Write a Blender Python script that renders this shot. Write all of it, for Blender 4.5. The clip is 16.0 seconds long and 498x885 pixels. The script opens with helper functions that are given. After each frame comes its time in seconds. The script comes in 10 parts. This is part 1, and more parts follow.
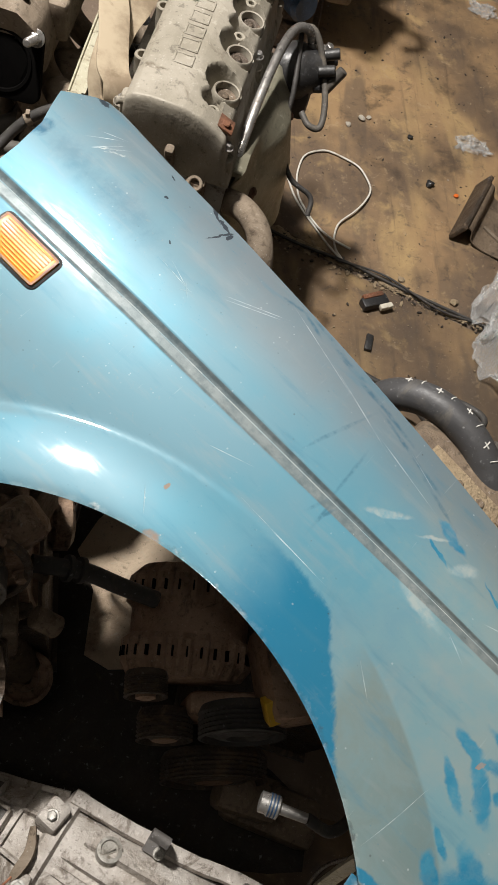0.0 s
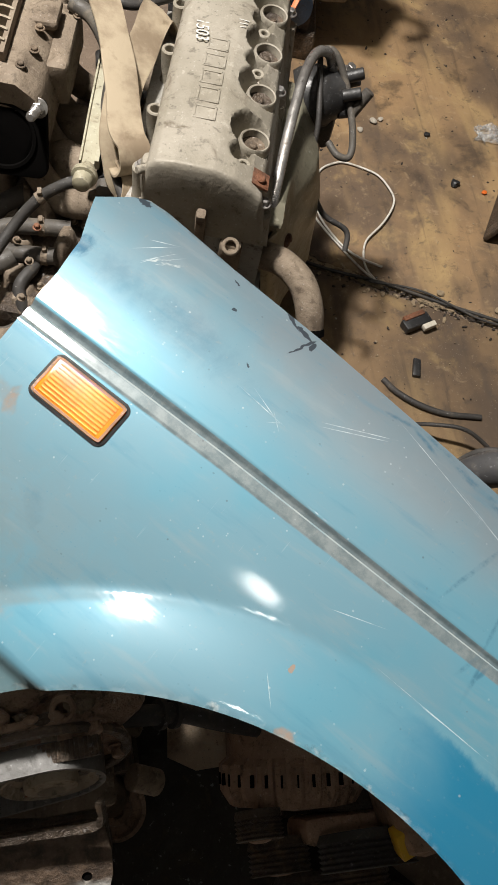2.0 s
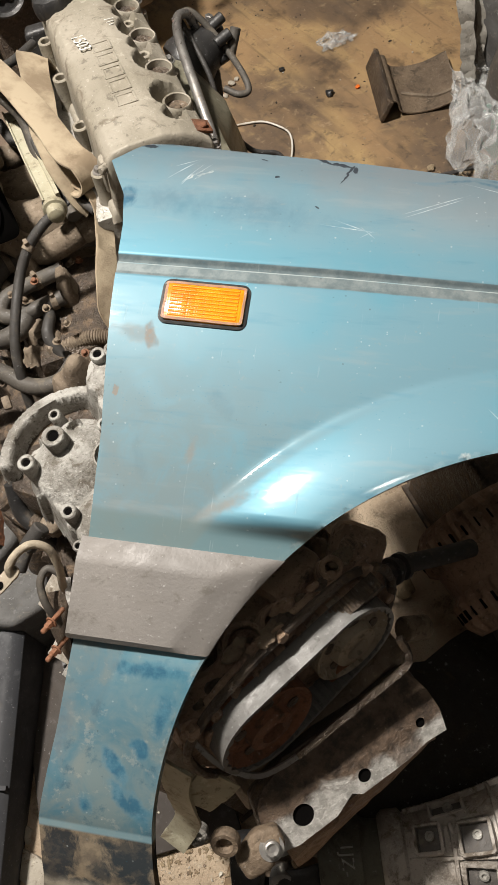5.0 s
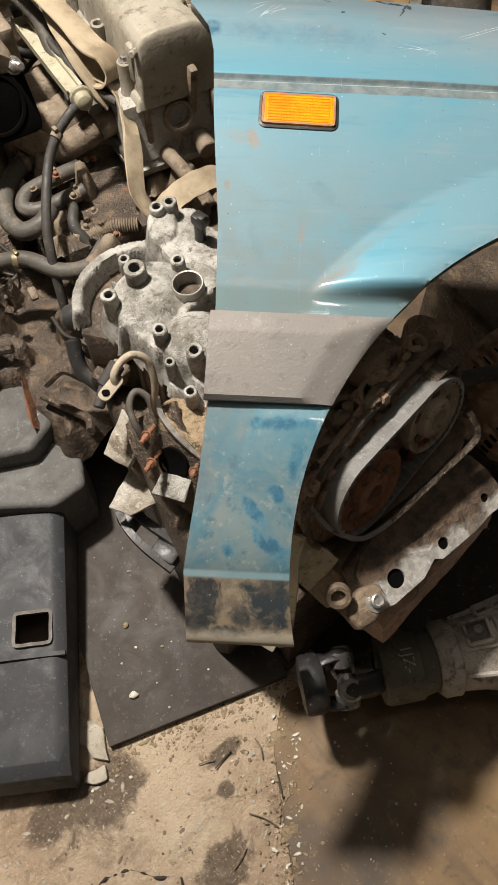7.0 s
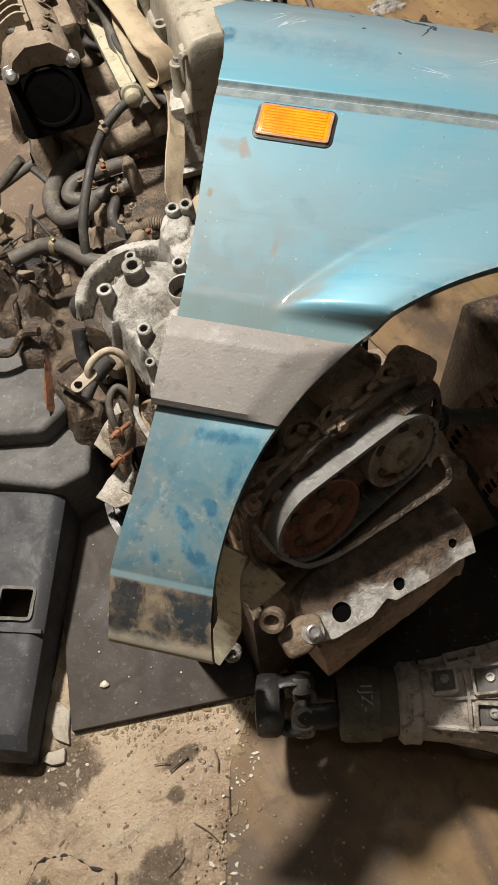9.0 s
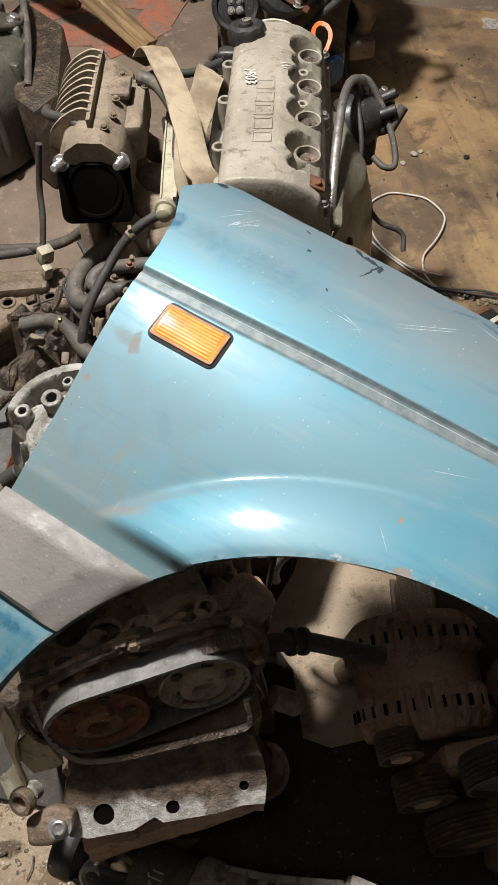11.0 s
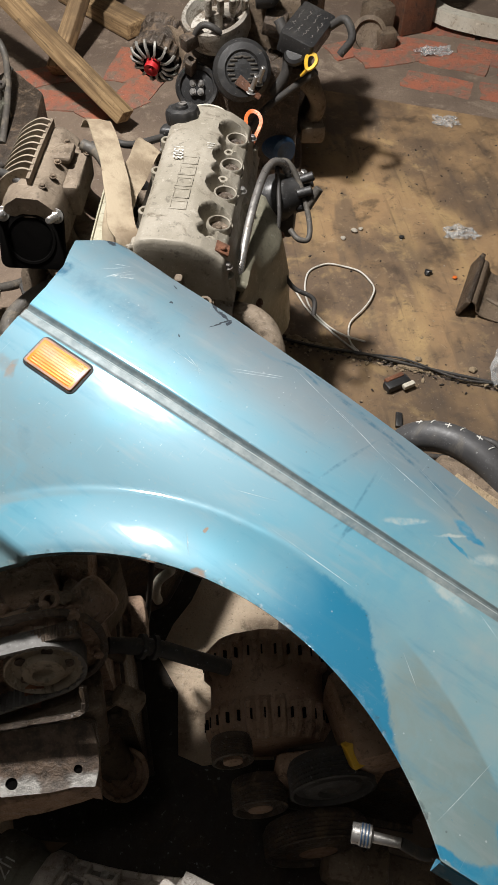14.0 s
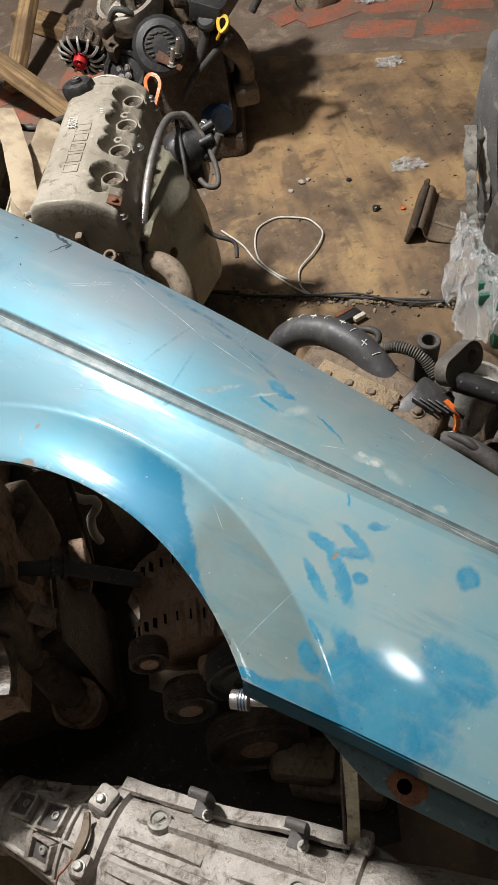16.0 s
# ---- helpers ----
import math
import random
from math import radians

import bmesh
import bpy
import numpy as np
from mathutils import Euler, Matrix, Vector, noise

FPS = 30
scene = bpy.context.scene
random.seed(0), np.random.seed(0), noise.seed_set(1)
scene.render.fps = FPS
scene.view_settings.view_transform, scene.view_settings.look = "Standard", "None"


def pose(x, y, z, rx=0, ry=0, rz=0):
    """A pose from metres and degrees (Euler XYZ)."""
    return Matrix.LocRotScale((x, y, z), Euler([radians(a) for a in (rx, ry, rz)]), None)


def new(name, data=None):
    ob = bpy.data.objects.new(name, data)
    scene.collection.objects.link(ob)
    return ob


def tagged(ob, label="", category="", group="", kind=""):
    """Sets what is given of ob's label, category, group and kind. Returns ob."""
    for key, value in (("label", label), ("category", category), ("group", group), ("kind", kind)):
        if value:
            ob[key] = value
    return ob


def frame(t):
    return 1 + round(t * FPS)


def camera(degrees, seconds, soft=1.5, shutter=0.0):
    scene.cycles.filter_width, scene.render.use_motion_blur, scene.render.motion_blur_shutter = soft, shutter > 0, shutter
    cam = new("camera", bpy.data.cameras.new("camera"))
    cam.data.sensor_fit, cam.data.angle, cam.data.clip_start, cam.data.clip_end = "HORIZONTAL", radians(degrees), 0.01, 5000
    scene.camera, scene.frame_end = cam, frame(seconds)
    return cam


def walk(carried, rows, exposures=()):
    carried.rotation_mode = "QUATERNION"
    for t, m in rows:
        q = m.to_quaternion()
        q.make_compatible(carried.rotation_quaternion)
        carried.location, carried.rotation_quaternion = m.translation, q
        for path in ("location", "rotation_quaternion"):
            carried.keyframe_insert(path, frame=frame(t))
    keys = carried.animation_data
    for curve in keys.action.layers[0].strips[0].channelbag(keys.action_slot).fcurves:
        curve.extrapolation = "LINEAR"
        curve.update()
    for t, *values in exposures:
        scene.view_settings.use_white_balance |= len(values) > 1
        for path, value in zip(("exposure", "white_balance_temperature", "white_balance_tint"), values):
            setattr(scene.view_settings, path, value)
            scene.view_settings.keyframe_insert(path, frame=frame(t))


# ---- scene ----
cam = camera(36.3, 16.0, soft=1.1)
METRES, EYE, TILT, LEAN, TURN = 2.15, 1.28, -64.2, -11.4, 0.0
ROWS = [
    (0.0, 0.0, 0.0, 0.0, 0.0, 0.0, -0.0),
    (0.5, -0.0412, -0.0068, 0.0228, -1.29, -0.26, 1.44),
    (1.0, -0.0582, -0.0045, 0.0405, -1.44, -0.43, 2.35),
    (1.5, -0.0488, 0.0176, 0.0538, -0.52, -0.72, 3.66),
    (2.0, -0.0331, 0.045, 0.0646, 0.66, -1.36, 6.88),
    (2.5, -0.0469, 0.0569, 0.0849, -0.08, -3.42, 15.11),
    (3.0, -0.0743, 0.0636, 0.1107, -2.65, -5.3, 24.57),
    (5.5, -0.1436, 0.0127, 0.0124, 0.01, 2.15, 38.38),
    (6.0, -0.1828, 0.0101, 0.0183, -4.34, -0.46, 39.06),
    (6.5, -0.2301, 0.002, 0.0091, -7.73, -2.33, 39.91),
    (7.0, -0.2527, -0.0076, -0.0003, -9.93, -3.72, 40.55),
    (7.5, -0.2593, -0.0094, -0.0113, -10.83, -4.48, 40.66),
    (8.0, -0.2591, -0.0104, -0.0153, -10.3, -4.3, 40.07),
    (8.5, -0.2476, -0.0144, -0.0197, -7.86, -2.67, 38.08),
    (9.0, -0.2003, -0.0082, -0.035, -1.04, 1.99, 32.86),
    (9.5, -0.1451, -0.0103, -0.0423, 3.8, 5.02, 26.7),
    (10.0, -0.1169, -0.001, -0.0207, 4.98, 5.09, 22.26),
    (12.5, 0.0255, -0.0041, -0.001, 10.56, 9.94, 6.99),
    (13.0, 0.011, -0.0168, -0.0124, 6.99, 9.77, 9.29),
    (13.5, -0.0025, -0.0309, -0.0245, 4.71, 9.32, 10.52),
    (14.0, 0.0195, -0.0397, -0.0461, 6.31, 11.05, 10.03),
    (14.5, 0.0613, -0.0428, -0.081, 10.0, 13.66, 9.86),
    (15.0, 0.0967, -0.04, -0.1114, 12.76, 15.03, 11.37),
    (15.5, 0.1135, -0.0362, -0.1254, 14.01, 14.93, 13.94),
    (16.0, 0.1184, -0.0278, -0.1327, 13.9, 13.32, 17.29),
]
walk(cam, [(t, pose(0, 0, EYE, TILT, LEAN, TURN) @ pose(METRES * x, METRES * y, METRES * z, 90 + pitch, roll, yaw)) for t, x, y, z, yaw, pitch, roll in ROWS],
     [(0.0, -0.08, 6150, 10), (1.5, -0.05, 6150, 10), (3.0, -0.22, 6250, 10), (5.5, 0.05, 6400, 10), (6.5, 0.12, 6500, 10), (8.5, 0.15, 6500, 10), (10.0, 0.0, 6300, 10), (12.5, -0.04, 5900, 10), (14.0, 0.0, 6000, 10), (16.0, 0.04, 6000, 10)])

# ---- light ----
world = bpy.data.worlds.new("world")
scene.world = world
world.use_nodes = True
world.node_tree.nodes["Background"].inputs[0].default_value = (0.75, 0.78, 0.85, 1)
world.node_tree.nodes["Background"].inputs[1].default_value = 0.006


def bulb(name, place, watts, radius, colour):
    data = bpy.data.lights.new(name, "POINT")
    data.energy, data.shadow_soft_size, data.color = watts, radius, colour
    ob = new(name, data)
    ob.location = place
    return ob


bulb("ceiling_bulb", (-0.53, 1.19, 2.5), 400, 0.085, (1.0, 0.925, 0.83))
bulb("second_bulb", (-0.31, -0.16, 2.85), 7.5, 0.075, (1.0, 0.93, 0.84))
scene.view_settings.exposure = 0.0

# ---- materials ----


class Net:
    """A small builder of shader nodes."""

    def __init__(self, name):
        self.mat = bpy.data.materials.new(name)
        self.mat.use_nodes = True
        self.tree = self.mat.node_tree
        self.bsdf = self.tree.nodes["Principled BSDF"]
        self.coord = self.tree.nodes.new("ShaderNodeTexCoord").outputs["Object"]

    def node(self, kind, **inputs):
        n = self.tree.nodes.new(kind)
        for key, value in inputs.items():
            self.put(n.inputs[key.replace("_", " ")], value)
        return n

    def put(self, socket, value):
        if isinstance(value, bpy.types.NodeSocket):
            self.tree.links.new(value, socket)
        else:
            socket.default_value = value

    def noise(self, scale, detail=4.0, rough=0.55, coord=None, distortion=0.0):
        n = self.node("ShaderNodeTexNoise", Scale=scale, Detail=detail, Roughness=rough, Distortion=distortion)
        self.put(n.inputs["Vector"], coord or self.coord)
        return n.outputs["Fac"]

    def ramp(self, fac, lo, hi, a=0.0, b=1.0):
        n = self.node("ShaderNodeMapRange")
        n.interpolation_type = "SMOOTHSTEP"
        for k, v in ((0, fac), (1, lo), (2, hi), (3, a), (4, b)):
            self.put(n.inputs[k], v)
        return n.outputs[0]

    def math(self, op, a, b=0.0):
        n = self.tree.nodes.new("ShaderNodeMath")
        n.operation = op
        self.put(n.inputs[0], a)
        self.put(n.inputs[1], b)
        return n.outputs[0]

    def mix(self, fac, a, b):
        n = self.tree.nodes.new("ShaderNodeMix")
        n.data_type = "RGBA"
        self.put(n.inputs[0], fac)
        for k, v in ((6, a), (7, b)):
            self.put(n.inputs[k], v if isinstance(v, bpy.types.NodeSocket) else (*v, 1))
        return n.outputs[2]

    def bump(self, height, strength, distance=0.002):
        n = self.node("ShaderNodeBump", Strength=strength, Distance=distance, Height=height)
        self.put(self.bsdf.inputs["Normal"], n.outputs[0])

    def set(self, **inputs):
        for key, value in inputs.items():
            self.put(self.bsdf.inputs[key.replace("_", " ")], value)
        return self.mat

    def vec(self, scale=(1, 1, 1), turn=(0, 0, 0)):
        n = self.node("ShaderNodeMapping", Vector=self.coord, Scale=scale, Rotation=turn)
        return n.outputs[0]


def surface(name, a, b, dirt=(0.1, 0.075, 0.05), dirty=0.45, rough=0.5, metal=0.0, scale=9.0, grain=160.0, bump=0.25, spec=0.5):
    """Two tones in patches, dirt in blotches with specks, and a grainy relief."""
    n = Net(name)
    info = n.tree.nodes.new("ShaderNodeObjectInfo").outputs["Random"]
    big = n.noise(scale, 5, 0.6)
    tone = n.mix(n.ramp(big, 0.35, 0.68), a, b)
    tone = n.mix(n.math("MULTIPLY", info, 0.25), tone, b)
    blotch = n.noise(scale * 2.3, 6, 0.7, distortion=0.6)
    mask = n.ramp(blotch, 0.72 - 0.45 * dirty, 0.84 - 0.34 * dirty)
    tone = n.mix(n.math("MULTIPLY", mask, 0.9), tone, dirt)
    spots = n.noise(scale * 7, 5, 0.7)
    tone = n.mix(n.ramp(spots, 0.56, 0.68, 0.0, 0.55), tone, tuple(0.45 * c for c in dirt))
    tone = n.mix(n.ramp(spots, 0.42, 0.32, 0.0, 0.4), tone, tuple(min(1.0, 0.06 + 1.35 * c) for c in a))
    fine = n.noise(grain, 3, 0.6)
    tone = n.mix(n.ramp(fine, 0.64, 0.74, 0.0, 0.4), tone, tuple(min(1.0, 0.35 + 0.8 * c) for c in a))
    tone = n.mix(n.ramp(fine, 0.36, 0.26, 0.0, 0.5), tone, tuple(0.3 * c for c in dirt))
    n.bump(n.math("ADD", fine, n.math("ADD", n.math("MULTIPLY", spots, 1.2), n.math("MULTIPLY", blotch, 1.5))), bump, 0.003)
    return n.set(Base_Color=tone, Roughness=n.ramp(blotch, 0.3, 0.75, rough - 0.12, min(1.0, rough + 0.25)),
                 Metallic=n.math("SUBTRACT", metal, n.math("MULTIPLY", mask, 0.8 * metal)), Specular_IOR_Level=spec)


M_CREAM = surface("yellowed_cream_alloy", (0.42, 0.40, 0.30), (0.33, 0.30, 0.21), (0.16, 0.125, 0.08), 0.4, 0.55, 0.1, 16, 200, 0.15)
M_HOSED = surface("smooth_grey_black_rubber", (0.05, 0.05, 0.052), (0.065, 0.064, 0.065), (0.11, 0.10, 0.085), 0.3, 0.42, 0.0, 9, 200, 0.08)
M_GREASE = surface("greasy_brown_casting", (0.44, 0.31, 0.215), (0.25, 0.165, 0.115), (0.075, 0.051, 0.036), 0.46, 0.42, 0.2, 24, 150, 0.9)
M_DARKRUST = surface("dark_rust", (0.26, 0.115, 0.06), (0.17, 0.085, 0.05), (0.07, 0.048, 0.034), 0.4, 0.75, 0.1, 22, 180, 0.5)
M_TANL = surface("dusty_tan_plastic", (0.38, 0.325, 0.245), (0.28, 0.235, 0.175), (0.11, 0.085, 0.06), 0.42, 0.7, 0.05, 15, 200, 0.3)
M_FLANGE = surface("dull_teal_flange", (0.17, 0.26, 0.27), (0.14, 0.215, 0.225), (0.10, 0.095, 0.08), 0.40, 0.5, 0.0, 14, 150, 0.2)
M_RUSTY = surface("orange_rust", (0.40, 0.185, 0.105), (0.29, 0.115, 0.06), (0.14, 0.08, 0.05), 0.40, 0.8, 0.0, 60, 260, 0.5)
M_PLATED = surface("yellow_plated_steel", (0.46, 0.42, 0.30), (0.36, 0.33, 0.24), (0.15, 0.12, 0.085), 0.40, 0.42, 0.55, 22, 200, 0.25)
M_CLIP = surface("dusty_grey_plastic", (0.12, 0.112, 0.105), (0.085, 0.078, 0.072), (0.19, 0.165, 0.14), 0.42, 0.6, 0.0, 20, 180, 0.3)
M_TORN = surface("torn_pale_liner", (0.34, 0.325, 0.29), (0.25, 0.235, 0.205), (0.05, 0.046, 0.042), 0.36, 0.7, 0.0, 13, 170, 0.3)
M_LINER = surface("dusty_dark_liner", (0.12, 0.118, 0.115), (0.075, 0.073, 0.07), (0.22, 0.20, 0.17), 0.36, 0.7, 0.0, 13, 170, 0.3)
M_ALTER = surface("brown_dusty_housing", (0.42, 0.28, 0.19), (0.30, 0.195, 0.13), (0.12, 0.08, 0.055), 0.42, 0.6, 0.1, 18, 170, 0.6)
M_BRASS = surface("dull_brassy_plating", (0.40, 0.33, 0.19), (0.26, 0.21, 0.13), (0.10, 0.08, 0.05), 0.35, 0.38, 0.7, 20, 200, 0.1)
M_DUSTY = surface("dusty_grey_alloy", (0.56, 0.535, 0.48), (0.34, 0.30, 0.245), (0.13, 0.10, 0.068), 0.52, 0.65, 0.2, 12, 200, 0.5)
M_ALU = surface("dirty_aluminium", (0.42, 0.41, 0.38), (0.30, 0.285, 0.25), (0.10, 0.08, 0.055), 0.42, 0.5, 0.35, 11, 220, 0.35)
M_CHALKY = surface("oxidised_aluminium", (0.44, 0.43, 0.40), (0.19, 0.178, 0.155), (0.10, 0.082, 0.06), 0.48, 0.68, 0.15, 30, 260, 0.6)
M_COVER = surface("dull_grey_paint", (0.33, 0.30, 0.245), (0.25, 0.225, 0.175), (0.13, 0.105, 0.075), 0.38, 0.62, 0.1, 9, 240, 0.2)
M_IRON = surface("oily_cast_iron", (0.10, 0.076, 0.056), (0.052, 0.040, 0.031), (0.17, 0.118, 0.074), 0.5, 0.42, 0.3, 18, 150, 0.9)
M_RUST = surface("rusty_iron", (0.19, 0.075, 0.035), (0.10, 0.05, 0.03), (0.05, 0.035, 0.028), 0.45, 0.75, 0.1, 18, 180, 0.6)
M_BROWN = surface("brown_grimy_alloy", (0.215, 0.16, 0.108), (0.13, 0.096, 0.066), (0.065, 0.048, 0.032), 0.45, 0.62, 0.2, 16, 170, 0.5)
M_STEEL = surface("worn_steel", (0.45, 0.44, 0.42), (0.30, 0.28, 0.26), (0.12, 0.09, 0.065), 0.35, 0.36, 0.75, 16, 200, 0.15)
M_BLACK = surface("black_plastic", (0.018, 0.018, 0.019), (0.03, 0.029, 0.028), (0.09, 0.075, 0.058), 0.32, 0.42, 0.0, 14, 180, 0.15)
M_RUBBER = surface("dusty_rubber", (0.032, 0.03, 0.028), (0.05, 0.046, 0.042), (0.10, 0.085, 0.066), 0.42, 0.62, 0.0, 18, 160, 0.2)
M_HOSE = surface("grey_dusty_hose", (0.095, 0.085, 0.072), (0.065, 0.058, 0.05), (0.17, 0.145, 0.11), 0.45, 0.6, 0.0, 14, 200, 0.2)
M_BUMPER = surface("charcoal_bumper_plastic", (0.038, 0.040, 0.045), (0.052, 0.053, 0.057), (0.10, 0.092, 0.08), 0.28, 0.62, 0.0, 6, 260, 0.06, 0.35)
M_CASE = surface("grimy_cast_case", (0.50, 0.465, 0.425), (0.31, 0.275, 0.235), (0.13, 0.105, 0.08), 0.5, 0.6, 0.2, 17, 190, 0.6)
M_TAN = surface("sandy_dusty_alloy", (0.25, 0.20, 0.145), (0.17, 0.132, 0.095), (0.09, 0.068, 0.047), 0.42, 0.75, 0.1, 14, 200, 0.4)
M_SHIELD = surface("olive_heat_shield", (0.30, 0.285, 0.21), (0.22, 0.205, 0.15), (0.22, 0.20, 0.16), 0.35, 0.45, 0.45, 7, 150, 0.25)
M_TRIM = surface("grey_trim_plastic", (0.165, 0.155, 0.145), (0.205, 0.19, 0.175), (0.25, 0.225, 0.19), 0.26, 0.55, 0.0, 7, 320, 0.15)
M_BELT = surface("worn_belt_back", (0.135, 0.132, 0.126), (0.115, 0.112, 0.106), (0.09, 0.078, 0.066), 0.16, 0.5, 0.1, 16, 200, 0.2)


def plate_alloy():
    """Scuffed alloy, its lower rim painted pale as if lamplit, caked in brown grease above a ragged line."""
    n = Net("alloy_with_lit_rim")
    sep = n.node("ShaderNodeSeparateXYZ", Vector=n.coord)
    small, fine, mid = n.noise(60, 6, 0.7), n.noise(240, 4, 0.7), n.noise(24, 5, 0.65, distortion=0.4)
    wob = n.math("MULTIPLY", n.math("SUBTRACT", mid, 0.5), 0.030)
    y, x = n.math("ADD", sep.outputs[1], wob), n.math("ADD", sep.outputs[0], wob)
    # the bulb's patch of light on the rim is put into the colour
    rim = n.math("SUBTRACT", -0.166, n.math("MULTIPLY", n.ramp(x, -0.045, -0.015), 0.010))
    bare = n.ramp(n.math("SUBTRACT", y, rim), 0.006, -0.004)
    # a dark break in the painted light between two holes
    gap = n.math("MULTIPLY", n.ramp(x, 0.022, 0.030), n.ramp(x, 0.066, 0.056))
    bare = n.math("MULTIPLY", bare, n.math("SUBTRACT", 1.0, n.math("MULTIPLY", gap, 0.85)))
    metal = n.mix(n.ramp(small, 0.38, 0.62), (0.40, 0.385, 0.355), (0.66, 0.64, 0.60))
    metal = n.mix(n.ramp(fine, 0.60, 0.70, 0, 0.8), metal, (0.85, 0.84, 0.80))
    metal = n.mix(n.ramp(small, 0.60, 0.70, 0, 0.6), metal, (0.13, 0.10, 0.07))
    grease = n.mix(n.ramp(small, 0.36, 0.64), (0.034, 0.023, 0.016), (0.125, 0.086, 0.058))
    grease = n.mix(n.ramp(fine, 0.64, 0.72, 0, 0.5), grease, (0.34, 0.27, 0.2))
    n.bump(n.math("ADD", n.math("MULTIPLY", small, n.ramp(bare, 0, 1, 2.5, 0.6)), fine), 0.45, 0.003)
    return n.set(Base_Color=n.mix(bare, grease, metal), Roughness=n.ramp(bare, 0, 1, 0.55, 0.36), Metallic=n.math("MULTIPLY", bare, 0.45))


M_PLATE = plate_alloy()
M_BOARD = surface("dark_stained_board", (0.052, 0.045, 0.04), (0.075, 0.063, 0.054), (0.11, 0.092, 0.078), 0.28, 0.66, 0.0, 7, 180, 0.15, 0.35)
M_WHITE = surface("cream_plastic", (0.62, 0.59, 0.50), (0.5, 0.46, 0.37), (0.3, 0.24, 0.17), 0.35, 0.5, 0.0, 12, 200, 0.15)
M_ORANGE = surface("orange_plastic", (0.75, 0.16, 0.02), (0.62, 0.13, 0.02), (0.2, 0.08, 0.03), 0.2, 0.4)
M_YELLOW = surface("yellow_plastic", (0.80, 0.50, 0.03), (0.68, 0.42, 0.03), (0.3, 0.2, 0.05), 0.2, 0.4)
M_RED = surface("red_pulley_paint", (0.55, 0.02, 0.025), (0.4, 0.02, 0.02), (0.1, 0.03, 0.02), 0.25, 0.4, 0.2)
M_GREEN = surface("green_paint", (0.03, 0.17, 0.10), (0.025, 0.12, 0.075), (0.1, 0.09, 0.06), 0.3, 0.45)
M_BLUE = surface("blue_paint", (0.02, 0.06, 0.13), (0.02, 0.045, 0.09), (0.05, 0.04, 0.03), 0.35, 0.4)
M_CHALK = surface("white_marker", (0.60, 0.59, 0.55), (0.5, 0.49, 0.45), (0.6, 0.58, 0.52), 0.2, 0.8)
M_WIRE = surface("white_wire", (0.72, 0.70, 0.64), (0.62, 0.59, 0.52), (0.35, 0.29, 0.21), 0.3, 0.5)
M_BRICK = surface("worn_red_brick", (0.40, 0.135, 0.075), (0.30, 0.125, 0.085), (0.22, 0.16, 0.115), 0.6, 0.9, 0.0, 9, 120, 0.7)
# near-black parts and shallow hole discs, whose depth shade is put into the colour
M_PLUG = Net("hole_shade_black").set(Base_Color=(0.003, 0.0027, 0.0025, 1), Roughness=0.9, Specular_IOR_Level=0.04)
# near-black for the floor's painted shade, and for real dirt crumbs and a crack
M_SHADE_DIRT = surface("shade_and_black_dirt", (0.022, 0.017, 0.013), (0.036, 0.027, 0.02), (0.06, 0.045, 0.031), 0.4, 0.8, 0.0, 12, 120, 0.6)
M_SAND = surface("sandy_grit", (0.34, 0.265, 0.165), (0.27, 0.20, 0.125), (0.14, 0.10, 0.065), 0.4, 0.95, 0.0, 25, 240, 0.9)
M_STONE = surface("pale_stone", (0.45, 0.41, 0.34), (0.36, 0.32, 0.26), (0.22, 0.17, 0.12), 0.35, 0.9, 0.0, 20, 150, 0.6)


def webbing():
    n = Net("beige_webbing")
    big, fine = n.noise(14, 5, 0.65), n.noise(300, 2)
    weave = n.node("ShaderNodeTexWave", Vector=n.vec((1, 1, 1), (0, 0, 0.22)), Scale=420.0, Distortion=2.0)
    tone = n.mix(n.ramp(big, 0.38, 0.66), (0.42, 0.345, 0.24), (0.23, 0.175, 0.115))
    tone = n.mix(n.ramp(n.noise(45, 4), 0.60, 0.75, 0, 0.6), tone, (0.16, 0.115, 0.07))
    n.bump(n.math("ADD", n.math("MULTIPLY", weave.outputs["Fac"], 0.5), n.math("ADD", fine, n.math("MULTIPLY", big, 3.0))), 0.35, 0.001)
    return n.set(Base_Color=tone, Roughness=0.85)


M_STRAP = webbing()


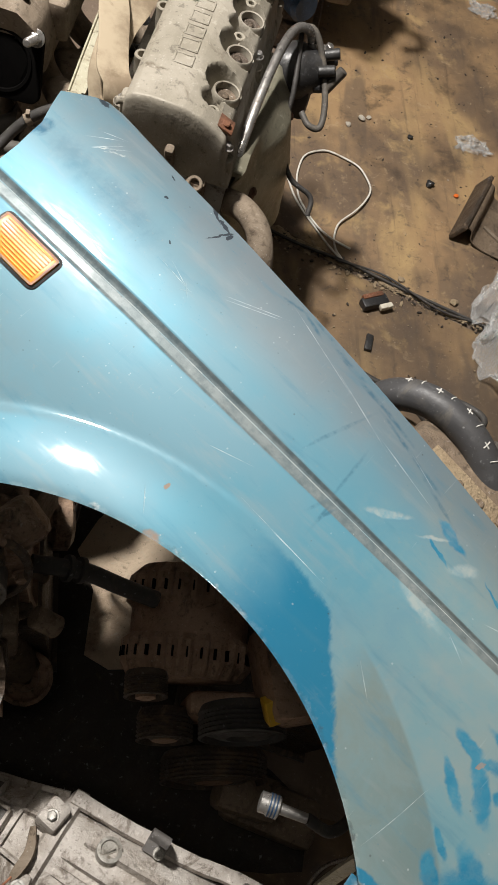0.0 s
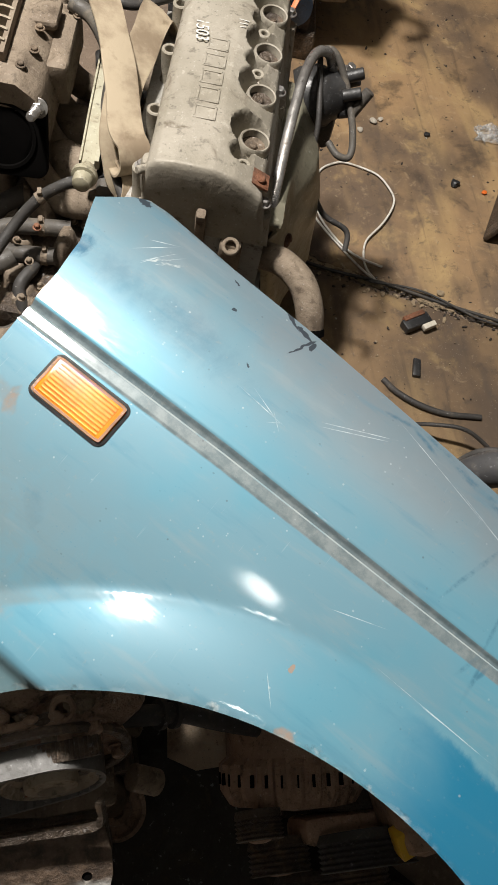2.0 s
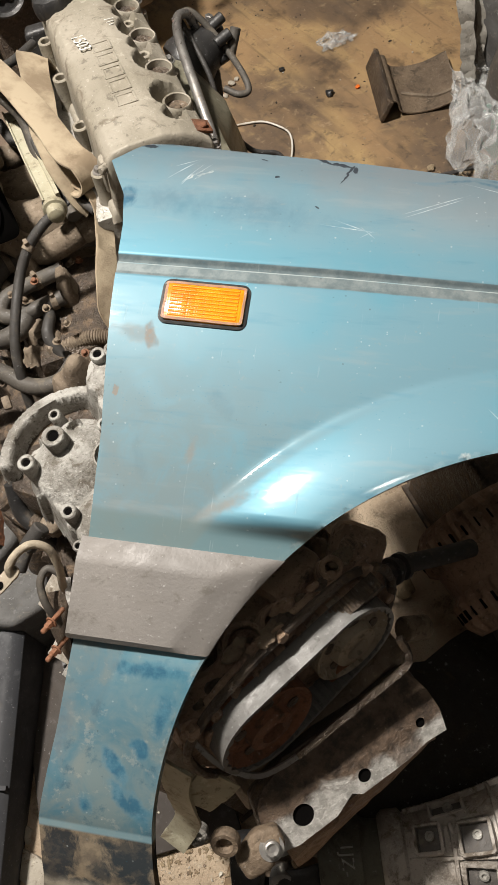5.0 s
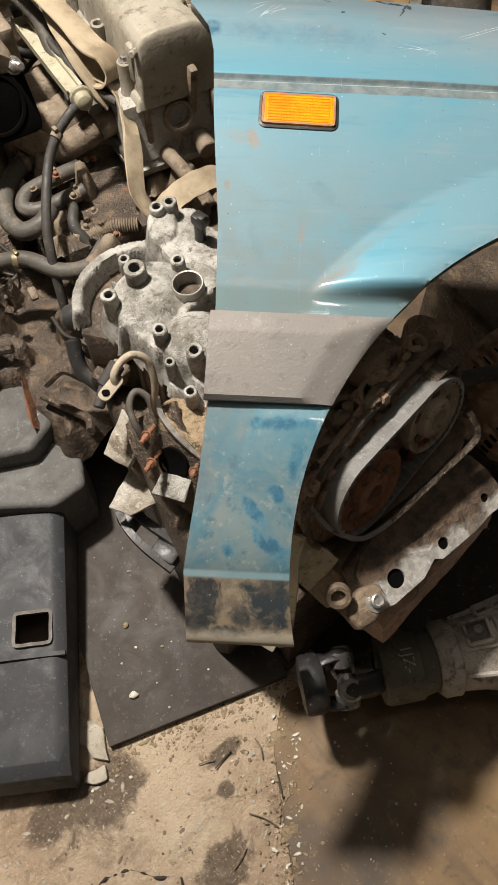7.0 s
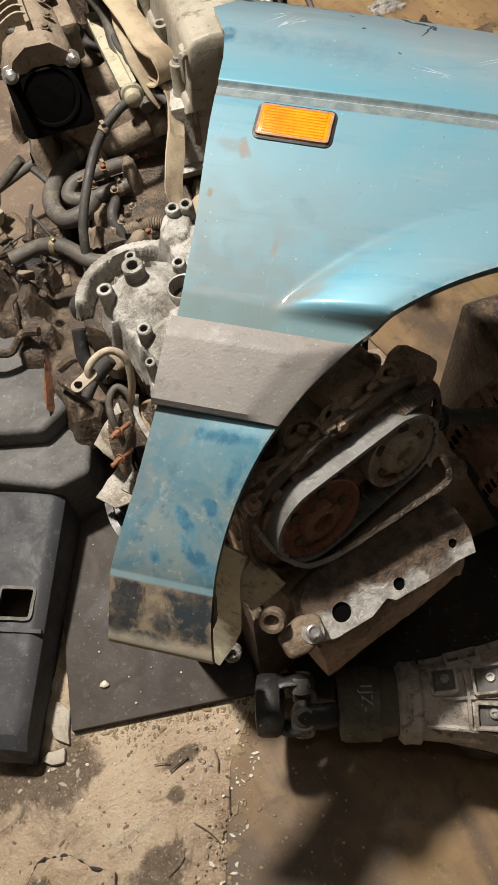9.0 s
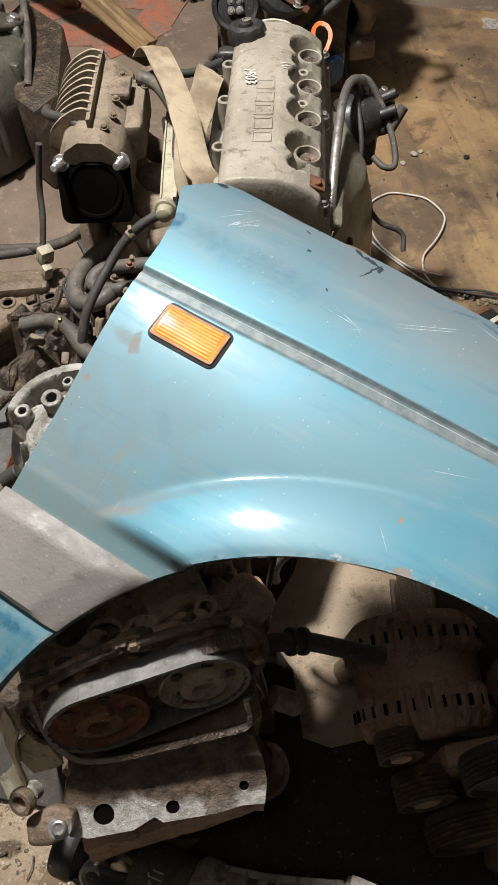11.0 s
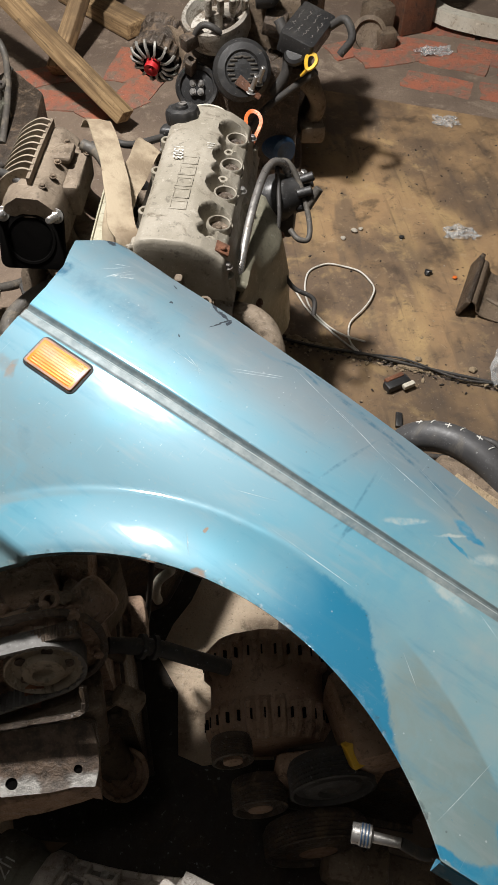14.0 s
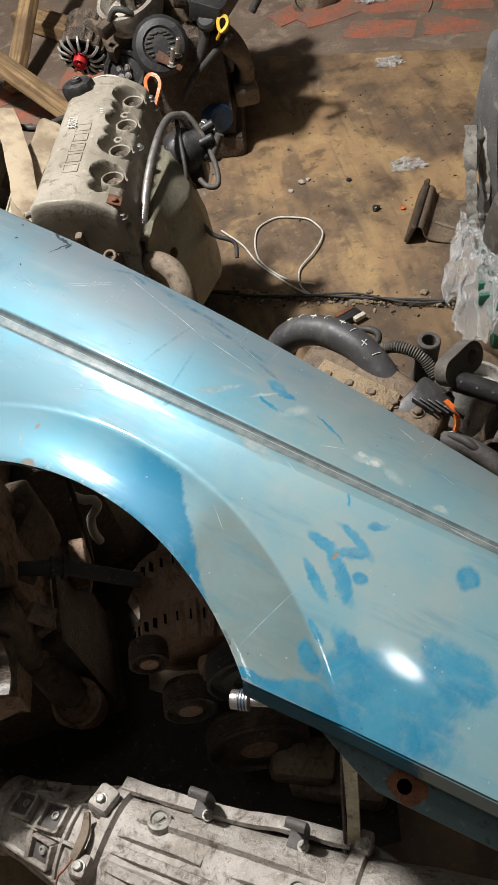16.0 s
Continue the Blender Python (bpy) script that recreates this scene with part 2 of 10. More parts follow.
def plywood(name, gain):
    """gain: how pale the worn wood is."""
    n = Net(name)
    grain = n.noise(1.0, 5, 0.6, n.vec((70, 4, 5), (0, 0, -0.38)))
    streak = n.noise(1.0, 4, 0.6, n.vec((7, 1.6, 1), (0, 0, -0.38)), 0.3)
    big, mid, small = n.noise(2.6, 5, 0.6), n.noise(8, 6, 0.65, distortion=0.3), n.noise(34, 6, 0.7, distortion=0.4)
    tone = n.mix(n.ramp(big, 0.40, 0.60), (0.104 * gain, 0.071 * gain, 0.045 * gain), (0.245 * gain, 0.158 * gain, 0.080 * gain))
    tone = n.mix(n.ramp(streak, 0.53, 0.66, 0, 0.6), tone, (0.30 * gain, 0.205 * gain, 0.095 * gain))
    tone = n.mix(n.ramp(streak, 0.46, 0.36, 0, 0.6), tone, (0.075 * gain, 0.056 * gain, 0.041 * gain))
    tone = n.mix(n.ramp(mid, 0.54, 0.68, 0, 0.5), tone, (0.36 * gain, 0.25 * gain, 0.11 * gain))
    tone = n.mix(n.ramp(mid, 0.46, 0.34, 0, 0.6), tone, (0.052, 0.040, 0.031))
    tone = n.mix(n.ramp(small, 0.55, 0.68, 0, 0.5), tone, (0.060, 0.046, 0.035))
    tone = n.mix(n.ramp(small, 0.42, 0.32, 0, 0.4), tone, (0.30 * gain, 0.22 * gain, 0.13 * gain))
    tone = n.mix(n.ramp(grain, 0.55, 0.75, 0, 0.35), tone, (0.05, 0.036, 0.025))
    fine = n.noise(220, 4, 0.7)
    tone = n.mix(n.ramp(fine, 0.62, 0.72, 0, 0.5), tone, (0.38, 0.32, 0.25))
    tone = n.mix(n.ramp(fine, 0.38, 0.28, 0, 0.5), tone, (0.035, 0.026, 0.02))
    n.bump(n.math("ADD", n.math("MULTIPLY", fine, 0.6), n.math("ADD", grain, n.math("MULTIPLY", small, 0.6))), 0.25, 0.0015)
    return n.set(Base_Color=tone, Roughness=n.ramp(mid, 0.3, 0.7, 0.5, 0.8))


def concrete():
    n = Net("crumbly_dusty_concrete")
    big, mid, fine = n.noise(3.0, 5, 0.6), n.noise(16, 6, 0.7, distortion=0.5), n.noise(85, 6, 0.75)
    tone = n.mix(n.ramp(big, 0.36, 0.62), (0.37, 0.262, 0.175), (0.66, 0.53, 0.385))
    tone = n.mix(n.ramp(mid, 0.53, 0.68, 0, 0.65), tone, (0.58, 0.49, 0.37))
    tone = n.mix(n.ramp(mid, 0.44, 0.32, 0, 0.6), tone, (0.16, 0.115, 0.075))
    tone = n.mix(n.ramp(fine, 0.56, 0.66, 0, 0.45), tone, (0.62, 0.56, 0.46))
    tone = n.mix(n.ramp(fine, 0.42, 0.32, 0, 0.55), tone, (0.10, 0.07, 0.048))
    tone = n.mix(n.ramp(n.noise(5.5, 6, 0.65, distortion=0.3), 0.50, 0.64, 0, 0.6), tone, n.mix(n.ramp(fine, 0.35, 0.65), (0.095, 0.066, 0.044), (0.21, 0.152, 0.10)))
    stain = n.noise(3.4, 6, 0.66, distortion=0.9)
    sep = n.node("ShaderNodeSeparateXYZ", Vector=n.coord)
    damp = 0.0
    for cx, cy, rx, ry in ((0.030, 0.315, 0.062, 0.050), (-0.03, 0.33, 0.05, 0.03), (0.105, 0.130, 0.045, 0.034), (0.171, 0.204, 0.013, 0.010), (0.20, 0.245, 0.03, 0.012), (-0.05, 0.19, 0.018, 0.022)):
        x = n.math("MULTIPLY", n.math("SUBTRACT", sep.outputs[0], cx), 1 / rx)
        y = n.math("MULTIPLY", n.math("SUBTRACT", sep.outputs[1], cy), 1 / ry)
        d = n.math("ADD", n.math("SQRT", n.math("ADD", n.math("MULTIPLY", x, x), n.math("MULTIPLY", y, y))), n.math("MULTIPLY", n.math("SUBTRACT", mid, 0.5), 2.2))
        damp = n.math("MAXIMUM", damp, n.ramp(d, 1.2, 0.75))
    tone = n.mix(n.math("MULTIPLY", damp, 0.85), tone, n.mix(n.ramp(fine, 0.35, 0.65), (0.075, 0.054, 0.038), (0.135, 0.10, 0.072)))
    tone = n.mix(n.ramp(stain, 0.58, 0.68, 0, 0.6), tone, n.mix(n.ramp(fine, 0.35, 0.65), (0.06, 0.042, 0.028), (0.14, 0.10, 0.068)))
    tone = n.mix(n.ramp(stain, 0.40, 0.31, 0, 0.7), tone, n.mix(n.ramp(fine, 0.4, 0.6), (0.40, 0.34, 0.26), (0.66, 0.60, 0.50)))
    grit = n.noise(230, 5, 0.75)
    tone = n.mix(n.ramp(grit, 0.56, 0.66, 0, 0.6), tone, (0.74, 0.62, 0.46))
    tone = n.mix(n.ramp(grit, 0.40, 0.32, 0, 0.6), tone, (0.12, 0.085, 0.058))
    n.bump(n.math("ADD", n.math("ADD", n.math("MULTIPLY", mid, 2.0), n.math("MULTIPLY", fine, 1.6)), n.math("MULTIPLY", grit, 0.8)), 0.85, 0.006)
    return n.set(Base_Color=tone, Roughness=0.9)


def timber_wood():
    n = Net("raw_timber")
    grain, big = n.noise(1.0, 5, 0.6, n.vec((75, 75, 3.5)), 0.4), n.noise(6, 5, 0.6)
    tone = n.mix(n.ramp(grain, 0.36, 0.66), (0.40, 0.27, 0.135), (0.19, 0.118, 0.055))
    tone = n.mix(n.ramp(big, 0.45, 0.68, 0, 0.75), tone, (0.135, 0.088, 0.048))
    tone = n.mix(n.ramp(n.noise(45, 5, 0.7), 0.56, 0.70, 0, 0.6), tone, (0.06, 0.042, 0.028))
    tone = n.mix(n.ramp(n.noise(1.0, 3, 0.6, n.vec((200, 200, 6))), 0.60, 0.70, 0, 0.7), tone, (0.05, 0.034, 0.02))
    n.bump(grain, 0.4, 0.003)
    return n.set(Base_Color=tone, Roughness=0.8)


M_WOODB = timber_wood()
M_PLY, M_PLYD, M_CONC = plywood("oil_stained_plywood", 1.35), plywood("greasy_dark_plywood", 0.85), concrete()
M_DIRT = surface("packed_brown_dirt", (0.23, 0.172, 0.125), (0.145, 0.106, 0.078), (0.31, 0.245, 0.18), 0.42, 0.88, 0.0, 4, 110, 0.8)
# dark tone for the unseen room shell, set to hold down bounced light
M_LOW_BOUNCE = surface("dark_low_bounce", (0.085, 0.08, 0.072), (0.06, 0.056, 0.05), (0.09, 0.08, 0.065), 0.3, 0.9, 0.0, 2, 60, 0.4)
M_DRUM = surface("olive_grimy_alloy", (0.14, 0.135, 0.105), (0.095, 0.09, 0.07), (0.055, 0.045, 0.032), 0.45, 0.5, 0.3, 7, 150, 0.4)


def film_plastic():
    n = Net("crumpled_clear_film")
    n.bump(n.noise(110, 5, 0.6), 0.6, 0.004)
    return n.set(Base_Color=(0.8, 0.82, 0.82, 1), Roughness=0.16, Transmission_Weight=0.5, IOR=1.3, Alpha=0.5)


M_FILM = film_plastic()


def lens_orange():
    n = Net("amber_lens")
    wave = n.node("ShaderNodeTexWave", Vector=n.vec((1, 1, 1), (0, 0, 0)), Scale=150.0, Distortion=0.0)
    wave.bands_direction = "X"
    low = n.node("ShaderNodeTexWave", Vector=n.vec((1, 1, 1)), Scale=95.0, Distortion=0.0)
    low.bands_direction = "Y"
    n.bump(n.math("ADD", wave.outputs["Fac"], n.math("MULTIPLY", low.outputs["Fac"], 0.3)), 0.09, 0.001)
    tone = n.mix(n.ramp(n.noise(40, 4), 0.4, 0.7), (0.86, 0.27, 0.006), (0.70, 0.185, 0.005))
    return n.set(Base_Color=tone, Roughness=0.2, Specular_IOR_Level=0.45, Coat_Weight=0.0, Subsurface_Weight=0.25, Subsurface_Radius=(0.01, 0.004, 0.001), Subsurface_Scale=0.5)


M_LENS = lens_orange()
M_BORDER = surface("dusty_amber_plastic", (0.34, 0.15, 0.055), (0.25, 0.12, 0.055), (0.2, 0.13, 0.08), 0.4, 0.5)

# ---- building kit ----
BASE = {}


def merge(bm, piece, m=None):
    if m is not None:
        piece.transform(m)
    me = bpy.data.meshes.new("piece")
    piece.to_mesh(me)
    piece.free()
    bm.from_mesh(me)
    bpy.data.meshes.remove(me)
    return bm


def mesh():
    return bmesh.new()


def thing(name, place, label, category, group="", kind=""):
    ob = new(name)
    ob.empty_display_size = 0.05
    ob.location = place
    BASE[ob.name] = Matrix.Translation(place)
    return tagged(ob, label, category, group, kind)


def finish(ob, bm, material, angle=38):
    me = ob.data
    bmesh.ops.recalc_face_normals(bm, faces=bm.faces)
    bm.to_mesh(me)
    bm.free()
    me.materials.append(material)
    me.polygons.foreach_set("use_smooth", [True] * len(me.polygons))
    me.set_sharp_from_angle(angle=radians(angle))
    return ob


def part(name, bm, material, parent, label="", m=None, angle=38):
    """Links a bmesh, given in world places (or by m into them), as one mesh under a thing or a part."""
    base = BASE[parent.name]
    bm.transform(base.inverted() @ m if m is not None else base.inverted())
    ob = new(name, bpy.data.meshes.new(name))
    ob.parent = parent
    BASE[ob.name] = base
    finish(ob, bm, material, angle)
    return tagged(ob, label)


def part_each(name, bm, material, parent, label="", m=None, angle=38):
    """Links every separate piece of a bmesh as a part of its own."""
    todo = set(bm.verts)
    made = []
    while todo:
        stack, island = [todo.pop()], []
        while stack:
            v = stack.pop()
            island.append(v)
            for e in v.link_edges:
                w = e.other_vert(v)
                if w in todo:
                    todo.discard(w)
                    stack.append(w)
        made.append(island)
    made.sort(key=lambda isl: min(tuple(v.co) for v in isl))
    for island in made:
        one = mesh()
        copy = {v: one.verts.new(v.co) for v in island}
        for f in {f for v in island for f in v.link_faces}:
            one.faces.new([copy[v] for v in f.verts])
        part(name, one, material, parent, label, m, angle)
    bm.free()


def solo(name, bm, material, label, category, group="", kind="", m=None, angle=38):
    """One mesh that is a thing by itself, with its origin at its base."""
    if m is not None:
        bm.transform(m)
    bm.verts.ensure_lookup_table()
    co = np.array([v.co[:] for v in bm.verts])
    place = Vector((*(co.min(0) + co.max(0))[:2] / 2, co[:, 2].min()))
    bm.transform(Matrix.Translation(-place))
    ob = new(name, bpy.data.meshes.new(name))
    ob.location = place
    BASE[ob.name] = Matrix.Translation(place)
    finish(ob, bm, material, angle)
    return tagged(ob, label, category, group, kind)


def aim(a, d):
    """A frame at a with its z along d."""
    return Matrix.Translation(a) @ Vector(d).to_track_quat("Z", "Y").to_matrix().to_4x4()


def bevel(piece, width, segments=2):
    if width > 0:
        bmesh.ops.bevel(piece, geom=piece.edges[:], offset=width, segments=segments, affect="EDGES", profile=0.5, clamp_overlap=True)


def roughen(bm, amount=0.0012, scale=45.0, longest=0.016):
    """Breaks the faces of a casting up and makes them slightly uneven."""
    for _ in range(3):
        long = [e for e in bm.edges if e.calc_length() > longest]
        if not long or len(bm.verts) > 30000:
            break
        bmesh.ops.subdivide_edges(bm, edges=long, cuts=1, use_grid_fill=True)
    bm.normal_update()
    for v in bm.verts:
        v.co += v.normal * amount * (noise.noise(v.co * scale) + 0.6 * noise.noise(v.co * scale * 2.7))
    return bm


def box(bm, centre, size, edge=0.003, turn=(0, 0, 0), segments=2):
    piece = mesh()
    bmesh.ops.create_cube(piece, size=1.0)
    piece.transform(Matrix.Diagonal((*size, 1)))
    bevel(piece, edge, segments)
    return merge(bm, piece, pose(*centre, *turn))


def lathe(bm, a, d, profile, seg=28):
    """Turns a profile of (radius, height) pairs about the axis from a along d; closed at both ends."""
    piece = mesh()
    rings = []
    for r, h in profile:
        rings.append([piece.verts.new((r * math.cos(2 * math.pi * k / seg), r * math.sin(2 * math.pi * k / seg), h)) for k in range(seg)])
    for p, q in zip(rings, rings[1:]):
        for k in range(seg):
            piece.faces.new((p[k], p[(k + 1) % seg], q[(k + 1) % seg], q[k]))
    piece.faces.new(rings[0][::-1])
    piece.faces.new(rings[-1])
    return merge(bm, piece, aim(a, d))


def rod(bm, a, b, r, r2=None, seg=18, edge=0.0015):
    a, b = Vector(a), Vector(b)
    h, r2 = (b - a).length, r if r2 is None else r2
    e = min(edge, 0.4 * h, 0.4 * min(r, r2))
    return lathe(bm, a, b - a, [(r - e, 0), (r, e), (r2, h - e), (r2 - e, h)], seg)


def cup(bm, a, d, r, h, wall=0.004, deep=0.02, seg=24):
    """A boss with a hole in its top."""
    deep = min(deep, h - 0.001)
    return lathe(bm, a, d, [(r * 1.12, 0), (r, 0.004), (r, h - 0.0015), (r - 0.0015, h), (r - wall, h), (r - wall - 0.001, h - 0.001), (r - wall - 0.001, h - deep)], seg)


def bolt(bm, a, d, r=0.007, h=0.006):
    a, d = Vector(a), Vector(d).normalized()
    rod(bm, a, a + d * 0.0018, r * 1.5, seg=16, edge=0.0005)
    return lathe(bm, a + d * 0.0015, d, [(r, 0), (r, h - 0.001), (r - 0.0012, h)], 6)


def curve(points, steps=8, closed=False):
    """A smooth line through the points."""
    p = [Vector(q) for q in points]
    n = len(p)
    out = []
    for k in range(n if closed else n - 1):
        p0 = p[(k - 1) % n] if closed or k > 0 else p[0] * 2 - p[1]
        p3 = p[(k + 2) % n] if closed or k + 2 < n else p[-1] * 2 - p[-2]
        p1, p2 = p[k], p[(k + 1) % n]
        for s in range(steps):
            t = s / steps
            out.append(0.5 * ((2 * p1) + (p2 - p0) * t + (2 * p0 - 5 * p1 + 4 * p2 - p3) * t * t + (3 * p1 - p0 - 3 * p2 + p3) * t ** 3))
    if not closed:
        out.append(p[-1])
    return out


def sweep(bm, line, section, closed=False, spin=None):
    """Sweeps a closed section of (x, y) pairs along a line; section may be a function of the share of the way."""
    piece = mesh()
    n = len(line)
    rings, up = [], None
    for k, c in enumerate(line):
        d = (line[(k + 1) % n] - line[k - 1]) if closed or 0 < k < n - 1 else (line[1] - line[0] if k == 0 else line[-1] - line[-2])
        d.normalize()
        if up is None:
            up = Vector(spin) if spin else (Vector((0, 0, 1)) if abs(d.z) < 0.9 else Vector((0, 1, 0)))
        up = (up - d * up.dot(d)).normalized()
        side = d.cross(up)
        sec = section(k / max(1, n - 1)) if callable(section) else section
        rings.append([piece.verts.new(c + side * x + up * y) for x, y in sec])
    m = len(rings[0])
    for k in range(n if closed else n - 1):
        p, q = rings[k], rings[(k + 1) % n]
        for j in range(m):
            piece.faces.new((p[j], p[(j + 1) % m], q[(j + 1) % m], q[j]))
    if not closed:
        piece.faces.new(rings[0][::-1])
        piece.faces.new(rings[-1])
    return merge(bm, piece)


def circle(r, seg=12):
    return [(r * math.cos(2 * math.pi * k / seg), r * math.sin(2 * math.pi * k / seg)) for k in range(seg)]


def hose(bm, points, r, seg=12, steps=8):
    return sweep(bm, curve(points, steps), circle(r, seg))


def ribbed(bm, points, r, pitch=0.006, steps=40):
    """A corrugated pipe."""
    line = curve(points, steps)
    return sweep(bm, line, lambda s: circle(r * (1.0 + 0.12 * math.sin(s * len(line) * 1.6)), 12))


def strip(bm, points, wide, thick, spin=None, steps=10, closed=False):
    w, t = wide / 2, thick / 2
    return sweep(bm, curve(points, steps, closed), [(-w, -t), (w, -t), (w, t), (-w, t)], closed, spin)


def prism(bm, outline, low, high, m=None, edge=0.002, segments=2):
    """A slab with the given outline of (x, y), from low to high."""
    piece = mesh()
    f = piece.faces.new([piece.verts.new((x, y, low)) for x, y in outline])
    r = bmesh.ops.extrude_face_region(piece, geom=[f])
    bmesh.ops.translate(piece, verts=[v for v in r["geom"] if isinstance(v, bmesh.types.BMVert)], vec=(0, 0, high - low))
    bmesh.ops.recalc_face_normals(piece, faces=piece.faces)
    bevel(piece, edge, segments)
    return merge(bm, piece, m)


def pulley(bm, a, d, r, width, grooves=4, hub=0.4, dish=0.006):
    """A ribbed belt pulley, dished, with a hub."""
    prof = [(0.02 * r, -0.3 * width), (r * 0.93, -0.3 * width), (r, 0)]
    for k in range(grooves):
        z = width * (k + 0.15) / (grooves + 0.2)
        s = width / (grooves + 0.2)
        prof += [(r, z), (r - 0.35 * s - 0.0012, z + 0.5 * s), (r, z + 0.9 * s)]
    prof += [(r, width), (r - 0.004, width + 0.001), (r - 0.007, width - dish), (r * hub + 0.004, width - dish), (r * hub, width - 0.2 * dish), (r * hub * 0.6, width + 0.001), (r * hub * 0.5, width - 0.004)]
    return lathe(bm, a, d, prof, 40)


def casting(bm, outline, low, high, m, ribs=0, rng=None, edge=0.006):
    """A cast body with a flange at its foot and vertical ribs at its sides."""
    cx = sum(p[0] for p in outline) / len(outline)
    cy = sum(p[1] for p in outline) / len(outline)
    reach = max(math.hypot(x - cx, y - cy) for x, y in outline)
    piece = mesh()
    rings = []
    for grow, z in ((1.06, low), (1.07, low + 0.003), (1.07, low + 0.012), (1.01, low + 0.013), (1.0, low + 0.016), (1.0, high - edge), (1 - 0.3 * edge / reach, high - 0.3 * edge), (1 - edge / reach, high)):
        rings.append([piece.verts.new((cx + (x - cx) * grow, cy + (y - cy) * grow, z)) for x, y in outline])
    for p, q in zip(rings, rings[1:]):
        for k in range(len(p)):
            piece.faces.new((p[k], p[(k + 1) % len(p)], q[(k + 1) % len(p)], q[k]))
    piece.faces.new(rings[0][::-1])
    piece.faces.new(rings[-1])
    return merge(bm, piece, m)


def notch(bm, seg, bands, depth, m=None):
    """Cuts slots into a turned piece: every other pair of its points is drawn in within the bands of height."""
    for v in bm.verts:
        r = math.hypot(v.co.x, v.co.y)
        k = round(math.atan2(v.co.y, v.co.x) / (2 * math.pi) * seg) % seg
        if r > 1e-4 and k % 4 < 2 and any(lo <= v.co.z <= hi for lo, hi in bands):
            v.co.x *= 1 - depth / r
            v.co.y *= 1 - depth / r
    return bm


def relief(lo, hi, step, base, forms, pits=(), melt=260.0, rough=0.0012):
    """A casting as one skin: the smooth upper hull of bosses, rings and domes over a base height."""
    xs, ys = np.arange(lo[0], hi[0], step), np.arange(lo[1], hi[1], step)
    gx, gy = np.meshgrid(xs, ys, indexing="ij")
    total = np.full_like(gx, math.exp(0.0))
    for form in forms:
        kind, top = form[0], form[1]
        if kind == "bar":
            ax, ay, bx, by, r, steep = form[2:]
            t = np.clip(((gx - ax) * (bx - ax) + (gy - ay) * (by - ay)) / max(1e-9, (bx - ax) ** 2 + (by - ay) ** 2), 0, 1)
            h = top - steep * np.maximum(0, np.hypot(gx - ax - t * (bx - ax), gy - ay - t * (by - ay)) - r)
        elif kind == "dome":
            cx, cy, r, drop = form[2:]
            d = np.hypot(gx - cx, gy - cy)
            h = top - drop * np.minimum(d / r, 1) ** 2 - 6.0 * np.maximum(0, d - r)
        else:
            cx, cy, r, wide, a0, a1 = form[2:]
            d, a = np.hypot(gx - cx, gy - cy), np.degrees(np.arctan2(gy - cy, gx - cx)) % 360
            away = np.maximum(0, np.maximum(a0 - a, a - a1)) * r / 57.3
            h = top - 6.0 * np.maximum(0, np.abs(d - r) - wide / 2) - 5.0 * away
        total += np.exp(np.clip((h - base) * melt, 0, 200))
    z = base + np.log(total) / melt
    for cx, cy, r, deep in pits:
        z = np.where(np.hypot(gx - cx, gy - cy) < r, np.minimum(z, deep), z)
    bm = mesh()
    grid = {}

    def vert(i, j):
        if (i, j) not in grid:
            p = Vector((gx[i, j], gy[i, j], 0))
            up = rough * (noise.noise(p * 90) + 0.7 * noise.noise(p * 210 + Vector((3, 1, z[i, j] * 60))))
            grid[i, j] = bm.verts.new((p.x + 0.6 * up, p.y - 0.6 * up, z[i, j] + up))
        return grid[i, j]

    high = z > base + 0.012
    for i, j in zip(*np.nonzero(high[:-1, :-1] | high[1:, :-1] | high[:-1, 1:] | high[1:, 1:])):
        i, j = int(i), int(j)
        bm.faces.new((vert(i, j), vert(i + 1, j), vert(i + 1, j + 1), vert(i, j + 1)))
    return bm


def plate4(bm, corners, thick):
    """A thin flat sheet with four corners."""
    p = [Vector(c) for c in corners]
    nrm = (p[2] - p[0]).cross(p[3] - p[1]).normalized() * thick
    piece = mesh()
    low, top = [piece.verts.new(c) for c in p], [piece.verts.new(c + nrm) for c in p]
    piece.faces.new(low[::-1])
    piece.faces.new(top)
    for k in range(4):
        piece.faces.new((low[k], low[(k + 1) % 4], top[(k + 1) % 4], top[k]))
    bevel(piece, 0.3 * thick, 1)
    return merge(bm, piece)

# ---- the setting ----


def slab(name, outline, low, high, material, label, category, edge=0.002, kind="structure"):
    bm = mesh()
    prism(bm, outline, low, high, None, edge)
    return solo(name, bm, material, label, category, kind=kind)


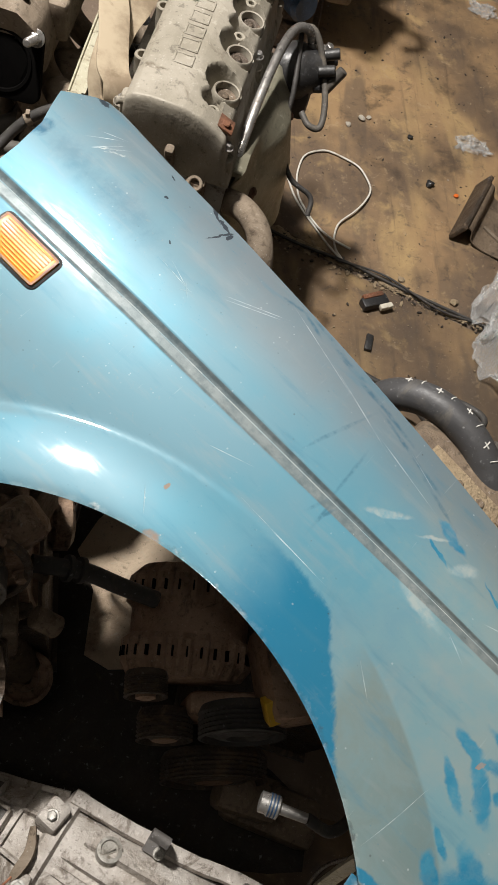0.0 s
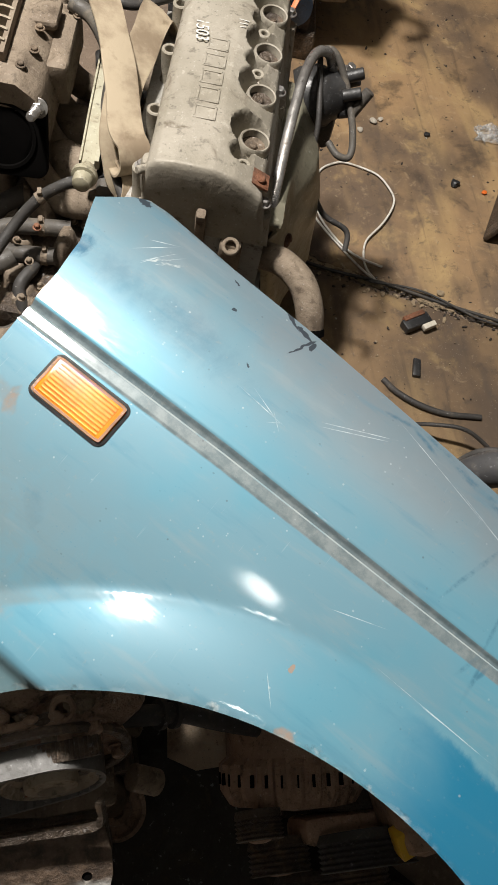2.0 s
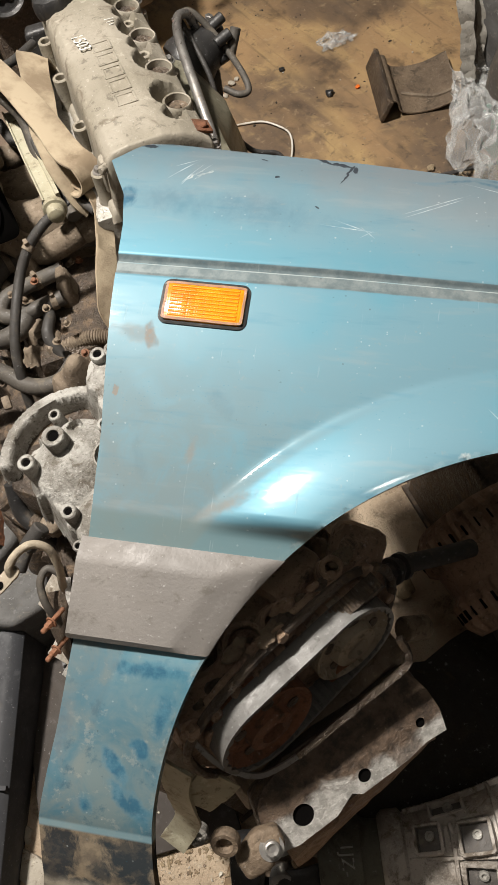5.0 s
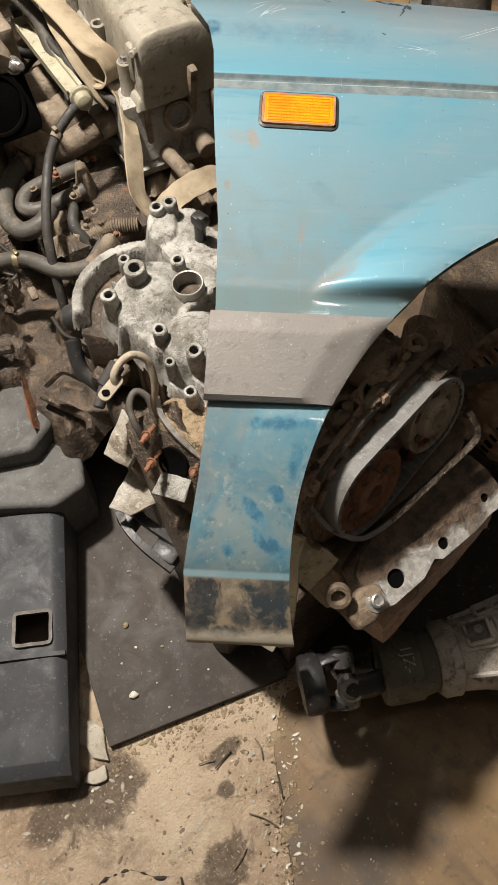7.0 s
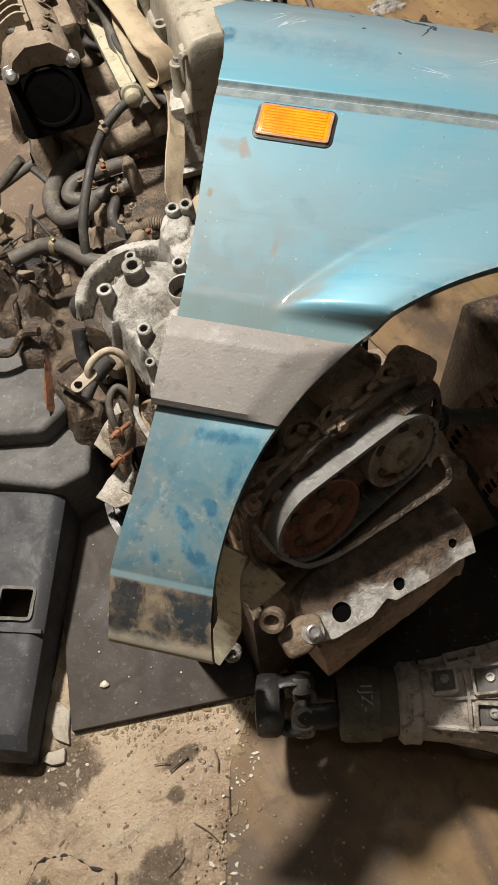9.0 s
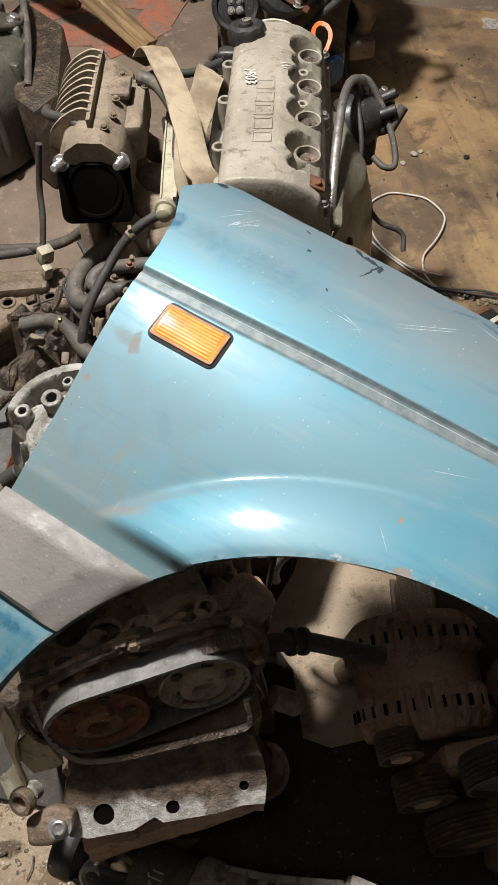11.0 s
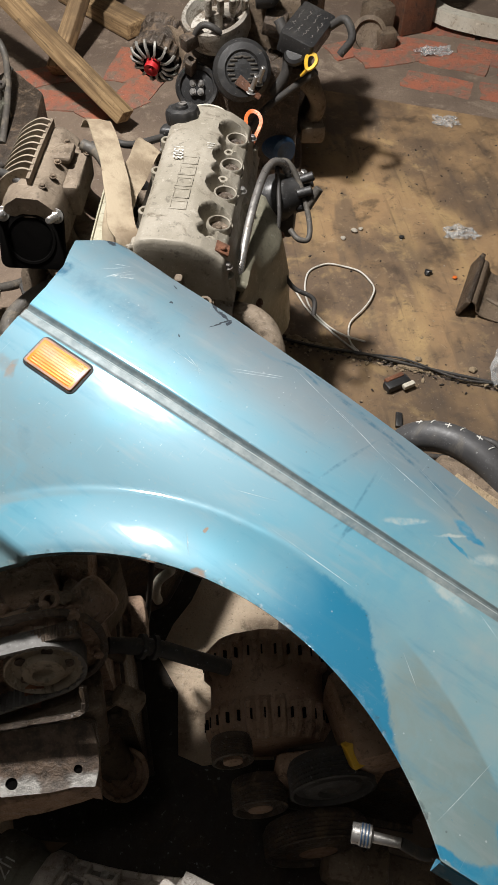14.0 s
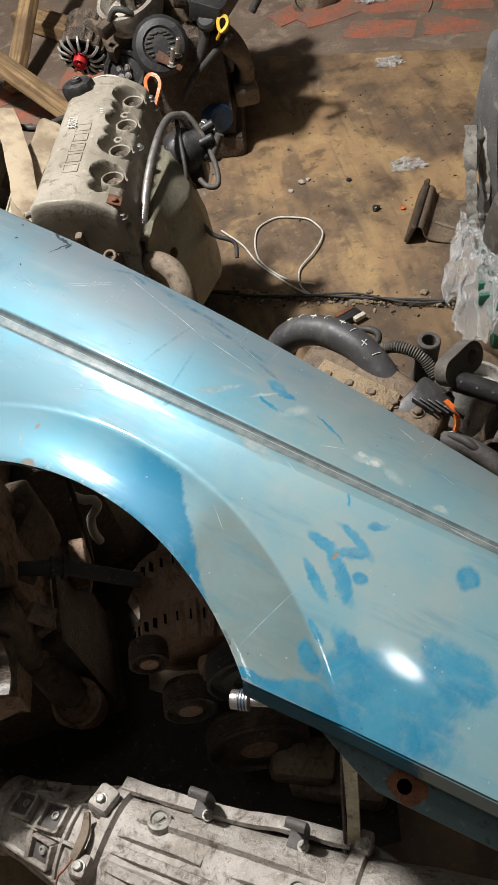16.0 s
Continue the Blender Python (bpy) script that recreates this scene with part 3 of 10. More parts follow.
floor = slab("floor", [(-4, -3), (4, -3), (4, 5), (-4, 5)], -0.1, 0.0, M_DIRT, "packed brown dirty floor of the garage", "floor", 0)
slab("concrete_patch", [(-1.6, -0.9), (-0.30, -0.9), (-0.30, 0.0), (-0.12, 0.12), (0.0, 0.14), (0.16, 0.18), (0.25, 0.40), (0.25, 0.58), (0.04, 0.66), (-0.15, 0.70), (-0.6, 0.42), (-1.6, 0.5)], -0.01, 0.003, M_CONC, "crumbly pale concrete patch with dust and grit", "concrete", 0)
rngo = random.Random(12)
# two black sheets stand in for the shade on the floor under the arch
slab("oil_stain", [(x + rngo.uniform(-0.012, 0.012), y + rngo.uniform(-0.012, 0.012)) for x, y in ((-0.27, 0.12), (-0.15, 0.115), (-0.06, 0.13), (0.03, 0.15), (0.06, 0.155), (0.04, 0.19), (-0.005, 0.225), (0.0, 0.32), (-0.03, 0.39), (0.0, 0.45), (0.03, 0.50), (0.05, 0.57), (0.03, 0.64), (-0.05, 0.68), (-0.15, 0.71), (-0.16, 0.86), (-0.24, 0.98), (-0.40, 1.02), (-0.52, 0.96), (-0.56, 0.82), (-0.50, 0.66), (-0.41, 0.55), (-0.36, 0.45), (-0.31, 0.34), (-0.30, 0.22))], 0.0, 0.006, M_SHADE_DIRT, "black sheet standing in for the shade below the engines", "oil stain", 0)
slab("oil_stain", [(x + rngo.uniform(-0.01, 0.01), y + rngo.uniform(-0.01, 0.01)) for x, y in ((-0.21, 0.10), (-0.13, 0.045), (-0.05, 0.0), (0.02, -0.03), (0.08, -0.05), (0.15, -0.065), (0.22, -0.08), (0.29, -0.085), (0.34, -0.09), (0.36, 0.0), (0.30, 0.05), (0.22, 0.12), (0.16, 0.195), (0.09, 0.205), (0.02, 0.205), (-0.08, 0.125), (-0.15, 0.125))], 0.0, 0.0095, M_SHADE_DIRT, "black sheet standing in for the shadow beside the transmission", "oil stain", 0)
# unseen walls and ceiling, added to close the room and limit bounce
for name, lo, hi in (("wall_north", (-4, 5, 0), (4, 5.2, 3)), ("wall_south", (-4, -3.2, 0), (4, -3, 3)), ("wall_west", (-4.2, -3.2, 0), (-4, 5.2, 3)), ("wall_east", (4, -3.2, 0), (4.2, 5.2, 3)), ("ceiling", (-4.2, -3.2, 3), (4.2, 5.2, 3.15))):
    bm = mesh()
    box(bm, [(a + b) / 2 for a, b in zip(lo, hi)], [b - a for a, b in zip(lo, hi)], 0)
    solo(name, bm, M_LOW_BOUNCE, "unseen dark enclosure of the garage that keeps bounced light low", name.split("_")[0], kind="structure")


def turned(cx, cy, w, h, deg, dx=0.0):
    c, s = math.cos(radians(deg)), math.sin(radians(deg))
    return [(cx + c * x - s * y, cy + s * x + c * y) for x, y in ((-w / 2, -h / 2), (w / 2, -h / 2), (w / 2, h / 2), (-w / 2, h / 2))]


def sheet(corners, thick, label, wood=None):
    bm = mesh()
    prism(bm, corners, 0.0005, thick, None, 0.0012, 1)
    return solo("plywood_sheet", bm, wood or M_PLY, label, "plywood sheet", "plywood sheets on the floor", kind="structure")


# one line of the sheets' joint runs from (0.28, 1.16) to (0.75, 0.97)
sheet([(0.12, 1.245), (1.28, 0.755), (1.74, 1.83), (0.58, 2.30)], 0.009, "oil-stained brown plywood sheet on the floor")
sheet([(0.21, 0.33), (1.05, -0.03), (1.27, 0.735), (0.13, 1.215)], 0.007, "dark brown greasy plywood sheet on the floor", M_PLYD)
sheet([(-0.42, 0.10), (-0.63, -0.24), (1.3, -0.9), (1.45, -0.25), (-0.36, 0.15)], 0.006, "brown greasy plywood sheet beside bare concrete", M_PLYD)

# worn bricks let into the far floor
rng = random.Random(5)


def brick_mesh(seed):
    bm = mesh()
    bmesh.ops.create_cube(bm, size=1.0)
    bmesh.ops.subdivide_edges(bm, edges=bm.edges[:], cuts=2, use_grid_fill=True)
    bm.transform(Matrix.Diagonal((0.23, 0.115, 0.03, 1)))
    for v in bm.verts:
        s = noise.noise_vector(v.co * 14 + Vector((seed * 3.1, seed, 0)))
        v.co += Vector((s.x * 0.02, s.y * 0.016, s.z * 0.002))
    me = bpy.data.meshes.new("brick")
    bm.to_mesh(me)
    bm.free()
    me.materials.append(M_BRICK)
    return me


bricks = [brick_mesh(k) for k in range(6)]


def brick(x, y, deg, k, up=0.004):
    ob = new("brick", bricks[k % 6])
    ob.parent = floor
    ob.matrix_local = Matrix.Translation(-floor.location) @ pose(x, y, up - 0.015, rng.uniform(-1, 1), rng.uniform(-1, 1), deg)


for x, y, deg in ((0.762, 2.60, 20), (0.86, 2.52, 10), (-0.36, 2.45, 15), (-0.30, 2.30, -10), (-0.117, 2.26, 30), (-0.02, 2.37, 60), (-0.06, 2.52, 75)):
    brick(x, y, deg, int(x * 50))
for row in range(5):
    for col in range(6):
        if rng.random() < 0.85:
            brick(0.98 + 0.24 * col + 0.12 * (row % 2) + rng.uniform(-0.015, 0.015), 2.33 + 0.125 * row - 0.09 * col + rng.uniform(-0.01, 0.01), -21 + rng.uniform(-6, 6), row * 6 + col, rng.uniform(0.0, 0.006))

# ---- the blue wing panel ----
WING = Matrix(((0.73757, 0.64195, -0.20949, -0.130), (-0.67461, 0.68671, -0.27081, 0.541), (-0.02998, 0.34106, 0.93956, 0.720), (0, 0, 0, 1)))
ARCH = (0.432, 0.468, 0.338)


def smooth(x, lo, hi):
    t = np.clip((x - lo) / (hi - lo), 0, 1)
    return t * t * (3 - 2 * t)


def bend(v):
    """The panel's section from its bonnet edge down to the sill."""
    knots = np.array([-0.20, -0.165, -0.14, -0.11, -0.06, 0.0, 0.06, 0.12, 0.2, 0.3, 0.4, 0.478, 0.486, 0.53, 0.545, 0.56])
    rise = np.array([-0.165, -0.098, -0.058, -0.035, -0.0135, 0.001, 0.009, 0.012, 0.012, 0.005, -0.009, -0.025, -0.029, -0.050, -0.060, -0.085])
    slope = np.gradient(rise, knots)
    k = np.clip(np.searchsorted(knots, v) - 1, 0, len(knots) - 2)
    h = knots[k + 1] - knots[k]
    t = np.clip((v - knots[k]) / h, 0, 1)
    return ((1 + 2 * t) * (1 - t) ** 2 * rise[k] + t * (1 - t) ** 2 * h * slope[k] + t * t * (3 - 2 * t) * rise[k + 1] + t * t * (t - 1) * h * slope[k + 1])


def crease(u):
    return 0.003 + 0.022 * np.clip(u - 0.2, 0, 1)


# the long pressed groove: a steep upper wall, a narrow trough, a small step and a wide lower ledge (metres, millimetres deep)
GROOVE = ((-0.0062, -0.0046, -0.0032, 0.0002, 0.0016, 0.0026, 0.0034, 0.0124, 0.0142, 0.0158), (0.0, 0.25, 0.9, 3.3, 3.5, 3.3, 1.9, 1.5, 0.5, 0.0))


def arch_far(u, v):
    return np.hypot(u - ARCH[0], v - ARCH[1])


def wing_height(u, v):
    w = bend(v) - 3.0 * np.clip(u - 0.3, 0, 1) ** 2 * np.clip(0.03 - v, 0, 1)
    c = (v - crease(u)) / (1 - 0.45 * smooth(u, 0.15, 0.75))
    w = w - 0.001 * np.interp(c, GROOVE[0], GROOVE[1])
    r = np.hypot((u - 0.42) * 0.985, v - 0.462)
    low = np.where(u < 0.43, np.where(v < 0.28, 1 - smooth(v, 0.215, 0.232), 0.18 * smooth(v, 0.322, 0.345) * (1 - smooth(v, 0.38, 0.46))), 1.0)
    k = smooth(u, 0.32, 0.56)
    x = np.clip(0.394 + 0.0085 * k - (1 - k) * r - k * arch_far(u, v), 0, 0.062)
    w = w + (0.47 * x - 2.42 * x * x) * low
    return w + (0.048 * (u - 0.70) + 0.04 * (v - 0.11)) * smooth(u, 0.42, 0.78) * smooth(v, 0.02, 0.15)


def door_edge(v):
    return np.interp(v, [-0.2, -0.14, -0.105, -0.064, -0.03, 0, 0.05, 0.16, 0.24, 0.323, 0.396, 0.48, 0.56], [0.03, 0.0, -0.031, -0.008, -0.001, 0.001, 0.004, 0.014, 0.016, 0.014, 0.008, -0.002, 0.003])


def bonnet_edge(u):
    return np.interp(u, [-0.05, 0.0, 0.02, 0.1, 0.2, 0.3, 0.45, 0.6, 0.76, 0.95], [-0.10, -0.136, -0.137, -0.128, -0.121, -0.110, -0.094, -0.076, -0.052, -0.02])


def wing_inside(u, v):
    """Positive on the panel, falling to nought at its edges."""
    lower = np.where(u > ARCH[0], 0.2090 - 0.085 * (u - 0.65) - v, 0.546 - v)
    return np.minimum.reduce([u - door_edge(v), v - bonnet_edge(u), lower, arch_far(u, v) - ARCH[2], 0.93 - u])


def fold_sheet(inside, height, lo, hi, step, lip, lift=0.0, fine=None):
    """A thin pressed sheet over (u, v): cut along its edges, which are turned down by lip."""
    us, vs = np.arange(lo[0], hi[0], step), np.arange(lo[1], hi[1], step)
    if fine:
        vs = np.concatenate([vs[vs < fine[0] - 0.3 * step], np.arange(fine[0], fine[1], 0.0008), vs[vs > fine[1] + 0.3 * step]])
    gu, gv = np.meshgrid(us, vs, indexing="ij")
    f = inside(gu, gv)
    keep = f > 0
    cell = keep[:-1, :-1] | keep[1:, :-1] | keep[:-1, 1:] | keep[1:, 1:]
    pu, pv = gu.copy(), gv.copy()
    for _ in range(6):
        g, e = inside(pu, pv), 1e-4
        du, dv = (inside(pu + e, pv) - g) / e, (inside(pu, pv + e) - g) / e
        n2 = np.maximum(du * du + dv * dv, 0.3)
        out = ~keep
        pu[out] -= (g * du / n2)[out]
        pv[out] -= (g * dv / n2)[out]
    w = height(pu, pv) + lift
    bm = mesh()
    index = {}

    def vert(i, j):
        if (i, j) not in index:
            index[i, j] = bm.verts.new((pu[i, j], -pv[i, j], w[i, j]))
        return index[i, j]

    for i, j in zip(*np.nonzero(cell)):
        i, j = int(i), int(j)
        bm.faces.new((vert(i, j), vert(i + 1, j), vert(i + 1, j + 1), vert(i, j + 1)))
    bmesh.ops.remove_doubles(bm, verts=bm.verts, dist=2e-4)
    bmesh.ops.recalc_face_normals(bm, faces=bm.faces)
    rim = [e for e in bm.edges if e.is_boundary]
    made = bmesh.ops.extrude_edge_only(bm, edges=rim)["geom"]
    bmesh.ops.translate(bm, verts=[g for g in made if isinstance(g, bmesh.types.BMVert)], vec=(0, 0, -lip))
    return bm


STREAKS = ((0.653, 0.078, 0.0125, 0.0037, 0.32), (0.677, 0.064, 0.0167, 0.0033, 0.36), (0.679, 0.097, 0.0212, 0.0050, 0.77), (0.679, 0.075, 0.0126, 0.0040, -0.45), (0.660, 0.109, 0.0157, 0.0033, 0.50), (0.689, 0.046, 0.0067, 0.0029, -0.37), (0.695, 0.092, 0.0053, 0.0042, -0.63), (0.719, 0.154, 0.0205, 0.0079, 0.73), (0.770, 0.158, 0.0363, 0.0206, -0.35), (0.774, 0.164, 0.0368, 0.0185, 0.43))
STREAKS += ((0.767, 0.191, 0.0303, 0.0144, -0.16), (0.797, 0.122, 0.0260, 0.0130, 0.25), (0.722, 0.170, 0.0200, 0.0150, 0.5), (0.745, 0.148, 0.0240, 0.0100, -0.1), (0.738, 0.193, 0.0340, 0.0090, 0.0), (0.700, 0.200, 0.0300, 0.0045, -0.05), (0.655, 0.203, 0.0200, 0.0030, -0.05), (0.773, 0.053, 0.0076, 0.0069, -0.19), (0.693, 0.193, 0.0188, 0.0049, -0.52), (0.682, 0.147, 0.0094, 0.0025, 0.60), (0.686, 0.168, 0.0122, 0.0054, 0.75), (0.538, -0.041, 0.0144, 0.0033, 0.22), (0.536, -0.022, 0.0112, 0.0012, 0.31), (0.601, -0.024, 0.0158, 0.0010, 0.46), (0.655, 0.036, 0.0046, 0.0009, 0.94))
FILLER = ((0.482, -0.016, 0.0163, 0.0028, -0.63), (0.562, -0.025, 0.0126, 0.0044, -0.58), (0.648, -0.010, 0.0108, 0.0043, -0.20), (0.550, 0.024, 0.0215, 0.0050, 0.22), (0.675, -0.005, 0.0107, 0.0038, 0.33), (0.727, 0.007, 0.0062, 0.0022, 0.13), (0.525, -0.029, 0.0118, 0.0014, -0.74))


HAIRLINES = ((0.272, -0.074, 0.023, -0.43), (0.198, -0.042, 0.019, 0.1), (0.437, 0.0648, 0.037, 0.04), (0.351, 0.0437, 0.016, -0.31), (0.040, -0.098, 0.014, -0.8), (0.050, -0.094, 0.012, -1.0), (0.043, -0.108, 0.010, -0.5), (0.345, -0.086, 0.045, 0.28), (0.40, -0.071, 0.035, 0.30), (0.47, -0.055, 0.03, 0.2), (0.482, -0.067, 0.015, 0.31), (0.271, -0.070, 0.022, -0.45), (0.641, 0.158, 0.025, -1.32), (0.721, -0.024, 0.0095, 0.31), (0.666, -0.052, 0.010, 0.32), (0.200, -0.045, 0.012, 0.33), (0.215, -0.039, 0.006, 0.69), (0.214, -0.037, 0.005, -0.60), (0.614, -0.007, 0.010, -0.32), (0.557, 0.100, 0.012, 0.66), (0.434, 0.065, 0.013, 0.02), (0.596, 0.030, 0.009, 0.44), (0.047, -0.088, 0.008, -1.1), (0.06, -0.10, 0.008, -0.9), (0.75, 0.02, 0.012, 0.1), (0.33, 0.12, 0.01, 0.8))


def wing_paint():
    """Faded metallic teal: chalky oxidised areas, fresh blue under worn lacquer, filler, rust and scratches."""
    n = Net("faded_teal_metallic_paint")
    sep = n.node("ShaderNodeSeparateXYZ", Vector=n.coord)
    u, v = sep.outputs[0], n.math("MULTIPLY", sep.outputs[1], -1.0)
    fine, mid, big = n.noise(60, 6, 0.7), n.noise(26, 5, 0.65, distortion=0.6), n.noise(5, 4, 0.6)
    ragged = n.noise(1.0, 6, 0.68, n.vec((70, 42, 50), (0, 0, 0.5)), 0.5)
    wu = n.math("ADD", u, n.math("MULTIPLY", n.math("SUBTRACT", n.noise(48, 3, 0.6), 0.5), 0.013))
    wv = n.math("ADD", v, n.math("MULTIPLY", n.math("SUBTRACT", n.noise(41, 3, 0.6), 0.5), 0.013))

    def spot(cu, cv, ru, rv, turn=0.0, rough=0.5, soft=0.12, straight=False):
        """A ragged patch: one inside, nought outside."""
        c, s = math.cos(turn), math.sin(turn)
        a, b = n.math("SUBTRACT", u if straight else wu, cu), n.math("SUBTRACT", v if straight else wv, cv)
        x = n.math("ADD", n.math("MULTIPLY", a, c / ru), n.math("MULTIPLY", b, s / ru))
        y = n.math("ADD", n.math("MULTIPLY", a, -s / rv), n.math("MULTIPLY", b, c / rv))
        d = n.math("SQRT", n.math("ADD", n.math("MULTIPLY", x, x), n.math("MULTIPLY", y, y)))
        d = n.math("ADD", d, n.math("MULTIPLY", n.math("SUBTRACT", ragged, 0.5), rough * 5))
        return n.ramp(d, 1 + soft, 1 - soft)

    def most(*items):
        out = items[0]
        for i in items[1:]:
            out = n.math("MAXIMUM", out, i)
        return out

    teal, grey, deep = (0.102, 0.252, 0.325), (0.198, 0.240, 0.262), (0.010, 0.140, 0.25)
    chalky = n.math("MULTIPLY", n.ramp(big, 0.40, 0.62), 0.32)
    front = n.ramp(n.math("ADD", u, n.math("MULTIPLY", n.math("SUBTRACT", mid, 0.5), 0.25)), 0.45, 0.62)
    upper = n.math("MULTIPLY", n.ramp(v, 0.01, -0.07), n.ramp(big, 0.3, 0.6, 0.3, 0.9))
    tone = n.mix(most(chalky, upper), teal, grey)
    tone = n.mix(n.math("MULTIPLY", front, 0.75), tone, n.mix(n.ramp(n.noise(9, 5, 0.65), 0.38, 0.64), (0.17, 0.29, 0.315), (0.245, 0.30, 0.285)))
    # darker towards the bonnet edge: shading of the falling curve put into the colour
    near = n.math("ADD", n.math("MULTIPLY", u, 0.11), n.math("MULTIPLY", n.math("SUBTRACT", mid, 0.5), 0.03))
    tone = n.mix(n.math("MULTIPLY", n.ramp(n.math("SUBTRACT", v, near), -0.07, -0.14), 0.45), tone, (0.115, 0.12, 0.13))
    flare = n.math("SQRT", n.math("ADD", n.math("POWER", n.math("SUBTRACT", u, 0.432), 2.0), n.math("POWER", n.math("SUBTRACT", v, 0.468), 2.0)))
    worn = n.math("MULTIPLY", n.math("MULTIPLY", n.ramp(flare, 0.404, 0.400), n.ramp(u, 0.53, 0.56)), n.ramp(mid, 0.3, 0.7, 0.45, 0.8))
    tone = n.mix(worn, tone, (0.145, 0.185, 0.175))
    # fresh blue where the lacquer has gone
    slant = n.math("ADD", n.math("MULTIPLY", n.math("SUBTRACT", wu, 0.511), 0.716), n.math("MULTIPLY", n.math("SUBTRACT", wv, 0.0889), -0.697))
    arch_blue = n.math("MULTIPLY", n.ramp(n.math("ADD", slant, n.math("MULTIPLY", n.math("SUBTRACT", ragged, 0.5), 0.012)), 0.002, -0.003), n.ramp(n.math("ADD", u, n.math("MULTIPLY", n.math("SUBTRACT", mid, 0.5), 0.04)), 0.400, 0.475))
    arch_blue = n.math("MULTIPLY", arch_blue, n.ramp(n.math("ADD", flare, n.math("MULTIPLY", n.math("SUBTRACT", ragged, 0.5), 0.012)), 0.400, 0.393))
    blue = most(*[spot(cu, cv, 1.25 * half, 1.3 * wide, turn, 0.2, 0.3) for cu, cv, half, wide, turn in STREAKS])
    blue = n.math("MULTIPLY", blue, n.ramp(fine, 0.30, 0.55, 0.65, 0.92))
    below = n.math("ADD", v, n.math("MULTIPLY", n.math("SUBTRACT", u, 0.65), 0.085))
    face = n.math("MULTIPLY", n.ramp(below, 0.2095, 0.2106), n.math("MULTIPLY", n.ramp(u, 0.62, 0.63), n.ramp(n.math("ADD", u, n.math("MULTIPLY", fine, 0.04)), 0.822, 0.812)))
    face = n.math("MULTIPLY", face, n.ramp(v, 0.235, 0.23))
    tone = n.mix(most(n.math("MULTIPLY", arch_blue, 0.9), n.math("MULTIPLY", face, 0.85)), tone, deep)
    tone = n.mix(blue, tone, n.mix(n.ramp(mid, 0.35, 0.65), (0.014, 0.165, 0.29), (0.045, 0.22, 0.33)))
    smear = most(spot(-0.006, -0.060, 0.009, 0.014, 0.4, 0.3, 0.3), spot(0.058, 0.424, 0.016, 0.007, 0.95, 0.3, 0.4), spot(0.069, 0.452, 0.018, 0.006, 0.85, 0.3, 0.4), spot(0.078, 0.408, 0.008, 0.005, 0.9, 0.3, 0.4), spot(0.078, 0.455, 0.016, 0.006, 0.9, 0.35, 0.4), spot(0.035, 0.46, 0.010, 0.006, 0.5, 0.4, 0.5), spot(0.012, 0.40, 0.008, 0.03, 0.1, 0.4, 0.6), spot(0.095, 0.38, 0.006, 0.02, 0.2, 0.4, 0.6), n.math("MULTIPLY", spot(0.04, -0.06, 0.03, 0.012, 0.2, 0.5, 0.8), 0.35),
                 n.math("MULTIPLY", spot(0.11, 0.125, 0.012, 0.006, 0.7, 0.5, 0.6), 0.35), n.math("MULTIPLY", spot(0.115, -0.055, 0.05, 0.014, 0.1, 0.5, 0.9), 0.35), spot(0.08, 0.345, 0.03, 0.006, 0.0, 0.5, 0.6), n.math("MULTIPLY", spot(0.05, 0.18, 0.02, 0.004, 1.3, 0.5, 0.6), 0.35))
    tone = n.mix(n.math("MULTIPLY", smear, n.ramp(fine, 0.35, 0.6, 0.35, 0.8)), tone, (0.02, 0.085, 0.15))
    # pale filler and bare spots
    pale = most(*[spot(cu, cv, 1.1 * half, 1.1 * wide, turn, 0.22, 0.45) for cu, cv, half, wide, turn in FILLER])
    tone = n.mix(n.math("MULTIPLY", pale, n.ramp(fine, 0.36, 0.6, 0.1, 0.6)), tone, (0.36, 0.37, 0.33))
    white = most(spot(0.643, -0.012, 0.005, 0.003, 0.2, 0.4), spot(0.655, -0.008, 0.006, 0.0035, -0.2, 0.5), spot(0.063, -0.095, 0.012, 0.0012, -0.65, 0.5), spot(0.052, -0.092, 0.010, 0.0014, -0.8, 0.6))
    tone = n.mix(n.math("MULTIPLY", white, n.ramp(fine, 0.42, 0.62, 0.0, 0.6)), tone, (0.50, 0.53, 0.51))
    # rust by the lamp, on the arch and along the foot
    rust = most(spot(0.043, 0.073, 0.009, 0.005, 1.2, 0.45, 0.6), n.math("MULTIPLY", spot(0.030, 0.072, 0.016, 0.006, 0.1, 0.5, 0.6), 0.4), spot(0.357, 0.138, 0.008, 0.005, 0.0, 0.5, 0.4), spot(0.022, 0.123, 0.002, 0.005, 0.3, 0.6), n.math("MULTIPLY", spot(0.092, 0.167, 0.004, 0.009, 0.2, 0.5, 0.6), 0.6), n.math("MULTIPLY", spot(0.12, 0.212, 0.022, 0.004, -0.5, 0.6, 0.8), 0.6), spot(0.335, 0.10, 0.002, 0.003, 0.0, 0.6), spot(0.668, 0.083, 0.002, 0.004, 0.3, 0.4))
    tone = n.mix(n.math("MULTIPLY", rust, n.ramp(fine, 0.35, 0.6, 0.4, 0.8)), tone, (0.29, 0.19, 0.125))
    # a film of grime over the door end, thicker towards the moulding
    film = n.math("MULTIPLY", n.math("MULTIPLY", n.ramp(u, 0.34, 0.05), n.ramp(v, 0.02, 0.20)), n.math("MULTIPLY", n.ramp(flare, 0.396, 0.402), n.ramp(mid, 0.30, 0.62, 0.3, 0.75)))
    tone = n.mix(film, tone, (0.165, 0.19, 0.19))
    wipe = n.noise(1.0, 4, 0.6, n.vec((9, 60, 40), (0, 0, 1.1)))
    tone = n.mix(n.ramp(wipe, 0.54, 0.72, 0, 0.34), tone, (0.05, 0.17, 0.25))
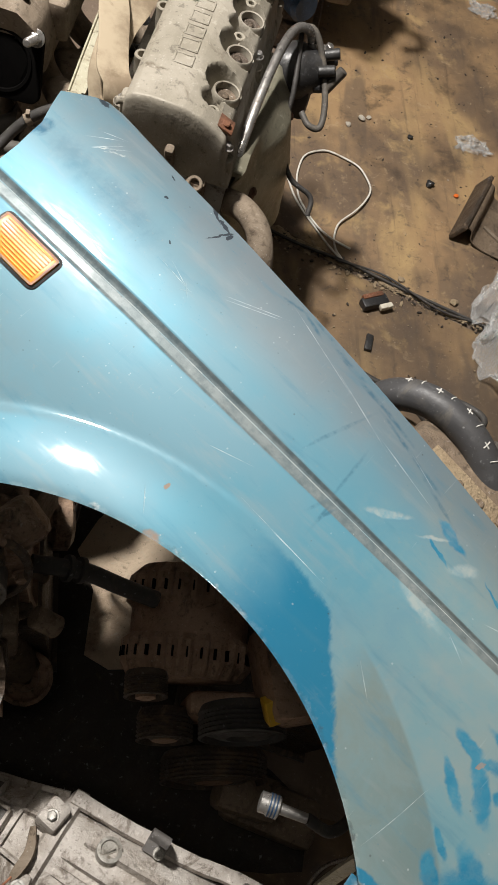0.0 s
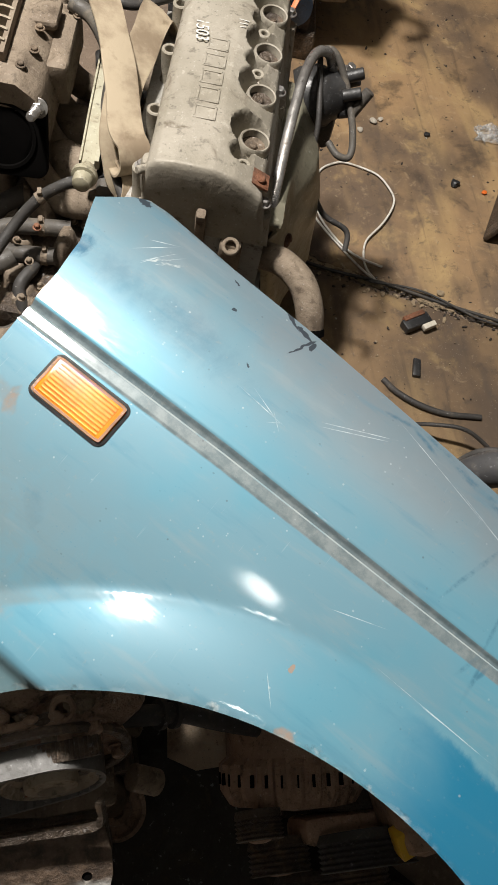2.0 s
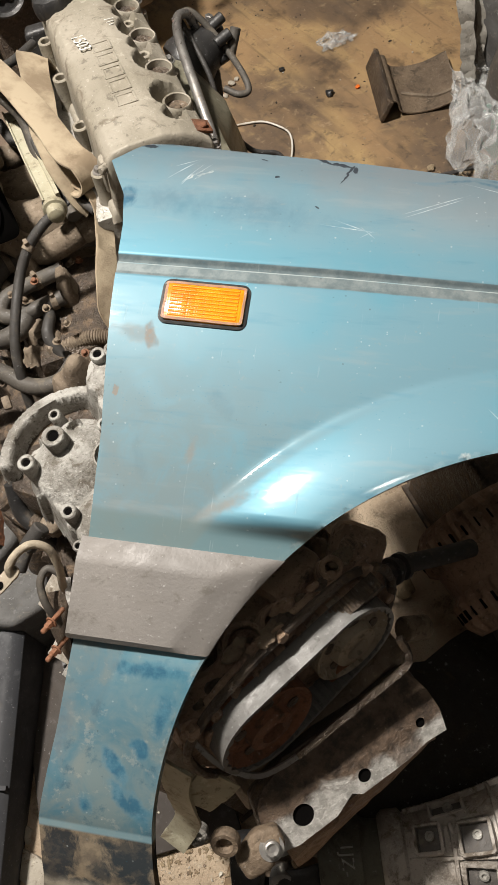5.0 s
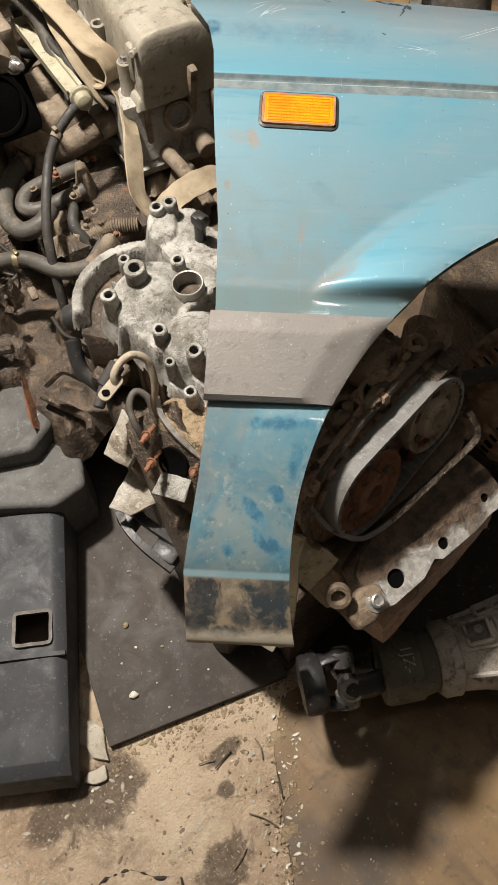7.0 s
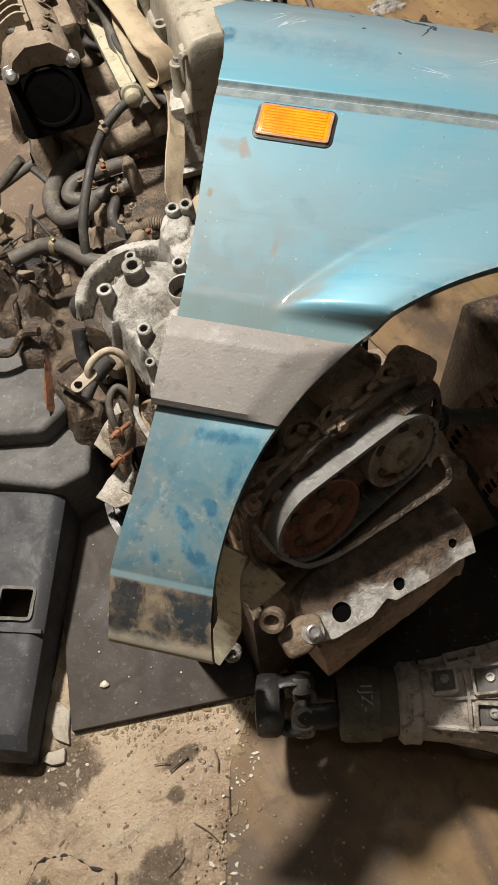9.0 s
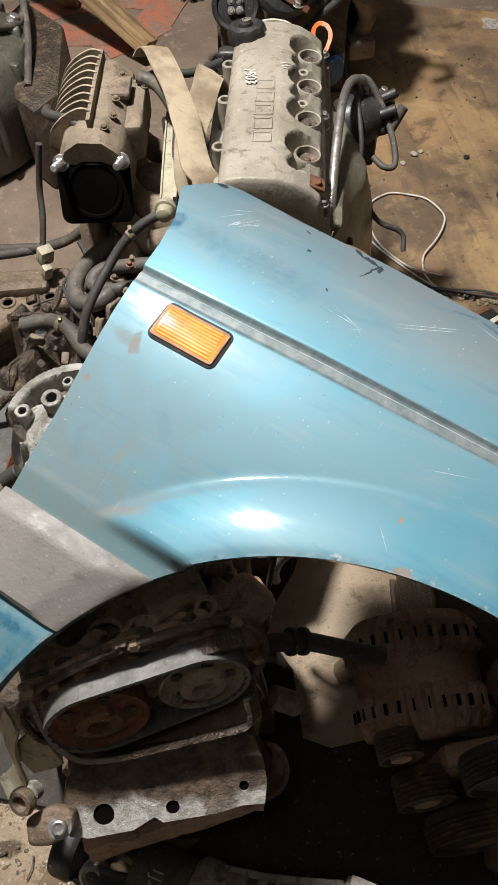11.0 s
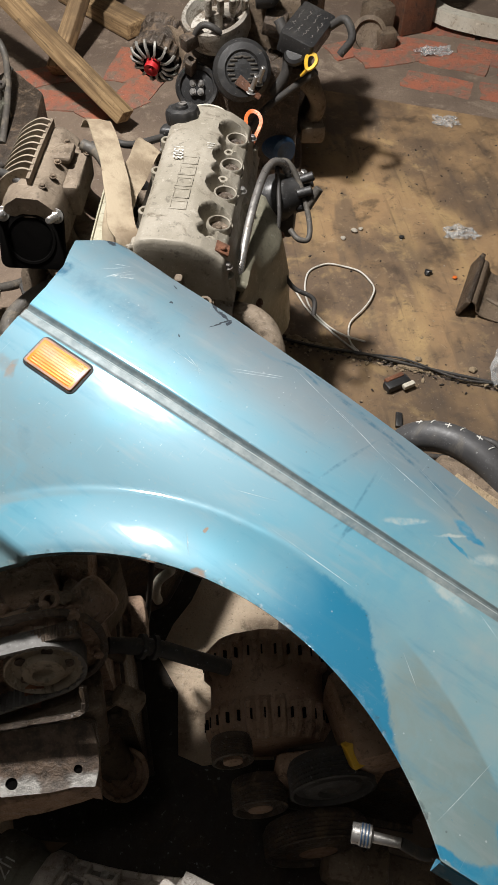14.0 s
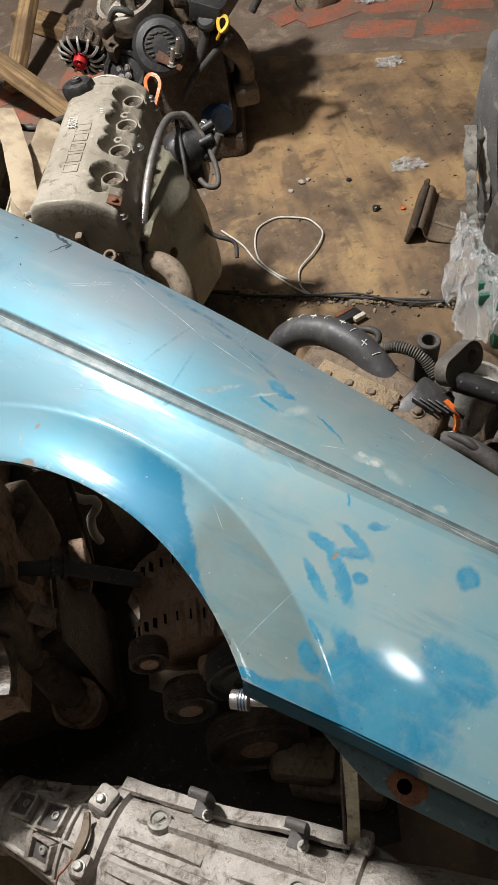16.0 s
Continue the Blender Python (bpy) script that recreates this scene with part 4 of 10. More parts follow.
    tone = n.mix(n.ramp(wipe, 0.44, 0.28, 0, 0.22), tone, (0.26, 0.29, 0.29))
    nick = n.math("MULTIPLY", n.ramp(n.math("ADD", flare, n.math("MULTIPLY", n.math("SUBTRACT", fine, 0.5), 0.02)), 0.3425, 0.3395), n.ramp(mid, 0.50, 0.62, 0.1, 0.6))
    tone = n.mix(nick, tone, n.mix(n.ramp(n.noise(90, 3), 0.45, 0.6), (0.05, 0.06, 0.062), (0.5, 0.52, 0.5)))
    # grime of the foot under its fold
    foot = n.ramp(v, 0.482, 0.486)
    sand = n.mix(n.ramp(n.noise(60, 6, 0.7), 0.35, 0.65), (0.15, 0.115, 0.08), (0.27, 0.21, 0.14))
    tar = most(spot(0.016, 0.503, 0.016, 0.020, 0.0, 0.5, 0.3), spot(0.080, 0.506, 0.021, 0.024, 0.3, 0.5, 0.3), spot(0.052, 0.522, 0.012, 0.010, 0.4, 0.6, 0.4), spot(0.010, 0.528, 0.014, 0.010, 0.0, 0.5, 0.4), spot(0.040, 0.535, 0.022, 0.006, 0.0, 0.5, 0.4), spot(0.07, 0.492, 0.02, 0.005, 0.0, 0.6, 0.5), spot(0.005, 0.525, 0.02, 0.010, 0.0, 0.5, 0.5))
    sand = n.mix(n.math("MULTIPLY", tar, n.ramp(fine, 0.35, 0.55, 0.6, 0.95)), sand, (0.02, 0.022, 0.027))
    sand = n.mix(n.ramp(n.math("ADD", v, n.math("MULTIPLY", fine, 0.02)), 0.538, 0.552), sand, (0.42, 0.37, 0.29))
    tone = n.mix(n.math("MULTIPLY", foot, 0.94), tone, sand)
    leg = n.math("MULTIPLY", n.ramp(v, 0.326, 0.332), n.math("SUBTRACT", 1.0, foot))
    grimy = n.mix(n.ramp(mid, 0.35, 0.68), (0.065, 0.145, 0.19), (0.165, 0.20, 0.195))
    grimy = n.mix(n.ramp(n.noise(75, 5, 0.7), 0.56, 0.66, 0, 0.5), grimy, (0.30, 0.31, 0.28))
    grimy = n.mix(n.ramp(n.noise(48, 5, 0.7), 0.56, 0.68, 0, 0.7), grimy, (0.035, 0.085, 0.125))
    tone = n.mix(n.math("MULTIPLY", leg, n.math("MULTIPLY", n.math("SUBTRACT", 1.0, smear), n.ramp(v, 0.33, 0.42, 0.4, 0.8))), tone, grimy)
    edge = n.math("MULTIPLY", n.ramp(v, 0.477, 0.480), n.ramp(v, 0.486, 0.483))
    tone = n.mix(n.math("MULTIPLY", edge, 0.55), tone, (0.30, 0.45, 0.5))
    # grey dirt in the long groove, its trough darkened further to paint the wall's shade
    c = n.math("SUBTRACT", v, n.math("ADD", 0.003, n.math("MULTIPLY", n.math("MAXIMUM", n.math("SUBTRACT", u, 0.2), 0.0), 0.022)))
    c = n.math("DIVIDE", c, n.math("SUBTRACT", 1.0, n.math("MULTIPLY", n.ramp(u, 0.15, 0.75), 0.45)))
    groove = n.math("MULTIPLY", n.ramp(c, -0.0046, -0.0034), n.ramp(c, 0.0032, 0.0024))
    ledge = n.math("MULTIPLY", n.ramp(c, 0.0036, 0.0044), n.ramp(n.math("ADD", c, n.math("MULTIPLY", fine, 0.002)), 0.0166, 0.0148))
    tone = n.mix(n.math("MULTIPLY", ledge, 0.85), tone, n.mix(n.ramp(fine, 0.36, 0.64), (0.115, 0.13, 0.13), (0.20, 0.215, 0.21)))
    # pale line painted where the small step's edge catches the light
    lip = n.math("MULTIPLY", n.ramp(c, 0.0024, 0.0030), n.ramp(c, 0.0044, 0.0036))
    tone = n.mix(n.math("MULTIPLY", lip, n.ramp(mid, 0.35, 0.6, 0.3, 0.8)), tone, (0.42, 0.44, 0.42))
    dull = n.math("MULTIPLY", n.ramp(v, 0.219, 0.226), n.ramp(v, 0.26, 0.25))
    tone = n.mix(n.math("MULTIPLY", dull, 0.7), tone, (0.12, 0.165, 0.165))
    tone = n.mix(n.math("MULTIPLY", groove, 0.8), tone, n.mix(n.ramp(fine, 0.4, 0.65), (0.085, 0.09, 0.088), (0.15, 0.155, 0.148)))
    # scratches, chips and grime
    scr = None
    for k, (deg, sx) in enumerate(((0.6, 330), (-0.9, 380), (1.5, 350))):
        s = n.noise(1.0, 2, 0.5, n.vec((sx, 22, 22), (0, 0, deg)))
        s = n.math("MULTIPLY", n.ramp(s, 0.70, 0.72), n.ramp(n.noise(11 + k, 3), 0.57, 0.66))
        scr = s if scr is None else n.math("MAXIMUM", scr, s)
    lines = None
    for cu, cv, half, turn in HAIRLINES:
        one = spot(cu, cv, half, 0.00032, turn, 0.35, 0.6, True)
        lines = one if lines is None else n.math("MAXIMUM", lines, one)
    scr = n.math("MAXIMUM", n.math("MULTIPLY", scr, 0.22), lines)
    tone = n.mix(n.math("MULTIPLY", scr, n.ramp(fine, 0.35, 0.6, 0.08, 0.5)), tone, (0.58, 0.63, 0.64))
    scuff = None
    for cu, cv, half, turn in ((0.436, -0.018, 0.019, 1.48), (0.403, -0.040, 0.028, -1.25), (0.443, 0.028, 0.014, 1.5), (0.291, -0.103, 0.012, -0.15), (0.318, -0.100, 0.012, 0.3), (0.335, -0.103, 0.02, 0.15), (0.36, -0.097, 0.025, 0.12), (0.385, -0.091, 0.03, 0.15), (0.405, -0.088, 0.025, 0.1), (0.43, -0.085, 0.03, 0.18), (0.455, -0.074, 0.03, 0.22), (0.48, -0.068, 0.025, 0.2), (0.51, -0.056, 0.02, 0.3), (0.435, 0.02, 0.010, -1.2), (0.445, 0.022, 0.008, -1.2)):
        one = spot(cu, cv, half, 0.0016, turn, 0.45, 0.7, True)
        scuff = one if scuff is None else n.math("MAXIMUM", scuff, one)
    tone = n.mix(n.math("MULTIPLY", scuff, n.ramp(fine, 0.4, 0.6, 0.1, 0.6)), tone, (0.03, 0.10, 0.16))
    for k, (cells, size, share, shade) in enumerate(((150.0, 0.16, 0.80, (0.62, 0.66, 0.66)), (120.0, 0.15, 0.86, (0.03, 0.05, 0.06)), (240.0, 0.22, 0.86, (0.03, 0.16, 0.26)))):
        cell = n.node("ShaderNodeTexVoronoi", Vector=n.vec((1, 1 + 0.3 * k, 1), (0, 0, 0.7 * k)), Scale=cells)
        pick = n.node("ShaderNodeSeparateColor", Color=cell.outputs["Color"]).outputs[k]
        speck = n.math("MULTIPLY", n.ramp(cell.outputs["Distance"], size, 0.5 * size), n.math("GREATER_THAN", pick, share))
        tone = n.mix(n.math("MULTIPLY", speck, n.ramp(n.noise(12 + 5 * k, 3), 0.44, 0.62, 0.0, 0.28)), tone, shade)
    chip = n.node("ShaderNodeTexVoronoi", Vector=n.coord, Scale=70.0)
    chips = n.math("MULTIPLY", n.ramp(chip.outputs["Distance"], 0.085, 0.03), n.ramp(n.noise(19, 3), 0.50, 0.58))
    tone = n.mix(n.math("MULTIPLY", chips, 0.5), tone, n.mix(n.ramp(n.noise(33, 2), 0.52, 0.56), (0.05, 0.05, 0.05), (0.42, 0.46, 0.46)))
    black = most(spot(0.150, -0.130, 0.013, 0.0012, 0.25, 0.5), spot(0.168, -0.122, 0.013, 0.0016, 0.45, 0.5), spot(0.186, -0.117, 0.010, 0.0014, 0.2, 0.45), spot(0.192, -0.103, 0.015, 0.0011, -1.25, 0.45), spot(0.1985, -0.111, 0.0022, 0.0050, 0.2, 0.4), spot(-0.002, -0.131, 0.010, 0.004, 0.15, 0.6), spot(0.112, -0.117, 0.005, 0.0011, 0.5, 0.9), spot(0.128, -0.095, 0.002, 0.001, 0.5, 0.9), spot(0.17, -0.062, 0.0025, 0.001, 0.5, 0.9))
    tone = n.mix(n.math("MULTIPLY", black, 0.85), tone, (0.02, 0.022, 0.03))
    tone = n.mix(n.ramp(n.noise(150, 4, 0.7), 0.60, 0.75, 0, 0.16), tone, (0.30, 0.27, 0.22))
    matt = most(foot, groove, pale, rust, scr, worn, n.math("MULTIPLY", face, 0.8))
    matt = most(matt, n.math("MULTIPLY", film, 0.6))
    swirl = n.noise(1.0, 4, 0.65, n.vec((26, 210, 90), (0, 0, 0.95)), 1.5)
    rough = n.math("ADD", n.ramp(big, 0.3, 0.7, 0.40, 0.50), n.math("MULTIPLY", matt, 0.4))
    n.bump(n.math("ADD", n.math("ADD", n.math("MULTIPLY", fine, 0.25), n.math("MULTIPLY", swirl, 0.12)), n.math("MULTIPLY", most(scr, pale, rust), -1.0)), 0.14, 0.001)
    coat = n.math("MULTIPLY", n.math("SUBTRACT", 1.0, matt), n.ramp(v, 0.30, 0.34, 0.9, 0.4))
    return n.set(Base_Color=tone, Metallic=n.math("MULTIPLY", n.math("SUBTRACT", 1.0, matt), 0.12), Roughness=rough, Specular_IOR_Level=0.06, Coat_Weight=coat, Coat_Roughness=n.ramp(swirl, 0.35, 0.65, 0.06, 0.105))


M_PAINT = wing_paint()
wing = thing("car_wing_panel", tuple(WING.translation), "faded teal car wing panel, scratched, lying across engines", "car wing")
wing.matrix_world = WING
BASE[wing.name] = Matrix.Identity(4)
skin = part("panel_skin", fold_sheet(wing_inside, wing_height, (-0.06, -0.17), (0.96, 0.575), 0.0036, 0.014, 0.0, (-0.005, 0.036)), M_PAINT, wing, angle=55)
solid = skin.modifiers.new("thickness", "SOLIDIFY")
solid.thickness, solid.offset = 0.001, -1


TRIM_TOP = 0.246


def trim_inside(u, v):
    return np.minimum.reduce([u - door_edge(v) + 0.004, v - TRIM_TOP, 0.328 - v, arch_far(u, v) - ARCH[2] + 0.001, 0.43 - u])


def trim_height(u, v):
    r = arch_far(u, v) - ARCH[2]
    rise = np.minimum.reduce([np.ones_like(v), (v - TRIM_TOP + 0.002) / 0.020, (r + 0.004) / 0.032, (0.330 - v) / 0.004])
    return bend(v) + 0.003 + 0.008 * np.clip(rise, 0, 1) - 0.006 * smooth(u - 0.165 + 0.55 * (v - 0.25), 0.0, 0.012) * np.clip((v - TRIM_TOP) / 0.02, 0, 1)


part("side_moulding", fold_sheet(trim_inside, trim_height, (-0.02, 0.22), (0.26, 0.335), 0.004, 0.005), M_TRIM, wing, "dusty grey plastic side moulding", angle=30)


def rounded(cx, cy, w, h, r, seg=5):
    pts = []
    for sx, sy, a0 in ((1, 1, 0), (-1, 1, 90), (-1, -1, 180), (1, -1, 270)):
        for k in range(seg + 1):
            a = radians(a0 + 90 * k / seg)
            pts.append((cx + sx * (w / 2 - r) + r * math.cos(a), cy + sy * (h / 2 - r) + r * math.sin(a)))
    return pts


LAMP = pose(0.0850, -0.0410, 0.0074, -7.0, 0.0, -1.0)
lamp_bezel = mesh()
outer, inner = rounded(0, 0, 0.0765, 0.0413, 0.0075), rounded(0, 0, 0.0715, 0.0365, 0.005)
ring = [[lamp_bezel.verts.new((x, y, z)) for x, y in o] for o, z in ((outer, -0.005), (outer, 0.0004), (inner, 0.0014), (inner, -0.004))]
for p, q in zip(ring, ring[1:]):
    for k in range(len(p)):
        lamp_bezel.faces.new((p[k], p[(k + 1) % len(p)], q[(k + 1) % len(p)], q[k]))
bezel = part("lamp_gasket", lamp_bezel, M_BLACK, wing, "black rubber gasket of the side lamp", LAMP)
bm = mesh()
prism(bm, rounded(0, 0, 0.0705, 0.0355, 0.005), -0.003, 0.0028, None, 0.0016, 3)
lens = part("side_lamp_lens", bm, M_LENS, bezel, "amber ribbed side indicator lens", LAMP)
for k in range(9):
    bm = mesh()
    rod(bm, (-0.0295, -0.0132 + 0.0033 * k, 0.0021), (0.0295, -0.0132 + 0.0033 * k, 0.0021), 0.0014, seg=10, edge=0.0006)
    part("lens_rib", bm, M_LENS, lens, "", LAMP)
for k in range(13):
    bm = mesh()
    rod(bm, (-0.018 + 0.003 * k, -0.0125, 0.0020), (-0.018 + 0.003 * k, 0.0125, 0.0020), 0.0012, seg=8, edge=0.0005)
    part("lens_flute", bm, M_LENS, lens, "", LAMP)
bm = mesh()
strip(bm, [(0.0338 * dx, 0.0163 * dy, 0.0024) for dx, dy in ((-1, -0.8), (-1, 0), (-1, 0.8), (-0.9, 1), (0, 1), (0.9, 1), (1, 0.8), (1, 0), (1, -0.8), (0.9, -1), (0, -1), (-0.9, -1))], 0.0022, 0.0014, (0, 0, 1), 4, True)
part("lens_border", bm, M_BORDER, lens, "dusty orange-brown border of the lens", LAMP)

# the front foot: a turned-under edge with a drilled flange below it
bm = mesh()
rows = []
for u0 in np.linspace(0.650, 0.93, 15):
    v0 = 0.2083 - 0.085 * (u0 - 0.65)
    w0 = float(wing_height(np.array(u0), np.array(v0))) - 0.0012
    rows.append([bm.verts.new((u0, -v0 - dv, w0 - dw)) for dv, dw in ((-0.004, 0.0), (0.0, 0.0), (0.003, 0.0015), (0.0135, 0.019), (0.0140, 0.024), (0.004, 0.028))])
for p, q in zip(rows, rows[1:]):
    for k in range(5):
        bm.faces.new((p[k], p[k + 1], q[k + 1], q[k]))
part("lower_edge", bm, M_PAINT, wing, "deep blue turned-down lower edge", None, 20)
bm = mesh()
prism(bm, [(0.69, -0.205), (0.708, -0.2225), (0.750, -0.2365), (0.768, -0.2400), (0.800, -0.2300), (0.93, -0.2140), (0.93, -0.185), (0.72, -0.190)], -0.052, -0.049, None, 0.001)
flange = part("mounting_flange", bm, M_FLANGE, wing, "dull teal flange under the edge")
bm = mesh()
prism(bm, [(0.750, -0.2360), (0.772, -0.2425), (0.807, -0.2390), (0.93, -0.2270), (0.93, -0.2130), (0.800, -0.2290), (0.768, -0.2390)], -0.0535, -0.0495, None, 0.0012)
part("flange_lip", bm, M_FLANGE, flange, "lighter folded lip of the flange", pose(0, 0, 0))
bm = mesh()
prism(bm, [(0.7935 + r * math.cos(a), -0.2255 + 0.8 * r * math.sin(a)) for a, r in ((2 * math.pi * k / 26, 0.0170 + 0.0012 * math.sin(0.97 * k) + 0.0006 * math.cos(2.4 * k)) for k in range(26))], -0.0492, -0.0484, None, 0.0003)
rust_ring = part("rusty_bolt_hole", bm, M_RUSTY, flange, "orange rust round the bolt hole")
bm = mesh()
lathe(bm, (0.7915, -0.2265, -0.0484), (0, 0, 1), [(0.0062, 0), (0.0062, 0.0007), (0.0056, 0.0008), (0.001, 0.0003)], 24)
part("bolt_hole", bm, M_PLUG, rust_ring, "black open hole")

# ---- the grey-covered engine ----
EA = pose(0.07, 1.04, 0, 0, 0, -12.6)


def loft(bm, stations):
    """Skins a row of sections ((across, height) pairs at a place along y)."""
    piece = mesh()
    rows = [[piece.verts.new((x, y, z)) for x, z in sec] for y, sec in stations]
    for p, q in zip(rows, rows[1:]):
        for k in range(len(p)):
            piece.faces.new((p[k], p[(k + 1) % len(p)], q[(k + 1) % len(p)], q[k]))
    piece.faces.new(rows[0][::-1])
    piece.faces.new(rows[-1])
    return merge(bm, piece)


engine_a = thing("car_engine", (0.07, 1.04, 0), "used car engine with dusty grey valve cover standing on the floor", "engine", "scrap engines")
WELLS = (-0.106, -0.022, 0.062, 0.146)


def cover_height(x, y):
    """Valve cover: flat crown, sloped sides, rounded ends, scooped pockets for the plug wells."""
    z = np.interp(x, (-0.068, -0.064, -0.058, -0.054, -0.050, -0.040, -0.018, 0.030, 0.056, 0.076, 0.092, 0.099, 0.103, 0.108, 0.111), (0.455, 0.470, 0.474, 0.535, 0.549, 0.557, 0.561, 0.560, 0.553, 0.541, 0.527, 0.503, 0.474, 0.470, 0.455))
    d = np.clip(np.minimum(y + 0.207, 0.213 - y) / 0.012, 0, 1)
    z = 0.455 + (z - 0.455) * np.sqrt(1 - (1 - d) ** 2)
    for w in WELLS:
        z = np.minimum(z, 0.517 + 5.0 * np.maximum(0, np.hypot(x - 0.073, (y - w) * 0.95) - 0.0250))
    for w in (-0.148, 0.020, 0.104):
        z = np.minimum(z, 0.520 + 5.0 * np.maximum(0, np.hypot(x - 0.062, y - w) - 0.0110))
    return z


bm = mesh()
xs, ys = np.arange(-0.068, 0.1125, 0.0025), np.arange(-0.207, 0.2145, 0.0025)
grid = [[bm.verts.new((x, y, float(cover_height(x, y)))) for y in ys] for x in xs]
for i in range(len(xs) - 1):
    for j in range(len(ys) - 1):
        bm.faces.new((grid[i][j], grid[i + 1][j], grid[i + 1][j + 1], grid[i][j + 1]))
cover = part("valve_cover", roughen(bm, 0.0004, 60, 0.02), M_COVER, engine_a, "dusty grey cast valve cover", EA, 50)
bm = mesh()
box(bm, (-0.050, -0.176, 0.512), (0.022, 0.024, 0.060), 0.009)
rod(bm, (-0.045, -0.186, 0.536), (-0.062, -0.200, 0.540), 0.0055)
for y in (-0.165, -0.06, 0.06, 0.16):
    cup(bm, (-0.062, y, 0.462), (0, 0, 1), 0.012, 0.05, 0.004, 0.015)
for y in (-0.185, 0.02, 0.19):
    rod(bm, (0.098, y, 0.46), (0.098, y, 0.492), 0.012)
part_each("cover_lug", bm, M_COVER, cover, "", EA)
for y in WELLS:
    bm = mesh()
    lathe(bm, (0.070, y, 0.500), (0.12, 0, 1), [(0.0225, 0), (0.0215, 0.027), (0.0205, 0.033), (0.0190, 0.0345), (0.0172, 0.0335), (0.0165, 0.024), (0.016, 0.0215)], 32)
    well = part("spark_plug_well", bm, M_COVER, cover, "", EA)
    bm = mesh()
    lathe(bm, (0.0722, y, 0.5195), (0.12, 0, 1), [(0.0164, 0), (0.0164, 0.004), (0.0155, 0.0045), (0.0135, 0.0035), (0.006, 0.003), (0.005, 0.006), (0.003, 0.007)], 24)
    part("plug_seat", bm, M_IRON if y > -0.1 else M_BROWN, cover, "brown oily bore of the plug well", EA)
for y in (-0.148, 0.02, 0.104):
    bm = mesh()
    cup(bm, (0.062, y, 0.512), (0.1, 0, 1), 0.0095, 0.020, 0.004, 0.010)
    part("cover_boss", bm, M_COVER, cover, "", EA)
for x, y in ((0.098, -0.185), (0.098, 0.02), (0.098, 0.19), (-0.082, -0.165)):
    bm = mesh()
    bolt(bm, (x if x > 0 else -0.062, y, 0.508 if x > 0 else 0.512), (0, 0, 1), 0.006, 0.007)
    part("cover_bolt", bm, M_STEEL, cover, "", EA)
bm = mesh()
box(bm, (0.088, -0.172, 0.534), (0.024, 0.026, 0.004), 0.001, (0, 25, 0))
rod(bm, (0.088, -0.174, 0.532), (0.089, -0.174, 0.540), 0.006)
part("rusty_tab", bm, M_RUST, cover, "small rusty bracket", EA)
bm = mesh()
lathe(bm, (0, 0, 0), (0, 0, 1), [(0.030, 0), (0.032, 0.008), (0.032, 0.020), (0.029, 0.026), (0.020, 0.029), (0.016, 0.027), (0.012, 0.026), (0.011, 0.031), (0.004, 0.032)], 40)
for v in bm.verts:
    r = math.hypot(v.co.x, v.co.y)
    if r > 0.025:
        cut = 1 - 0.10 * max(0.0, math.cos(8 * math.atan2(v.co.y, v.co.x)))
        v.co.x, v.co.y = v.co.x * cut, v.co.y * cut
bm.transform(aim((-0.03, 0.168, 0.545), (-0.1, 0.12, 1)))
part("oil_cap", bm, M_BLACK, cover, "black oil filler cap", EA)
bm = mesh()
lathe(bm, (-0.031, 0.173, 0.577), (-0.1, 0.12, 1), [(0.0075, 0), (0.0075, 0.0022), (0.006, 0.0022), (0.006, 0.0005)], 20)
part("cap_mark", bm, M_TRIM, cover, "pale ring on the oil cap", EA)
# the maker's raised lettering, as plain raised bars
for k, w in enumerate((0.026, 0.030, 0.028, 0.028, 0.026)):
    y = -0.105 + 0.032 * k
    bm = mesh()
    for dx, dy, lx, ly in ((-0.013, 0, 0.0035, w * 0.86), (0.013, 0, 0.0035, w * 0.86), (0, -0.40 * w, 0.029, 0.0035), (0, 0.40 * w, 0.029, 0.0035)):
        box(bm, (0.006 + dx, y + dy, 0.5608), (lx, ly, 0.0022), 0.0008)
    part_each("raised_bar", bm, M_COVER, cover, "", EA)


def writing(name, text, size, m, parent, material, label):
    """Flat hand lettering on a surface: m stands on it, x along the line."""
    data = bpy.data.curves.new(name, "FONT")
    data.body, data.size, data.extrude, data.shear = text, size, 0.0003, 0.15
    ob = new(name, data)
    me = bpy.data.meshes.new_from_object(ob)
    bpy.data.objects.remove(ob)
    bm = mesh()
    bm.from_mesh(me)
    bpy.data.meshes.remove(me)
    return part(name, bm, material, parent, label, m)


writing("chalk_number", "1503", 0.025, EA @ pose(-0.029, 0.068, 0.5598, 0, -6, -84), cover, M_CHALK, "handwritten white number 1503")
for k in range(3):
    bm = mesh()
    box(bm, (0.034, 0.082 - 0.007 * k, 0.5598), (0.014 - 0.003 * k, 0.0016, 0.0008), 0.0003, (0, 4, 8 * k))
    part("chalk_stroke", bm, M_CHALK, cover, "white chalk stroke", EA)

bm = mesh()
casting(bm, [(-0.088, -0.20), (0.108, -0.20), (0.108, 0.21), (-0.088, 0.21)], 0.345, 0.462, None, edge=0.005)
head_a = part("cylinder_head", bm, M_ALU, engine_a, "grey alloy cylinder head", EA)
bm = mesh()
for y in (-0.13, -0.045, 0.04, 0.125):
    rod(bm, (-0.085, y, 0.405), (-0.115, y, 0.40), 0.026)
cup(bm, (-0.004, -0.195, 0.425), (0, -1, 0.25), 0.024, 0.016, 0.005, 0.015)
box(bm, (0.022, -0.205, 0.462), (0.014, 0.016, 0.085), 0.005, (12, 0, 0))
